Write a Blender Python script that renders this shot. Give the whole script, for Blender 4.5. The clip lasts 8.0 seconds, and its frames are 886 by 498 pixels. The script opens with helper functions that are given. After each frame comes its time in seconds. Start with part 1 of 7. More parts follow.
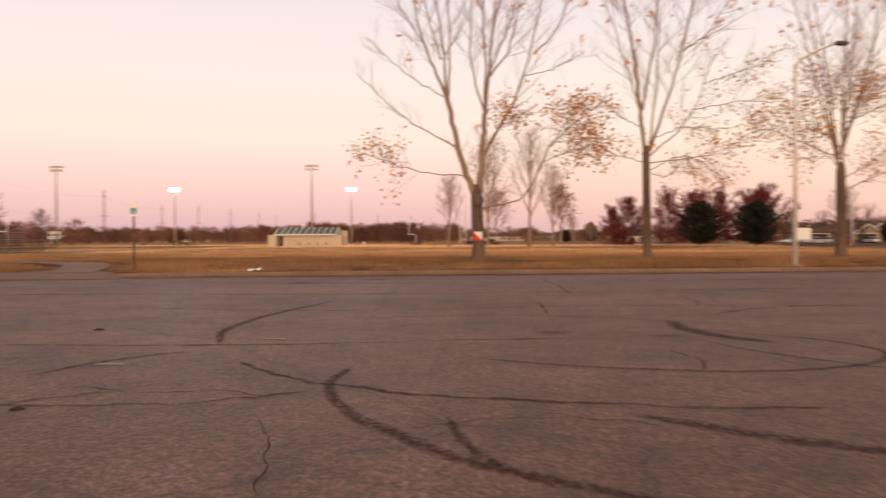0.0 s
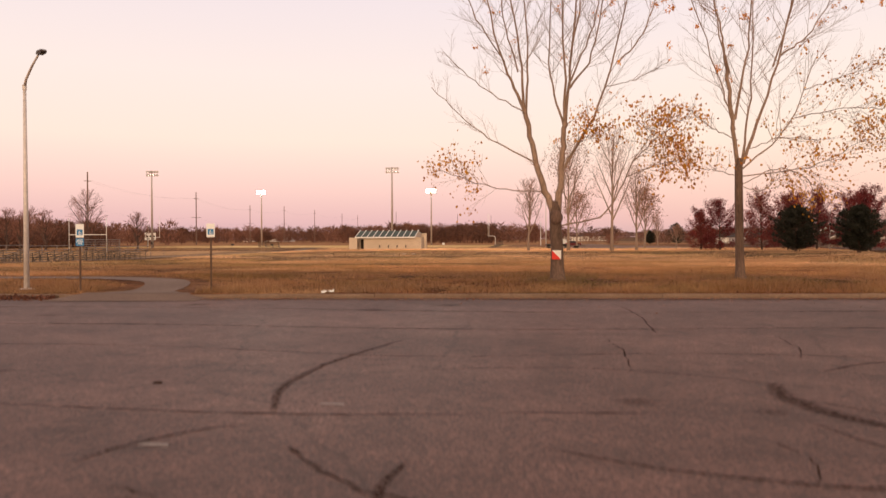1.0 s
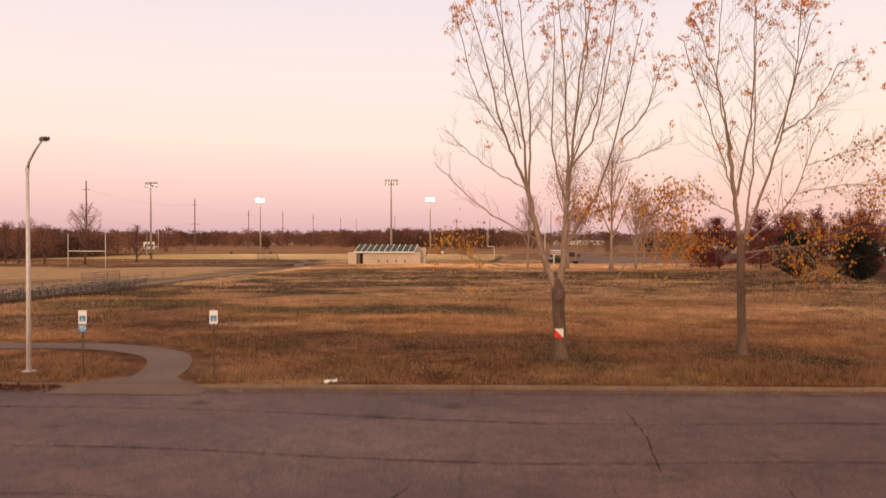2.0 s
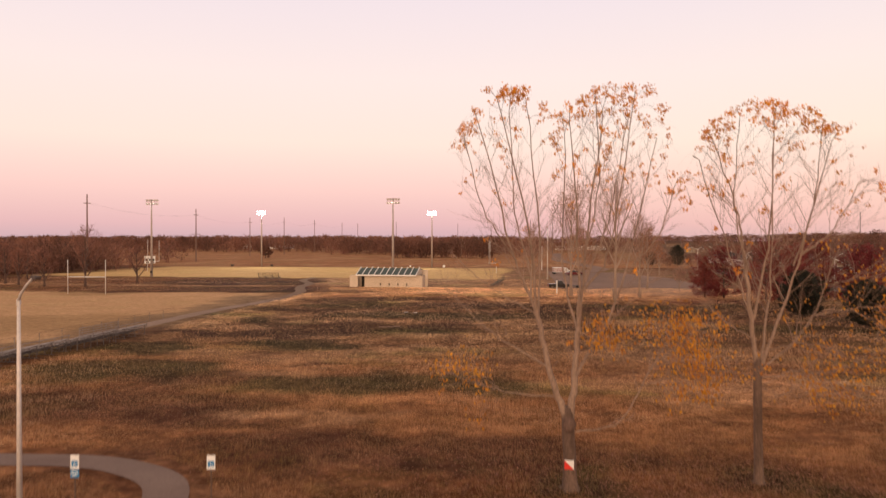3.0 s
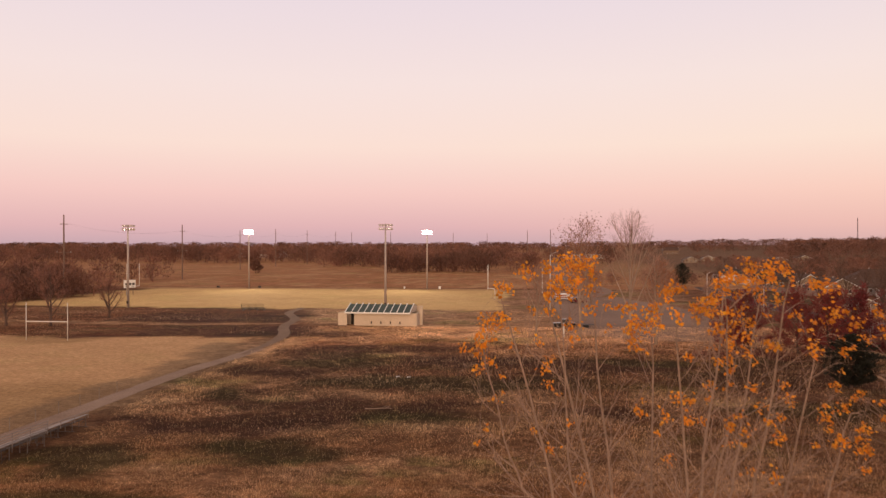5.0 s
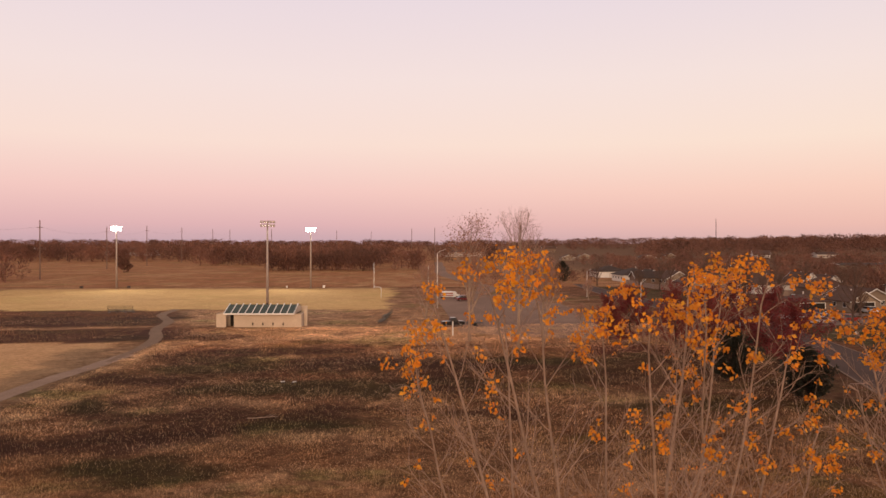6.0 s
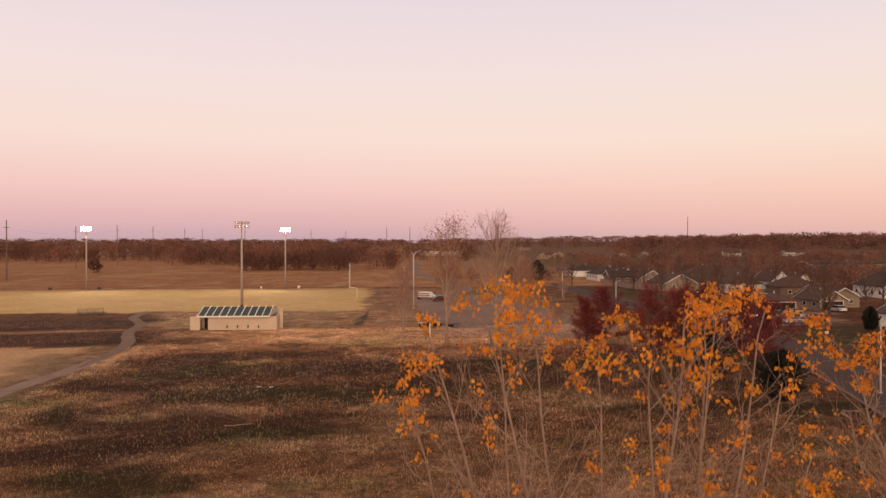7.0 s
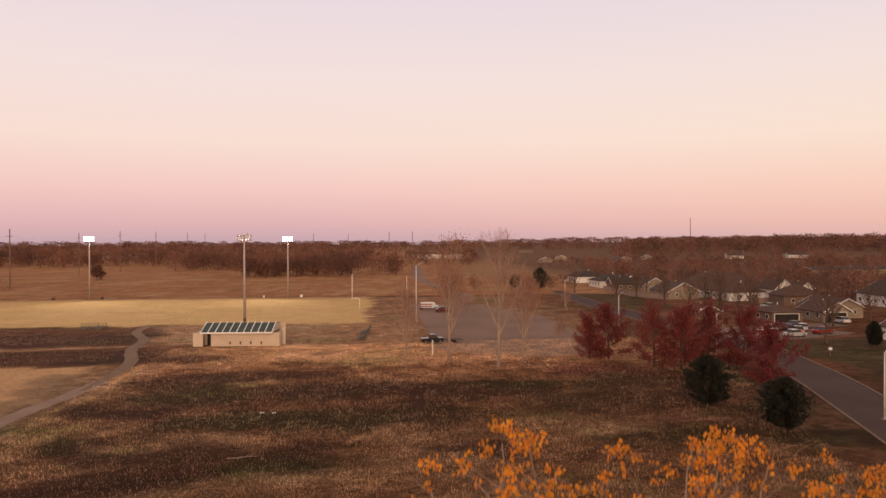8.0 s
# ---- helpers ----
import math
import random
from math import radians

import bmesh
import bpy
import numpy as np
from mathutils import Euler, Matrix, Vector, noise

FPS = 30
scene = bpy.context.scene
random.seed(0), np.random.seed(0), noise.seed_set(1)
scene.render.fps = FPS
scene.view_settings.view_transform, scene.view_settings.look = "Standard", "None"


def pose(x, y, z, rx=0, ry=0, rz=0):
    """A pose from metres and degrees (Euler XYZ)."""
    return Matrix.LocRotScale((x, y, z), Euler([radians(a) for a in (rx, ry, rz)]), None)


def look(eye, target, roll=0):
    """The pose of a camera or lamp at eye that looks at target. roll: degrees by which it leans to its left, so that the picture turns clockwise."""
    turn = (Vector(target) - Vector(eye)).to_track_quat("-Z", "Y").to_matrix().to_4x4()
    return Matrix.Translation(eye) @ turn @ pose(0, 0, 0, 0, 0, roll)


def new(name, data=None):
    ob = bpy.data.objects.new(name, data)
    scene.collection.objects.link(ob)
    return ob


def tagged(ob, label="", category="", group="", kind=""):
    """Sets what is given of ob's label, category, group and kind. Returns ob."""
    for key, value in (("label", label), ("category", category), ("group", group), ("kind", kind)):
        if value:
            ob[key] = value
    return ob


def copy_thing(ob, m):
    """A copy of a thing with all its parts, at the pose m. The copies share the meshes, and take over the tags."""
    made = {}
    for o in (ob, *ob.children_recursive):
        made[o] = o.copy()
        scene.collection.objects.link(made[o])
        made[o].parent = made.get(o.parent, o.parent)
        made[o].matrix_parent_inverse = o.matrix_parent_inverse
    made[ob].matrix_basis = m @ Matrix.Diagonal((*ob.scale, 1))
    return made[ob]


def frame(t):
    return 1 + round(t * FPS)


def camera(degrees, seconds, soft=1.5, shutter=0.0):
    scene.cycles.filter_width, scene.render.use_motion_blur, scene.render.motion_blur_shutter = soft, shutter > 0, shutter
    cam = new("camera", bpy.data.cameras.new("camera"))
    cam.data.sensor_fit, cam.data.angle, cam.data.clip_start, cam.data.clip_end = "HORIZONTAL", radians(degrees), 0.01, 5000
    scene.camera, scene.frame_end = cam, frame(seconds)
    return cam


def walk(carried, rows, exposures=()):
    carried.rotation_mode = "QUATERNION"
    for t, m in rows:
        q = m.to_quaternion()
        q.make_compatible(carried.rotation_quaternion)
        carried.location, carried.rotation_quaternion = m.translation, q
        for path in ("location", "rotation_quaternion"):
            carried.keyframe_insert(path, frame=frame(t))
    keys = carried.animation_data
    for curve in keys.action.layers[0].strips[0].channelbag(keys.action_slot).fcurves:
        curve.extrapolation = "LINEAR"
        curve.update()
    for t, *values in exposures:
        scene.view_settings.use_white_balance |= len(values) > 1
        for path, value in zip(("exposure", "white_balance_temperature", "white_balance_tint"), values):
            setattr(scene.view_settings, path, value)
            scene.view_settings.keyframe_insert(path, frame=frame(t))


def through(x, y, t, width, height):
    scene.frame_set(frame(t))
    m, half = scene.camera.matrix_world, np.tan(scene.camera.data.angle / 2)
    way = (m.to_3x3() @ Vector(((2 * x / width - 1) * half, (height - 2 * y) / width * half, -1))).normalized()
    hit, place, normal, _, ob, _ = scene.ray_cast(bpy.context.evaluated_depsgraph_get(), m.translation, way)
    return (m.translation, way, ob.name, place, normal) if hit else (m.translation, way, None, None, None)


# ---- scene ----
cam = camera(63.1, 8.0, soft=1.45, shutter=0.5)
PATH = [
    (0, (0.654, 1.029, 1.159), (0.661, 3.028, 1.135), -0.3),
    (0.2, (0.709, 1.362, 1.148), (0.6, 3.359, 1.125), -0.1),
    (0.5, (0.805, 1.758, 1.187), (0.6, 3.747, 1.164), -0.2),
    (1, (0.783, 1.858, 1.892), (0.569, 3.846, 1.867), -0.2),
    (1.5, (0.704, 1.857, 3.231), (0.491, 3.845, 3.207), -0.1),
    (1.7, (0.663, 1.857, 3.785), (0.453, 3.846, 3.762), -0.1),
    (2.8, (0.46, 2.277, 8.4), (0.248, 4.265, 8.377), 0.0),
    (3, (0.336, 2.84, 9.398), (0.123, 4.828, 9.378), 0.1),
    (3.5, (0.021, 5.107, 11.993), (-0.192, 7.096, 11.973), -0.1),
    (4, (-0.557, 8.647, 14.178), (-0.769, 10.636, 14.168), 0.2),
    (4.2, (-0.715, 10.068, 14.595), (-0.926, 12.057, 14.587), -0.0),
    (5.3, (-1.288, 15.235, 15.465), (-1.473, 17.226, 15.451), 0.1),
    (5.5, (-1.517, 15.93, 15.456), (-1.548, 17.93, 15.442), 0.2),
    (6, (-1.976, 17.028, 15.312), (-1.853, 19.025, 15.296), 0.1),
    (6.5, (-2.276, 17.338, 15.351), (-2.088, 19.329, 15.336), 0.1),
    (7, (-2.327, 17.278, 15.892), (-2.134, 19.269, 15.871), 0.0),
    (7.5, (-2.328, 17.329, 17.095), (-2.138, 19.32, 17.072), -0.2),
    (8, (-2.298, 17.337, 18.568), (-2.112, 19.328, 18.549), -0.2),
]
walk(cam, [(t, look(eye, target, roll)) for t, eye, target, roll in PATH],
     exposures=[(0, 0.2, 6620, 6), (1.5, 0.18, 6600, 7), (3.0, 0.17, 6550, 9), (4.2, 0.06, 6520, 11), (8, 0.0, 6500, 11)])

# ---- world and light ----
def lin(r, g, b):
    """Linear colour from display values 0 to 255."""
    return tuple((c / 255 / 12.92) if c < 10 else ((c / 255 + 0.055) / 1.055) ** 2.4 for c in (r, g, b)) + (1.0,)


def link(nt, a, b):
    nt.links.new(a, b)


def ramp(nt, stops, fac=None, interp="LINEAR"):
    n = nt.nodes.new("ShaderNodeValToRGB")
    e = n.color_ramp.elements
    n.color_ramp.interpolation = interp
    while len(e) < len(stops):
        e.new(0.5)
    for el, (p, c) in zip(e, stops):
        el.position, el.color = p, c
    if fac is not None:
        link(nt, fac, n.inputs["Fac"])
    return n.outputs["Color"]


def math_node(nt, op, a, b=None, clamp=False):
    n = nt.nodes.new("ShaderNodeMath")
    n.operation, n.use_clamp = op, clamp
    for i, v in enumerate((a, b)):
        if v is None:
            continue
        if isinstance(v, (int, float)):
            n.inputs[i].default_value = v
        else:
            link(nt, v, n.inputs[i])
    return n.outputs[0]


def mix(nt, kind, fac, a, b):
    n = nt.nodes.new("ShaderNodeMix")
    n.data_type, n.blend_type = "RGBA", kind
    for sock, v in ((n.inputs[0], fac), (n.inputs[6], a), (n.inputs[7], b)):
        if isinstance(v, (int, float, tuple)):
            sock.default_value = v
        else:
            link(nt, v, sock)
    return n.outputs[2]


def build_sky():
    """Dusk: the pink belt over the horizon, cream above it, dull warm grey overhead, the afterglow behind the flight."""
    w = bpy.data.worlds.new("dusk_sky")
    scene.world = w
    w.use_nodes = True
    nt = w.node_tree
    nt.nodes.clear()
    tc = nt.nodes.new("ShaderNodeTexCoord")
    sep = nt.nodes.new("ShaderNodeSeparateXYZ")
    link(nt, tc.outputs["Generated"], sep.inputs[0])
    x, y, z = sep.outputs
    elev = math_node(nt, "MULTIPLY", math_node(nt, "ARCSINE", z), 2 / math.pi, True)
    cool = ramp(nt, [(0.0, lin(201, 169, 177)), (0.016, lin(225, 181, 184)), (0.045, lin(244, 201, 196)), (0.085, lin(250, 222, 211)),
                     (0.14, lin(246, 225, 221)), (0.21, lin(236, 219, 225)), (0.4, lin(220, 198, 192)), (1.0, lin(190, 162, 146))], elev)
    warm = ramp(nt, [(0.0, lin(226, 182, 174)), (0.016, lin(243, 194, 178)), (0.045, lin(251, 209, 190)), (0.085, lin(252, 227, 209)),
                     (0.14, lin(247, 227, 220)), (0.21, lin(235, 220, 226)), (0.4, lin(220, 198, 192)), (1.0, lin(190, 162, 146))], elev)
    side = math_node(nt, "MULTIPLY_ADD", x, 1.1, True)
    nt.nodes[-1].inputs[2].default_value = 0.12
    ahead = mix(nt, "MIX", side, cool, warm)
    glow = ramp(nt, [(0.0, (1.7, 0.78, 0.34, 1)), (0.1, (1.5, 0.92, 0.5, 1)), (0.3, lin(250, 220, 195)), (1.0, lin(190, 162, 146))], elev)
    back = math_node(nt, "MULTIPLY_ADD", y, -1.2, True)
    nt.nodes[-1].inputs[2].default_value = -0.25
    sky = mix(nt, "MIX", back, ahead, glow)
    below = math_node(nt, "GREATER_THAN", z, -0.02)
    sky = mix(nt, "MIX", below, (0.12, 0.075, 0.05, 1), sky)
    nishita = nt.nodes.new("ShaderNodeTexSky")
    nishita.sky_type, nishita.sun_disc = "NISHITA", False
    nishita.sun_elevation, nishita.sun_rotation = radians(1.5), radians(184)
    b1 = nt.nodes.new("ShaderNodeBackground")
    b2 = nt.nodes.new("ShaderNodeBackground")
    link(nt, sky, b1.inputs[0])
    link(nt, nishita.outputs[0], b2.inputs[0])
    b1.inputs[1].default_value, b2.inputs[1].default_value = SKY, 0.02
    add = nt.nodes.new("ShaderNodeAddShader")
    out = nt.nodes.new("ShaderNodeOutputWorld")
    link(nt, b1.outputs[0], add.inputs[0])
    link(nt, b2.outputs[0], add.inputs[1])
    link(nt, add.outputs[0], out.inputs[0])


SKY = 0.95
build_sky()
sun = new("afterglow_sun", bpy.data.lights.new("afterglow_sun", "SUN"))
sun.data.energy, sun.data.angle, sun.data.color = 1.35, radians(28), (1.0, 0.72, 0.50)
sun.matrix_world = look((-14, -140, 26), (0, 0, 0))


# ---- materials ----
def surface(name, c1, c2, big=0.6, small=14.0, rough=0.8, metal=0.0, bump=0.15, grain=0.35, stretch=(1, 1, 1), jitter=0.0, coat=0.0, spec=0.3):
    """Two colours mixed at a large scale, a fine grain over them, and relief."""
    m = bpy.data.materials.new(name)
    m.use_nodes = True
    nt = m.node_tree
    b = nt.nodes["Principled BSDF"]
    tc = nt.nodes.new("ShaderNodeTexCoord")
    mp = nt.nodes.new("ShaderNodeMapping")
    mp.inputs["Scale"].default_value = stretch
    link(nt, tc.outputs["Object"], mp.inputs[0])
    n1 = nt.nodes.new("ShaderNodeTexNoise")
    n1.inputs["Scale"].default_value, n1.inputs["Detail"].default_value = big, 5
    n2 = nt.nodes.new("ShaderNodeTexNoise")
    n2.inputs["Scale"].default_value, n2.inputs["Detail"].default_value = small, 6
    for n in (n1, n2):
        link(nt, mp.outputs[0], n.inputs["Vector"])
    f = ramp(nt, [(0.3, (0, 0, 0, 1)), (0.7, (1, 1, 1, 1))], n1.outputs["Fac"])
    col = mix(nt, "MIX", f, (*c1, 1), (*c2, 1))
    g = ramp(nt, [(0.25, (1 - grain,) * 3 + (1,)), (0.75, (1 + grain,) * 3 + (1,))], n2.outputs["Fac"])
    col = mix(nt, "MULTIPLY", 1.0, col, g)
    if jitter:
        oi = nt.nodes.new("ShaderNodeObjectInfo")
        j = ramp(nt, [(0, (1 - jitter,) * 3 + (1,)), (1, (1 + jitter,) * 3 + (1,))], oi.outputs["Random"])
        col = mix(nt, "MULTIPLY", 1.0, col, j)
    link(nt, col, b.inputs["Base Color"])
    rr = math_node(nt, "MULTIPLY_ADD", n2.outputs["Fac"], 0.25, True)
    nt.nodes[-1].inputs[2].default_value = rough - 0.125
    link(nt, rr, b.inputs["Roughness"])
    b.inputs["Metallic"].default_value = metal
    b.inputs["Specular IOR Level"].default_value = spec
    b.inputs["Coat Weight"].default_value = coat
    if bump:
        bp = nt.nodes.new("ShaderNodeBump")
        bp.inputs["Strength"].default_value, bp.inputs["Distance"].default_value = bump, 0.02
        link(nt, n2.outputs["Fac"], bp.inputs["Height"])
        link(nt, bp.outputs[0], b.inputs["Normal"])
    return m


def leafy(name, colours, through=0.35, rough=0.6, drift=0.0):
    """Leaves, needles or blades: one colour of the list for each, some light passing through."""
    m = bpy.data.materials.new(name)
    m.use_nodes = True
    nt = m.node_tree
    b = nt.nodes["Principled BSDF"]
    geo = nt.nodes.new("ShaderNodeNewGeometry")
    k = len(colours)
    col = ramp(nt, [((i + 0.5) / k, (*c, 1)) for i, c in enumerate(colours)], geo.outputs["Random Per Island"])
    tc = nt.nodes.new("ShaderNodeTexCoord")
    n = nt.nodes.new("ShaderNodeTexNoise")
    n.inputs["Scale"].default_value, n.inputs["Detail"].default_value = 1.3, 3
    link(nt, tc.outputs["Object"], n.inputs["Vector"])
    col = mix(nt, "MULTIPLY", 1.0, col, ramp(nt, [(0.3, (0.7, 0.7, 0.7, 1)), (0.7, (1.25, 1.25, 1.25, 1))], n.outputs["Fac"]))
    if drift:
        n3 = nt.nodes.new("ShaderNodeTexNoise")
        n3.inputs["Scale"].default_value, n3.inputs["Detail"].default_value = 0.035, 4
        link(nt, tc.outputs["Object"], n3.inputs["Vector"])
        col = mix(nt, "MULTIPLY", 1.0, col, ramp(nt, [(0.35, (1 - drift, 1 - drift, 1 - drift, 1)), (0.65, (1 + drift, 1 + drift * 0.9, 1 + drift * 0.8, 1))], n3.outputs["Fac"]))
    link(nt, col, b.inputs["Base Color"])
    b.inputs["Roughness"].default_value = rough
    tr = nt.nodes.new("ShaderNodeBsdfTranslucent")
    link(nt, col, tr.inputs[0])
    mx = nt.nodes.new("ShaderNodeMixShader")
    mx.inputs[0].default_value = through
    link(nt, b.outputs[0], mx.inputs[1])
    link(nt, tr.outputs[0], mx.inputs[2])
    link(nt, mx.outputs[0], nt.nodes["Material Output"].inputs[0])
    return m


def glowing(name, colour, strength):
    m = bpy.data.materials.new(name)
    m.use_nodes = True
    b = m.node_tree.nodes["Principled BSDF"]
    b.inputs["Base Color"].default_value = (0.8, 0.8, 0.8, 1)
    b.inputs["Emission Color"].default_value = (*colour, 1)
    b.inputs["Emission Strength"].default_value = strength
    return m


def asphalt_material():
    """Worn asphalt: aggregate, pale scuffs, dark oil and tar blotches, hairline cracks."""
    m = bpy.data.materials.new("worn_asphalt")
    m.use_nodes = True
    nt = m.node_tree
    b = nt.nodes["Principled BSDF"]
    tc = nt.nodes.new("ShaderNodeTexCoord")

    def noise_tex(scale, detail=6, rough=0.6, stretch=None):
        n = nt.nodes.new("ShaderNodeTexNoise")
        n.inputs["Scale"].default_value, n.inputs["Detail"].default_value, n.inputs["Roughness"].default_value = scale, detail, rough
        if stretch:
            mp = nt.nodes.new("ShaderNodeMapping")
            mp.inputs["Scale"].default_value = stretch
            link(nt, tc.outputs["Object"], mp.inputs[0])
            link(nt, mp.outputs[0], n.inputs["Vector"])
        else:
            link(nt, tc.outputs["Object"], n.inputs["Vector"])
        return n.outputs["Fac"]

    big = noise_tex(0.3, 5, 0.55, (0.55, 1.2, 1))
    mid = noise_tex(1.1, 6, 0.65)
    fine = noise_tex(21, 8, 0.84)
    coarse = noise_tex(4.2, 7, 0.75)
    stone = nt.nodes.new("ShaderNodeTexVoronoi")
    stone.inputs["Scale"].default_value = 30
    link(nt, tc.outputs["Object"], stone.inputs["Vector"])
    col = mix(nt, "MIX", ramp(nt, [(0.35, (0, 0, 0, 1)), (0.68, (1, 1, 1, 1))], big), (0.094, 0.047, 0.040, 1), (0.152, 0.081, 0.069, 1))
    col = mix(nt, "MULTIPLY", 1.0, col, ramp(nt, [(0.28, (0.62, 0.6, 0.6, 1)), (0.5, (1, 1, 1, 1)), (0.75, (1.2, 1.2, 1.2, 1))], mid))
    col = mix(nt, "MULTIPLY", 1.0, col, ramp(nt, [(0.37, (0.28, 0.27, 0.27, 1)), (0.5, (0.9, 0.9, 0.9, 1)), (0.63, (2.2, 2.14, 2.1, 1))], fine))
    col = mix(nt, "MULTIPLY", 1.0, col, ramp(nt, [(0.3, (0.66, 0.65, 0.65, 1)), (0.7, (1.32, 1.3, 1.3, 1))], coarse))
    col = mix(nt, "MULTIPLY", 0.5, col, ramp(nt, [(0.0, (1.35, 1.35, 1.35, 1)), (0.6, (0.75, 0.75, 0.75, 1))], stone.outputs["Distance"]))
    warp = nt.nodes.new("ShaderNodeTexNoise")
    warp.inputs["Scale"].default_value = 0.9
    link(nt, tc.outputs["Object"], warp.inputs["Vector"])
    moved = mix(nt, "LINEAR_LIGHT", 0.35, tc.outputs["Object"], warp.outputs["Color"])
    crack = nt.nodes.new("ShaderNodeTexVoronoi")
    crack.feature = "DISTANCE_TO_EDGE"
    crack.inputs["Scale"].default_value = 0.13
    link(nt, moved, crack.inputs["Vector"])
    col = mix(nt, "MULTIPLY", 1.0, col, ramp(nt, [(0.0, (0.66, 0.63, 0.62, 1)), (0.0025, (0.76, 0.74, 0.73, 1)), (0.006, (1, 1, 1, 1))], crack.outputs["Distance"]))
    link(nt, col, b.inputs["Base Color"])
    b.inputs["Roughness"].default_value = 0.62
    b.inputs["Specular IOR Level"].default_value = 0.45
    b.inputs["Specular Tint"].default_value = (1.0, 0.86, 0.8, 1)
    bp = nt.nodes.new("ShaderNodeBump")
    bp.inputs["Strength"].default_value, bp.inputs["Distance"].default_value = 0.6, 0.012
    link(nt, math_node(nt, "SUBTRACT", fine, stone.outputs["Distance"]), bp.inputs["Height"])
    link(nt, bp.outputs[0], b.inputs["Normal"])
    return m


def ground_material(blade=False):
    """Dry turf: the mown, bare, green and straw areas come with the mesh, patches and blades from noise."""
    m = bpy.data.materials.new("dry_grass_blades" if blade else "dry_turf")
    m.use_nodes = True
    nt = m.node_tree
    b = nt.nodes["Principled BSDF"]
    at = nt.nodes.new("ShaderNodeAttribute")
    at.attribute_name = "turf"
    tc = nt.nodes.new("ShaderNodeTexCoord")

    swath = nt.nodes.new("ShaderNodeMapping")
    swath.inputs["Rotation"].default_value = (0, 0, radians(-4))
    swath.inputs["Scale"].default_value = (0.75, 1.0, 1)
    link(nt, tc.outputs["Object"], swath.inputs[0])

    def noise_tex(scale, detail=6, rough=0.62):
        n = nt.nodes.new("ShaderNodeTexNoise")
        n.inputs["Scale"].default_value, n.inputs["Detail"].default_value, n.inputs["Roughness"].default_value = scale, detail, rough
        link(nt, swath.outputs[0] if scale < 1.0 else tc.outputs["Object"], n.inputs["Vector"])
        return n.outputs["Fac"]

    col = at.outputs["Color"]
    rough_grass = at.outputs["Alpha"]
    bare = ramp(nt, [(0.49, (1, 1, 1, 1)), (0.58, (0.72, 0.66, 0.64, 1))], noise_tex(0.13, 12, 0.72))
    straw = ramp(nt, [(0.51, (1, 1, 1, 1)), (0.58, (1.38, 1.5, 1.58, 1))], noise_tex(0.21, 12, 0.74))
    col = mix(nt, "MULTIPLY", rough_grass, col, bare)
    col = mix(nt, "MULTIPLY", rough_grass, col, straw)
    col = mix(nt, "MULTIPLY", 1.0, col, ramp(nt, [(0.28, (0.58, 0.55, 0.53, 1)), (0.72, (1.42, 1.42, 1.42, 1))], noise_tex(1.7, 7, 0.74)))
    col = mix(nt, "MULTIPLY", 1.0, col, ramp(nt, [(0.25, (0.65, 0.65, 0.65, 1)), (0.75, (1.35, 1.35, 1.35, 1))], noise_tex(19, 5, 0.75)))
    crisp = ramp(nt, [(0.40, (0.52, 0.47, 0.45, 1)), (0.5, (1.0, 1.0, 1.0, 1)), (0.60, (1.5, 1.5, 1.46, 1))], noise_tex(0.62, 12, 0.84))
    olive = ramp(nt, [(0.53, (1, 1, 1, 1)), (0.6, (0.72, 0.92, 0.7, 1))], noise_tex(0.06, 9, 0.7))
    col = mix(nt, "MULTIPLY", rough_grass, col, olive)
    col = mix(nt, "MULTIPLY", rough_grass, col, crisp)
    col = mix(nt, "MULTIPLY", rough_grass, col, (0.78, 0.78, 0.78, 1))
    link(nt, col, b.inputs["Base Color"])
    b.inputs["Roughness"].default_value = 0.95
    b.inputs["Specular IOR Level"].default_value = 0.04
    b.inputs["Sheen Weight"].default_value, b.inputs["Sheen Roughness"].default_value = 0.03, 0.3
    b.inputs["Sheen Tint"].default_value = (1.0, 0.72, 0.48, 1)
    bp = nt.nodes.new("ShaderNodeBump")
    bp.inputs["Strength"].default_value, bp.inputs["Distance"].default_value = 0.7, 0.06
    link(nt, noise_tex(9, 6, 0.8), bp.inputs["Height"])
    link(nt, bp.outputs[0], b.inputs["Normal"])
    if blade:
        geo = nt.nodes.new("ShaderNodeNewGeometry")
        dry = ramp(nt, [(0.0, (0.26, 0.16, 0.055, 1)), (0.25, (0.44, 0.27, 0.135, 1)), (0.65, (0.58, 0.375, 0.21, 1)), (1.0, (0.68, 0.47, 0.30, 1))], geo.outputs["Random Per Island"])
        patch = ramp(nt, [(0.36, (0.6, 0.72, 0.52, 1)), (0.46, (0.9, 0.95, 0.9, 1)), (0.52, (1.0, 1.0, 1.0, 1)), (0.60, (1.35, 1.5, 1.65, 1))], noise_tex(0.07, 8, 0.65))
        dry = mix(nt, "MULTIPLY", rough_grass, dry, patch)
        col = mix(nt, "MIX", 0.42, mix(nt, "MULTIPLY", 1.0, col, (2.1, 2.15, 2.2, 1)), dry)
        # sunlit look of blades at a grazing view, put into their colour
        gain_at = nt.nodes.new("ShaderNodeAttribute")
        gain_at.attribute_name = "grazing_gain"
        col = mix(nt, "MULTIPLY", 1.0, col, gain_at.outputs["Color"])
        link(nt, col, b.inputs["Base Color"])
        tr, mx = nt.nodes.new("ShaderNodeBsdfTranslucent"), nt.nodes.new("ShaderNodeMixShader")
        link(nt, col, tr.inputs[0])
        mx.inputs[0].default_value = 0.3
        link(nt, b.outputs[0], mx.inputs[1])
        link(nt, tr.outputs[0], mx.inputs[2])
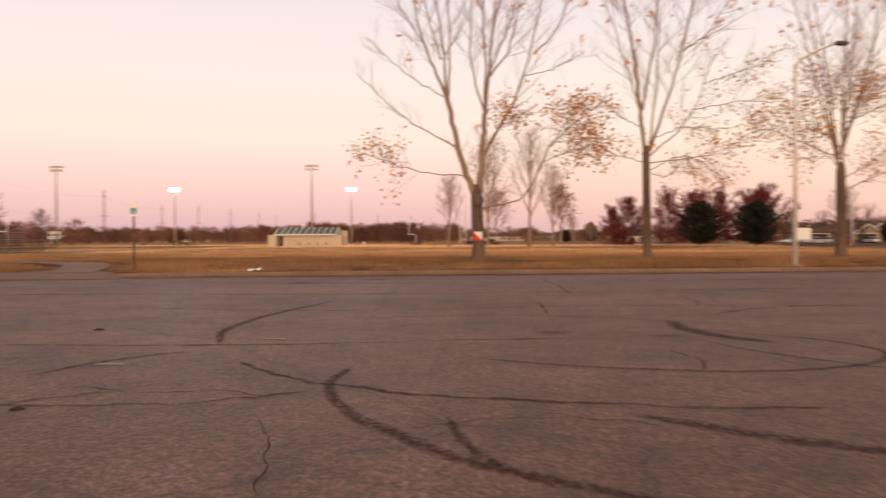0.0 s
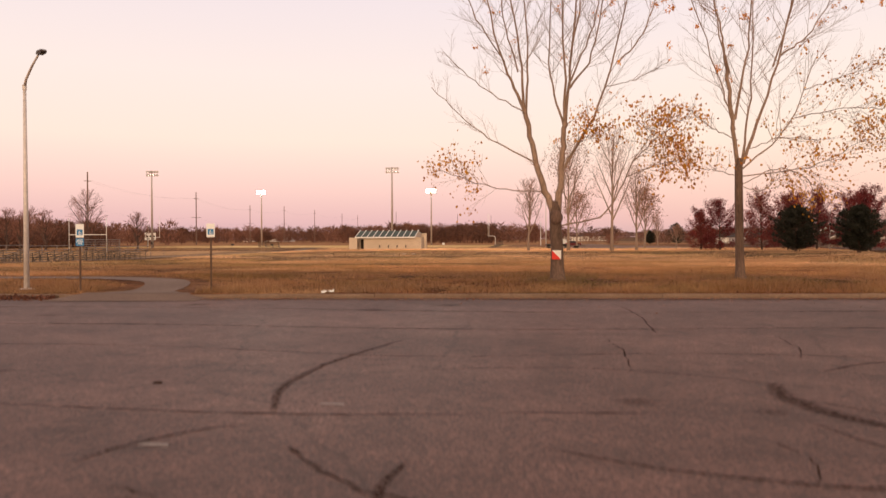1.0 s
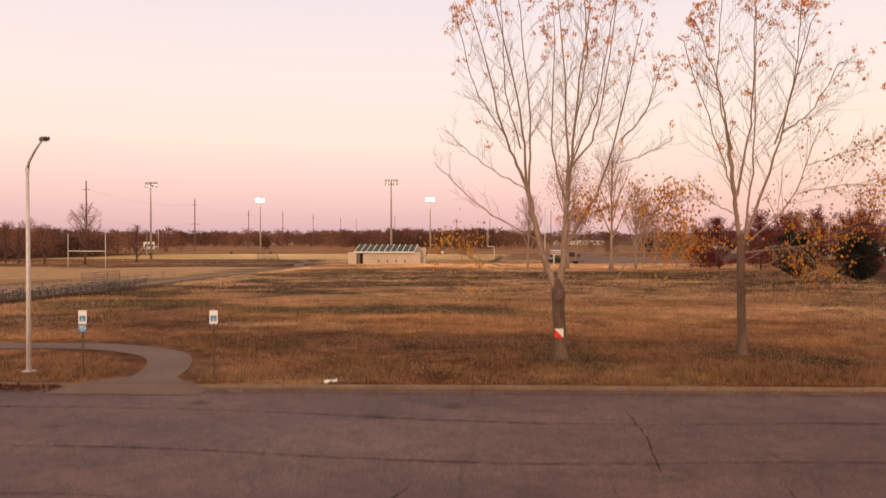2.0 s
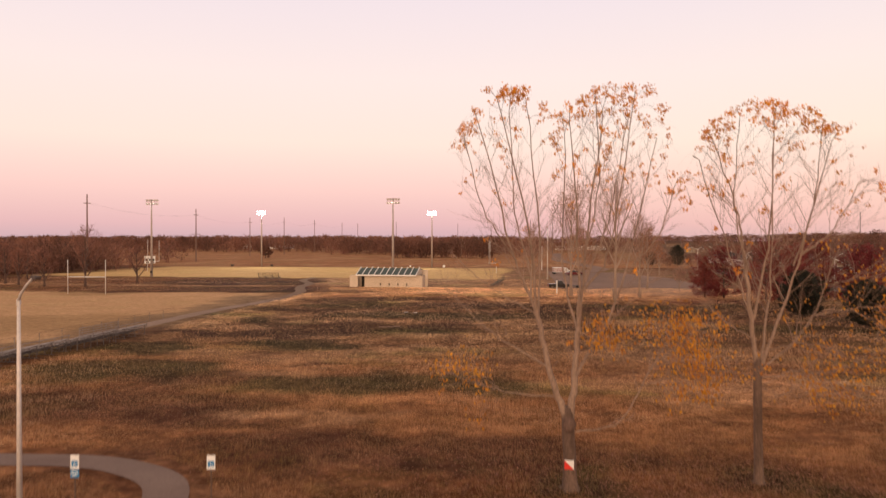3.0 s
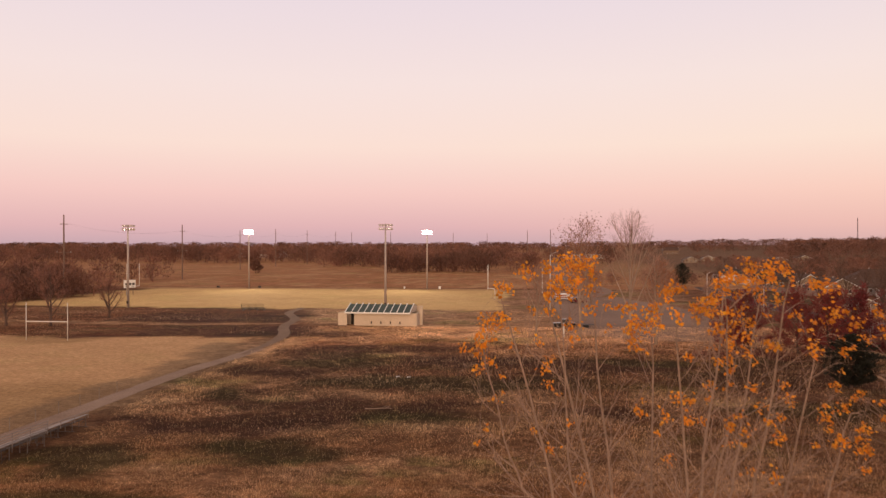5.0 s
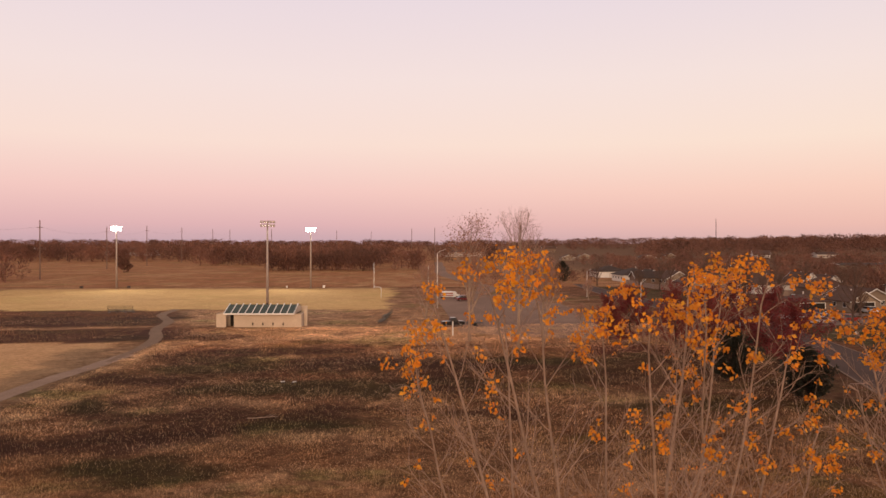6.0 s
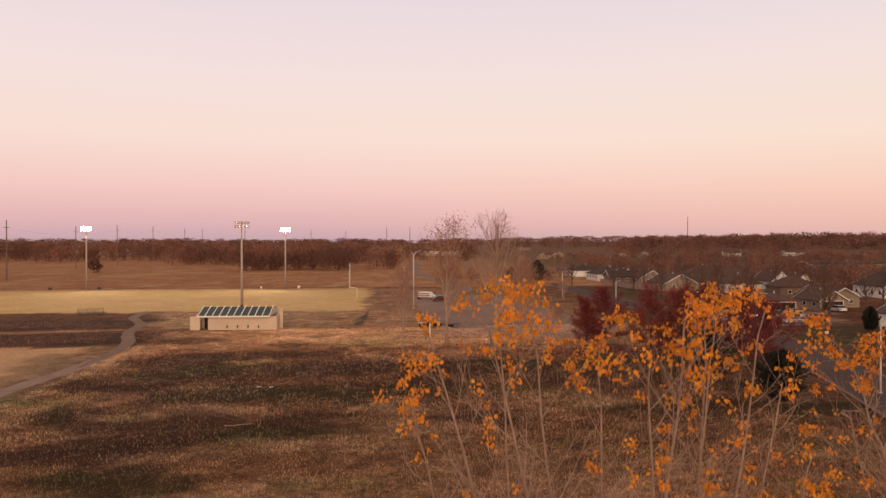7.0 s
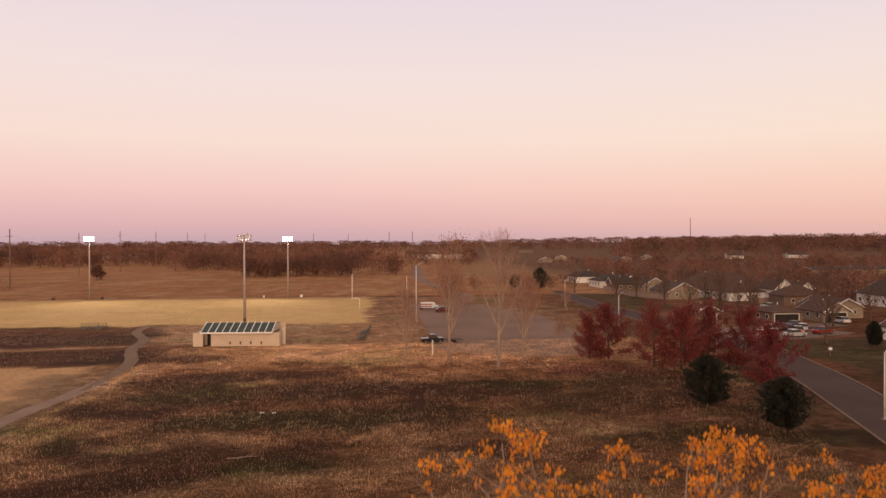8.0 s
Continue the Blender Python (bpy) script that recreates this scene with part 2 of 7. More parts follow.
        link(nt, mx.outputs[0], nt.nodes["Material Output"].inputs[0])
    return m


M_ASPHALT = asphalt_material()
M_TURF = ground_material()
M_RUBBER = surface("tyre_rubber_mark", (0.044, 0.023, 0.018), (0.072, 0.039, 0.031), 2.5, 40, 0.9, bump=0.1, spec=0.08)


def worn_through(m, keep, scale):
    """Lets what lies below show between the worn grains."""
    nt = m.node_tree
    tc, n = nt.nodes.new("ShaderNodeTexCoord"), nt.nodes.new("ShaderNodeTexNoise")
    n.inputs["Scale"].default_value, n.inputs["Detail"].default_value = scale, 5
    link(nt, tc.outputs["Object"], n.inputs["Vector"])
    worn = ramp(nt, [(0.5 - keep * 0.3, (0, 0, 0, 1)), (0.86 - keep * 0.3, (1, 1, 1, 1))], n.outputs["Fac"])
    edge = nt.nodes.new("ShaderNodeAttribute")
    edge.attribute_name = "edge"
    link(nt, math_node(nt, "MULTIPLY", worn, edge.outputs["Fac"]), nt.nodes["Principled BSDF"].inputs["Alpha"])


worn_through(M_RUBBER, 0.62, 16)
M_TAR = surface("crack_filler", (0.044, 0.024, 0.019), (0.072, 0.041, 0.033), 3, 30, 0.85, bump=0.1, spec=0.08)
worn_through(M_TAR, 0.72, 3)
M_SCUFF = surface("pale_scuff", (0.24, 0.20, 0.19), (0.30, 0.25, 0.23), 3, 30, 0.85)
M_ROAD = surface("street_asphalt", (0.066, 0.042, 0.036), (0.086, 0.056, 0.048), 0.12, 8, 0.9, grain=0.2, spec=0.1)
M_LOT = surface("far_lot_asphalt", (0.19, 0.125, 0.096), (0.255, 0.17, 0.13), 0.07, 5, 0.95, grain=0.3, spec=0.08)
M_PATH = surface("path_asphalt", (0.155, 0.107, 0.09), (0.2, 0.142, 0.118), 0.5, 22, 0.92, grain=0.3, spec=0.15)
M_KERB = surface("kerb_concrete", (0.15, 0.10, 0.073), (0.22, 0.15, 0.11), 0.8, 20, 0.9, grain=0.3)
M_GRAVEL = surface("gravel_track", (0.165, 0.108, 0.075), (0.215, 0.142, 0.098), 0.3, 9, 0.95, grain=0.3, spec=0.08)
M_BARK = surface("grey_brown_bark", (0.085, 0.053, 0.04), (0.17, 0.11, 0.083), 2.2, 26, 0.9, bump=0.5, stretch=(1, 1, 0.25), grain=0.45)
M_BARK2 = surface("pale_bark", (0.26, 0.18, 0.135), (0.38, 0.275, 0.21), 1.5, 18, 0.9, bump=0.3, stretch=(1, 1, 0.3))
M_BARKD = surface("dark_bark", (0.075, 0.045, 0.038), (0.13, 0.08, 0.062), 1.5, 18, 0.9, bump=0.3, stretch=(1, 1, 0.3))
M_LEAF_TOP = leafy("amber_leaves", [(0.84, 0.33, 0.018), (0.76, 0.255, 0.016), (0.88, 0.42, 0.035), (0.60, 0.17, 0.018), (0.82, 0.30, 0.014)], 0.45)
M_LEAF_LOW = leafy("ochre_leaves", [(0.78, 0.36, 0.03), (0.68, 0.27, 0.028), (0.52, 0.19, 0.03), (0.84, 0.42, 0.045), (0.42, 0.15, 0.03)], 0.6)
M_LEAF_DRY = leafy("withered_leaves", [(0.36, 0.15, 0.07), (0.27, 0.105, 0.055), (0.40, 0.185, 0.09)], 0.35)
M_LEAF_RED = leafy("dark_red_leaves", [(0.21, 0.023, 0.025), (0.14, 0.016, 0.02), (0.26, 0.036, 0.032), (0.11, 0.014, 0.017)], 0.3)
M_LEAF_RUST = leafy("rust_red_leaves", [(0.23, 0.036, 0.03), (0.16, 0.022, 0.024), (0.28, 0.06, 0.036), (0.20, 0.027, 0.027)], 0.3)
M_WEED = leafy("dead_weeds", [(0.17, 0.06, 0.035), (0.12, 0.042, 0.028), (0.22, 0.09, 0.05)], 0.2)
M_NEEDLE = leafy("dark_pine_needles", [(0.020, 0.021, 0.012), (0.028, 0.028, 0.015), (0.015, 0.015, 0.010)], 0.1)
M_THICKET = leafy("red_brown_twigs", [(0.27, 0.12, 0.085), (0.34, 0.155, 0.105), (0.21, 0.095, 0.07)], 0.1, 0.9)
M_TWIG = leafy("bare_twigs", [(0.105, 0.058, 0.042), (0.145, 0.082, 0.058), (0.08, 0.044, 0.034), (0.17, 0.10, 0.07)], 0.1, 0.9)
M_TWIG2 = leafy("pale_bare_twigs", [(0.36, 0.20, 0.145), (0.42, 0.245, 0.18), (0.29, 0.155, 0.115)], 0.1, 0.9)
M_WOODS = leafy("winter_woods", [(0.155, 0.072, 0.051), (0.2, 0.094, 0.066), (0.11, 0.054, 0.042), (0.235, 0.112, 0.077)], 0.1, 0.95, 0.45)
M_BLADE = ground_material(True)
M_TWIGTIP = surface("pale_twig_bark", (0.26, 0.168, 0.124), (0.36, 0.245, 0.186), 2.0, 20, 0.85, bump=0.0)
M_GALV = surface("galvanised_steel", (0.60, 0.54, 0.51), (0.70, 0.635, 0.60), 1.5, 12, 0.55, metal=0.2, bump=0.05, grain=0.15)
M_MAST = surface("dull_mast_steel", (0.36, 0.295, 0.26), (0.44, 0.365, 0.325), 1.5, 12, 0.6, metal=0.2, bump=0.05, grain=0.15)
M_ALU = surface("weathered_aluminium", (0.2, 0.168, 0.152), (0.31, 0.262, 0.238), 1.2, 10, 0.6, metal=0.2, bump=0.05, grain=0.2)
M_FRAME = surface("dull_stand_frame", (0.13, 0.105, 0.095), (0.19, 0.155, 0.14), 2, 14, 0.7, metal=0.2, bump=0.05)
M_STEEL = surface("dark_steel_frame", (0.06, 0.044, 0.04), (0.10, 0.075, 0.067), 2, 14, 0.7, metal=0.2, bump=0.05)
M_WHITE = surface("white_paint", (0.72, 0.70, 0.67), (0.80, 0.78, 0.75), 1.0, 12, 0.5, bump=0.04, grain=0.08)
M_SIGNW = surface("sign_white", (0.74, 0.74, 0.73), (0.80, 0.80, 0.78), 2.0, 20, 0.4, bump=0.02, grain=0.06)
M_SIGNB = surface("sign_blue", (0.02, 0.16, 0.36), (0.025, 0.20, 0.42), 2.0, 20, 0.4, bump=0.02, grain=0.08)
M_RED = surface("marker_red", (0.62, 0.03, 0.025), (0.70, 0.045, 0.03), 3, 20, 0.5, bump=0.02, grain=0.08)
M_POSTBROWN = surface("rusty_post", (0.075, 0.044, 0.032), (0.12, 0.072, 0.052), 3, 20, 0.8, bump=0.2)
M_BLOCK = surface("cream_block_wall", (0.55, 0.44, 0.335), (0.63, 0.51, 0.395), 0.5, 7, 0.85, bump=0.15, grain=0.12)
M_GREENROOF = surface("green_metal_roof", (0.026, 0.046, 0.034), (0.038, 0.062, 0.046), 0.8, 9, 0.45, metal=0.3, bump=0.05, grain=0.15)
M_DARK = surface("panel_and_shade_dark", (0.02, 0.016, 0.014), (0.035, 0.026, 0.022), 1, 6, 0.9)
M_WOODPOLE = surface("weathered_pole_wood", (0.15, 0.095, 0.075), (0.22, 0.145, 0.115), 0.8, 10, 0.9, bump=0.3, stretch=(1, 1, 0.15))
M_GLASS = surface("dark_window_glass", (0.03, 0.03, 0.035), (0.05, 0.048, 0.05), 1, 4, 0.12, bump=0.0, grain=0.05)
M_TYRE = surface("tyre_black", (0.02, 0.02, 0.02), (0.03, 0.03, 0.03), 3, 20, 0.85)
M_BRANCHTWIG = surface("young_bark", (0.22, 0.148, 0.11), (0.33, 0.228, 0.172), 2.0, 20, 0.85, bump=0.2, stretch=(1, 1, 0.3))
M_LAMP = glowing("floodlight_glass", (1.0, 0.92, 0.78), 60)


# ---- mesh tools ----
class Geo:
    """Collects vertices and faces for one mesh."""

    def __init__(self):
        self.v, self.f = [], []

    def add(self, verts, faces):
        n = len(self.v)
        self.v.extend(tuple(p) for p in verts)
        self.f.extend(tuple(i + n for i in f) for f in faces)
        return self

    def box(self, x0, x1, y0, y1, z0, z1, m=None):
        p = [Vector((x, y, z)) for x in (x0, x1) for y in (y0, y1) for z in (z0, z1)]
        if m:
            p = [m @ q for q in p]
        return self.add(p, [(0, 1, 3, 2), (4, 6, 7, 5), (0, 4, 5, 1), (2, 3, 7, 6), (0, 2, 6, 4), (1, 5, 7, 3)])

    def soft_box(self, x0, x1, y0, y1, z0, z1, r=0.01):
        """A box with chamfered edges."""
        bm = bmesh.new()
        bmesh.ops.create_cube(bm, size=1)
        for v in bm.verts:
            v.co = ((x0 + x1) / 2 + v.co.x * (x1 - x0), (y0 + y1) / 2 + v.co.y * (y1 - y0), (z0 + z1) / 2 + v.co.z * (z1 - z0))
        bmesh.ops.bevel(bm, geom=bm.edges[:], offset=r, segments=2, affect="EDGES", profile=0.5)
        bm.verts.index_update()
        self.add([v.co for v in bm.verts], [[v.index for v in f.verts] for f in bm.faces])
        bm.free()
        return self

    def tube(self, pts, radii, sides=6, cap=True):
        """A tapered tube along points."""
        pts = [Vector(p) for p in pts]
        n0 = len(self.v)
        d = (pts[1] - pts[0]).normalized()
        u = d.orthogonal().normalized()
        k = len(pts)
        for i, p in enumerate(pts):
            d = (pts[min(i + 1, k - 1)] - pts[max(i - 1, 0)])
            d = d.normalized() if d.length > 1e-9 else Vector((0, 0, 1))
            u = (u - d * u.dot(d))
            u = u.normalized() if u.length > 1e-6 else d.orthogonal().normalized()
            w = d.cross(u)
            for s in range(sides):
                a = 2 * math.pi * s / sides
                self.v.append(tuple(p + (u * math.cos(a) + w * math.sin(a)) * radii[i]))
        for i in range(k - 1):
            for s in range(sides):
                t = (s + 1) % sides
                self.f.append((n0 + i * sides + s, n0 + i * sides + t, n0 + (i + 1) * sides + t, n0 + (i + 1) * sides + s))
        if cap:
            self.f.append(tuple(n0 + s for s in reversed(range(sides))))
            self.f.append(tuple(n0 + (k - 1) * sides + s for s in range(sides)))
        return self

    def prism(self, outline, y0, y1, axis="y"):
        """An outline of (a, z) pushed along an axis."""
        k = len(outline)
        put = (lambda a, z, y: (a, y, z)) if axis == "y" else (lambda a, z, y: (y, a, z))
        verts = [put(a, z, y0) for a, z in outline] + [put(a, z, y1) for a, z in outline]
        faces = [tuple(range(k)), tuple(range(2 * k - 1, k - 1, -1))]
        faces += [(i, i + k, (i + 1) % k + k, (i + 1) % k) for i in range(k)]
        return self.add(verts, faces)

    def mesh(self, name, smooth=False):
        me = bpy.data.meshes.new(name)
        me.from_pydata(self.v, [], self.f)
        bm = bmesh.new()
        bm.from_mesh(me)
        bmesh.ops.recalc_face_normals(bm, faces=bm.faces[:])
        bm.to_mesh(me)
        bm.free()
        if smooth:
            me.shade_smooth()
        return me


def part(name, geo, material, parent=None, label="", smooth=False):
    """One mesh object under a thing or a part; geo is a Geo or a mesh."""
    me = geo.mesh(name, smooth) if isinstance(geo, Geo) else geo
    if not me.materials:
        me.materials.append(material)
    ob = new(name, me)
    if parent:
        ob.parent = parent
    if label:
        ob["label"] = label
    return ob


def thing(name, m, label, category, group="", kind=""):
    ob = new(name)
    ob.empty_display_size = 0.3
    ob.matrix_world = m
    return tagged(ob, label, category, group, kind)


def soup(name, verts, faces, material, parent=None, label=""):
    """A large mesh straight from arrays."""
    me = bpy.data.meshes.new(name)
    nv, nf, k = len(verts), len(faces), faces.shape[1]
    me.vertices.add(nv)
    me.vertices.foreach_set("co", np.asarray(verts, np.float32).ravel())
    me.loops.add(nf * k)
    me.loops.foreach_set("vertex_index", np.asarray(faces, np.int32).ravel())
    me.polygons.add(nf)
    me.polygons.foreach_set("loop_start", np.arange(0, nf * k, k, dtype=np.int32))
    me.update(calc_edges=True)
    me.materials.append(material)
    ob = new(name, me)
    if parent:
        ob.parent = parent
    if label:
        ob["label"] = label
    return ob


def lattice(seed):
    return np.random.RandomState(seed).rand(256, 256)


def value_noise(x, y, seed, octaves=4):
    """Smooth noise from 0 to 1 over arrays."""
    lat = lattice(seed)
    total, amp, norm = 0.0, 1.0, 0.0
    for o in range(octaves):
        xi, yi = np.floor(x).astype(int), np.floor(y).astype(int)
        fx, fy = x - xi, y - yi
        fx, fy = fx * fx * (3 - 2 * fx), fy * fy * (3 - 2 * fy)
        a, b = lat[xi % 256, yi % 256], lat[(xi + 1) % 256, yi % 256]
        c, d = lat[xi % 256, (yi + 1) % 256], lat[(xi + 1) % 256, (yi + 1) % 256]
        total = total + amp * ((a * (1 - fx) + b * fx) * (1 - fy) + (c * (1 - fx) + d * fx) * fy)
        norm, amp, x, y = norm + amp, amp * 0.5, x * 2.03 + 17, y * 2.03 + 5
    return total / norm


def step(a, b, x):
    t = np.clip((x - a) / (b - a), 0, 1)
    return t * t * (3 - 2 * t)


# ---- ground, parking lot, kerb, paths ----
LOT_W, LOT_E, LOT_S = -70.0, 30.0, -60.0


def kerb_y(x):
    return 24.95 + 0.068 * np.clip(x, -80, 40)


def lawn_z(x, y):
    """Height of the turf: a low bank behind the kerb, then almost level."""
    v = y - kerb_y(x)
    near = 0.17 + 0.16 * step(0.5, 5.5, v)
    z = near * (1 - step(12, 55, v))
    east = 0.3 * step(22, 34, x) * step(45, 75, y) * (1 - step(100, 125, y))
    far = np.clip((y - 700) / 2500, 0, 1) * 6.0 + 9.0 * step(120, 700, x) * step(330, 950, y)
    return z + east + far


def lot_z(x, y):
    return -0.13 + 0.15 * np.clip((y - 13) / 11.5, 0, 1)


def turf(X, Y):
    """The turf's colour and roughness by area, for arrays of plan points."""
    # turf colours by area
    n1 = value_noise(X / 9 + 40, Y / 9 + 40, 3)
    n2 = value_noise(X / 26 + 90, Y / 26 + 10, 5)
    n3 = value_noise(X / 3.2 + 70, Y / 3.2 + 60, 8)
    n4, n5 = value_noise(X / 5.0 + 40, Y / 4.0 + 7, 33), value_noise(X / 4.4 + 9, Y / 3.2 + 61, 34)
    n6 = value_noise(X / 1.3 + 15, Y / 1.1 + 33, 35)
    # wandering, frayed edges
    wx = X + (n1 - 0.5) * 7 + (n4 - 0.5) * 7 + (n3 - 0.5) * 3 + (n6 - 0.5) * 1.6
    wy = Y + (n2 - 0.5) * 6 + (n5 - 0.5) * 6 + (n3 - 0.5) * 3 + (n6 - 0.5) * 1.6

    def c(r, g, b):
        return np.array([r, g, b])

    col = np.ones(X.shape + (3,)) * c(0.128, 0.044, 0.021)
    alpha = np.ones(X.shape)

    def lay(mask, colour, amount=1.0):
        nonlocal col
        k = (np.clip(mask, 0, 1) * amount)[..., None]
        col = col * (1 - k) + colour * k

    def spot(cx, cy, rx, ry, soft=0.35):
        soft *= 0.55
        d = np.sqrt(((wx - cx) / rx) ** 2 + ((wy - cy) / ry) ** 2)
        return 1 - step(1 - soft, 1 + soft, d)

    def field(x0, x1, y0, y1, s=2.0):
        return step(x0 - s, x0 + s, wx) * (1 - step(x1 - s, x1 + s, wx)) * step(y0 - s, y0 + s, wy) * (1 - step(y1 - s, y1 + s, wy))

    straw, dark, green = c(0.31, 0.178, 0.10), c(0.056, 0.019, 0.0145), c(0.052, 0.038, 0.0135)
    lay(step(0.48, 0.66, n1), straw, 0.26)
    lay(step(0.5, 0.72, n2) * step(35, 60, Y), dark, 0.25)
    lay(step(0.50, 0.72, n3) * step(0.4, 0.6, 1 - n1), dark, 0.3)
    lay(step(0.52, 0.7, n5), straw, 0.22)
    lay(step(0.54, 0.72, n4) * step(36, 50, Y), green, 0.3)
    # the wide lawn: dead brown, olive and bleached areas
    lay((1 - step(56, 84, wy)) * step(1.5, 9, Y - kerb_y(X)), c(0.285, 0.13, 0.056), 0.66)
    lay(step(70, 98, wy) * (1 - step(118, 130, wy)), c(0.2, 0.085, 0.042), 0.3)
    lay(step(52, 66, Y) * (1 - step(84, 96, Y)), c(0.29, 0.15, 0.078), 0.42)
    lay(step(60, 74, Y) * (1 - step(118, 130, Y)) * (1 - step(-24, -14, X)), c(0.30, 0.165, 0.09), 0.2)
    lay(step(42, 60, Y) * (1 - step(66, 74, Y)) * step(-4, 6, X), c(0.21, 0.095, 0.05), 0.6)
    for cx, cy, rx, ry in ((-26, 114, 8, 5), (-19, 119, 12, 3.5), (-4, 108, 12, 5), (10, 107, 10, 5), (2, 95, 5, 7), (-26, 85, 8, 5), (-14, 79, 10, 4), (-25, 73, 8, 3.5), (-17, 75, 6, 2.5),
                           (-33, 74, 4, 2), (-23, 40, 13, 5), (-22, 49, 7, 3.5), (-4, 33, 14, 3), (-14.7, 60.7, 2.4, 1.6), (-14.4, 56, 2.6, 1.2), (6, 80, 4, 3), (-30, 99, 5, 4), (-9, 84, 4, 2)):
        lay(spot(cx, cy, rx, ry, 0.5), dark, 0.74)
    for cx, cy, rx, ry in ((-8.5, 93, 9, 4.5), (-18, 94, 7, 4), (14.8, 110, 6, 3), (27, 101, 9, 6), (26, 84, 10, 4), (-14, 48, 4, 2.5), (-9, 48, 4, 2.5), (-3.5, 50, 6, 4), (-31, 86, 6, 3),
                           (-10.6, 76, 5, 4), (-29, 51, 7, 5), (2.6, 29.9, 2.4, 1.2), (9.8, 31.2, 2.2, 1.1), (-20, 66, 6, 3), (-33, 62, 4, 4), (-24, 106, 7, 3)):
        lay(spot(cx, cy, rx, ry, 0.5), green, 0.85)
    for cx, cy, rx, ry in ((-18, 112.6, 5, 1.8), (-1, 86.5, 5, 3.5), (-20, 86, 8, 2.5), (-9, 72, 9, 3.2), (1.6, 77, 5, 4), (19, 89, 8, 5), (34, 91, 6, 2.5), (-30, 128, 9, 3), (-12.5, 142, 14, 7),
                           (-20, 60, 9, 3.5), (-16, 51.5, 4, 2), (-10, 38.5, 4.5, 1.6), (9, 66, 10, 5), (-6, 62, 8, 3), (14, 50, 12, 4), (-30, 92, 5, 2)):
        lay(spot(cx, cy, rx, ry, 0.5), straw, 0.62)
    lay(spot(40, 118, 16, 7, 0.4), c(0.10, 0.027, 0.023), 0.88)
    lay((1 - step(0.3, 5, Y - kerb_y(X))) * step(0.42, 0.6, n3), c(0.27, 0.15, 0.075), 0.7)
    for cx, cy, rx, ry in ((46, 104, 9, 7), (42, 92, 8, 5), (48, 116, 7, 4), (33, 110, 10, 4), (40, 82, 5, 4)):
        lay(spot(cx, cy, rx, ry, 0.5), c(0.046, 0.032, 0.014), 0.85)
    # dark rings in the turf round the boles
    for bx, by in ((2.2, 29.5), (9.3, 30.9), (18.6, 33.2)):
        lay(1 - step(0.6, 1.25, np.hypot((X - bx) / 1.7, (Y - by) / 1.2) + (n6 - 0.5) * 0.5), c(0.042, 0.022, 0.013), 0.85)
    # bare strip by the stadium, verges
    lay(field(-48, 6, 154, 185, 3), c(0.40, 0.245, 0.145), 0.8)
    lay(field(-38, 8, 133, 154, 4), c(0.36, 0.215, 0.125), 0.72)
    lay(field(-42, -35, 76, 129, 1.5), c(0.34, 0.21, 0.12), 0.8)
    lay(field(-84, -47, 153, 171, 2.5), dark, 0.95)
    lay(field(-68, -28, 131, 146.5, 2.5) * (1 - step(-46, -24, X) * step(137, 143, Y)), dark, 0.92)
    lay(field(-130, -44, 147.5, 151.5, 0.6), straw, 0.9)
    lay(field(-4, 8, 150, 235, 3), straw, 0.35)
    lay(field(40, 50, 85, 260, 3), c(0.27, 0.15, 0.085), 0.6)
    lay(field(68, 80, 80, 210, 3), c(0.26, 0.15, 0.085), 0.7)
    lay(field(66, 90, 85, 148, 3), c(0.05, 0.038, 0.017), 0.9)
    lay(field(66, 84, 200, 300, 3), c(0.06, 0.046, 0.02), 0.8)
    lay(field(-12, 42, 128, 262, 4), c(0.31, 0.17, 0.097), 0.72)
    col = col * (1 - 0.42 * step(50, 70, Y) * (1 - step(108, 124, Y)))[..., None]
    far = step(266, 272, wy)
    lay(far, c(0.31, 0.14, 0.066), 1.0)
    lay(far * step(0.5, 0.66, n1), c(0.40, 0.235, 0.12), 0.7)
    lay(step(330, 420, Y) * step(30, 60, X), c(0.26, 0.15, 0.08), 0.8)
    lay(step(225, 330, Y) * step(78, 125, X), c(0.11, 0.058, 0.038), 0.85)
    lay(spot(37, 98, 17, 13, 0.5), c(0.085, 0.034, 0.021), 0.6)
    practice = field(-140, -42, 20, 129, 2.0) * (1 - step(-46, -40, X) * step(98, 125, Y))
    lay(practice, c(0.46, 0.28, 0.145), 1.0)
    lay(practice * step(0.55, 0.7, n2), c(0.28, 0.17, 0.08), 0.7)
    stadium = field(-132, -4, 185, 265, 1.2)
    lay(stadium, c(0.52, 0.345, 0.15), 1.0)
    lay(stadium * step(0.55, 0.7, n1), c(0.46, 0.29, 0.13), 0.6)
    lay(field(-140, -2, 258, 268, 1.5), c(0.34, 0.19, 0.10), 0.7)
    lay(field(-47, -41, 40, 122, 1.2), c(0.19, 0.125, 0.075), 0.75)
    alpha = 1 - 0.8 * np.clip(practice + stadium, 0, 1) - 0.4 * far * (1 - stadium)
    return np.concatenate([col, np.clip(alpha, 0, 1)[..., None]], -1).astype(np.float32)


def give_turf(me, data):
    att = me.color_attributes.new("turf", "FLOAT_COLOR", "POINT")
    att.data.foreach_set("color", np.ascontiguousarray(data, np.float32).ravel())


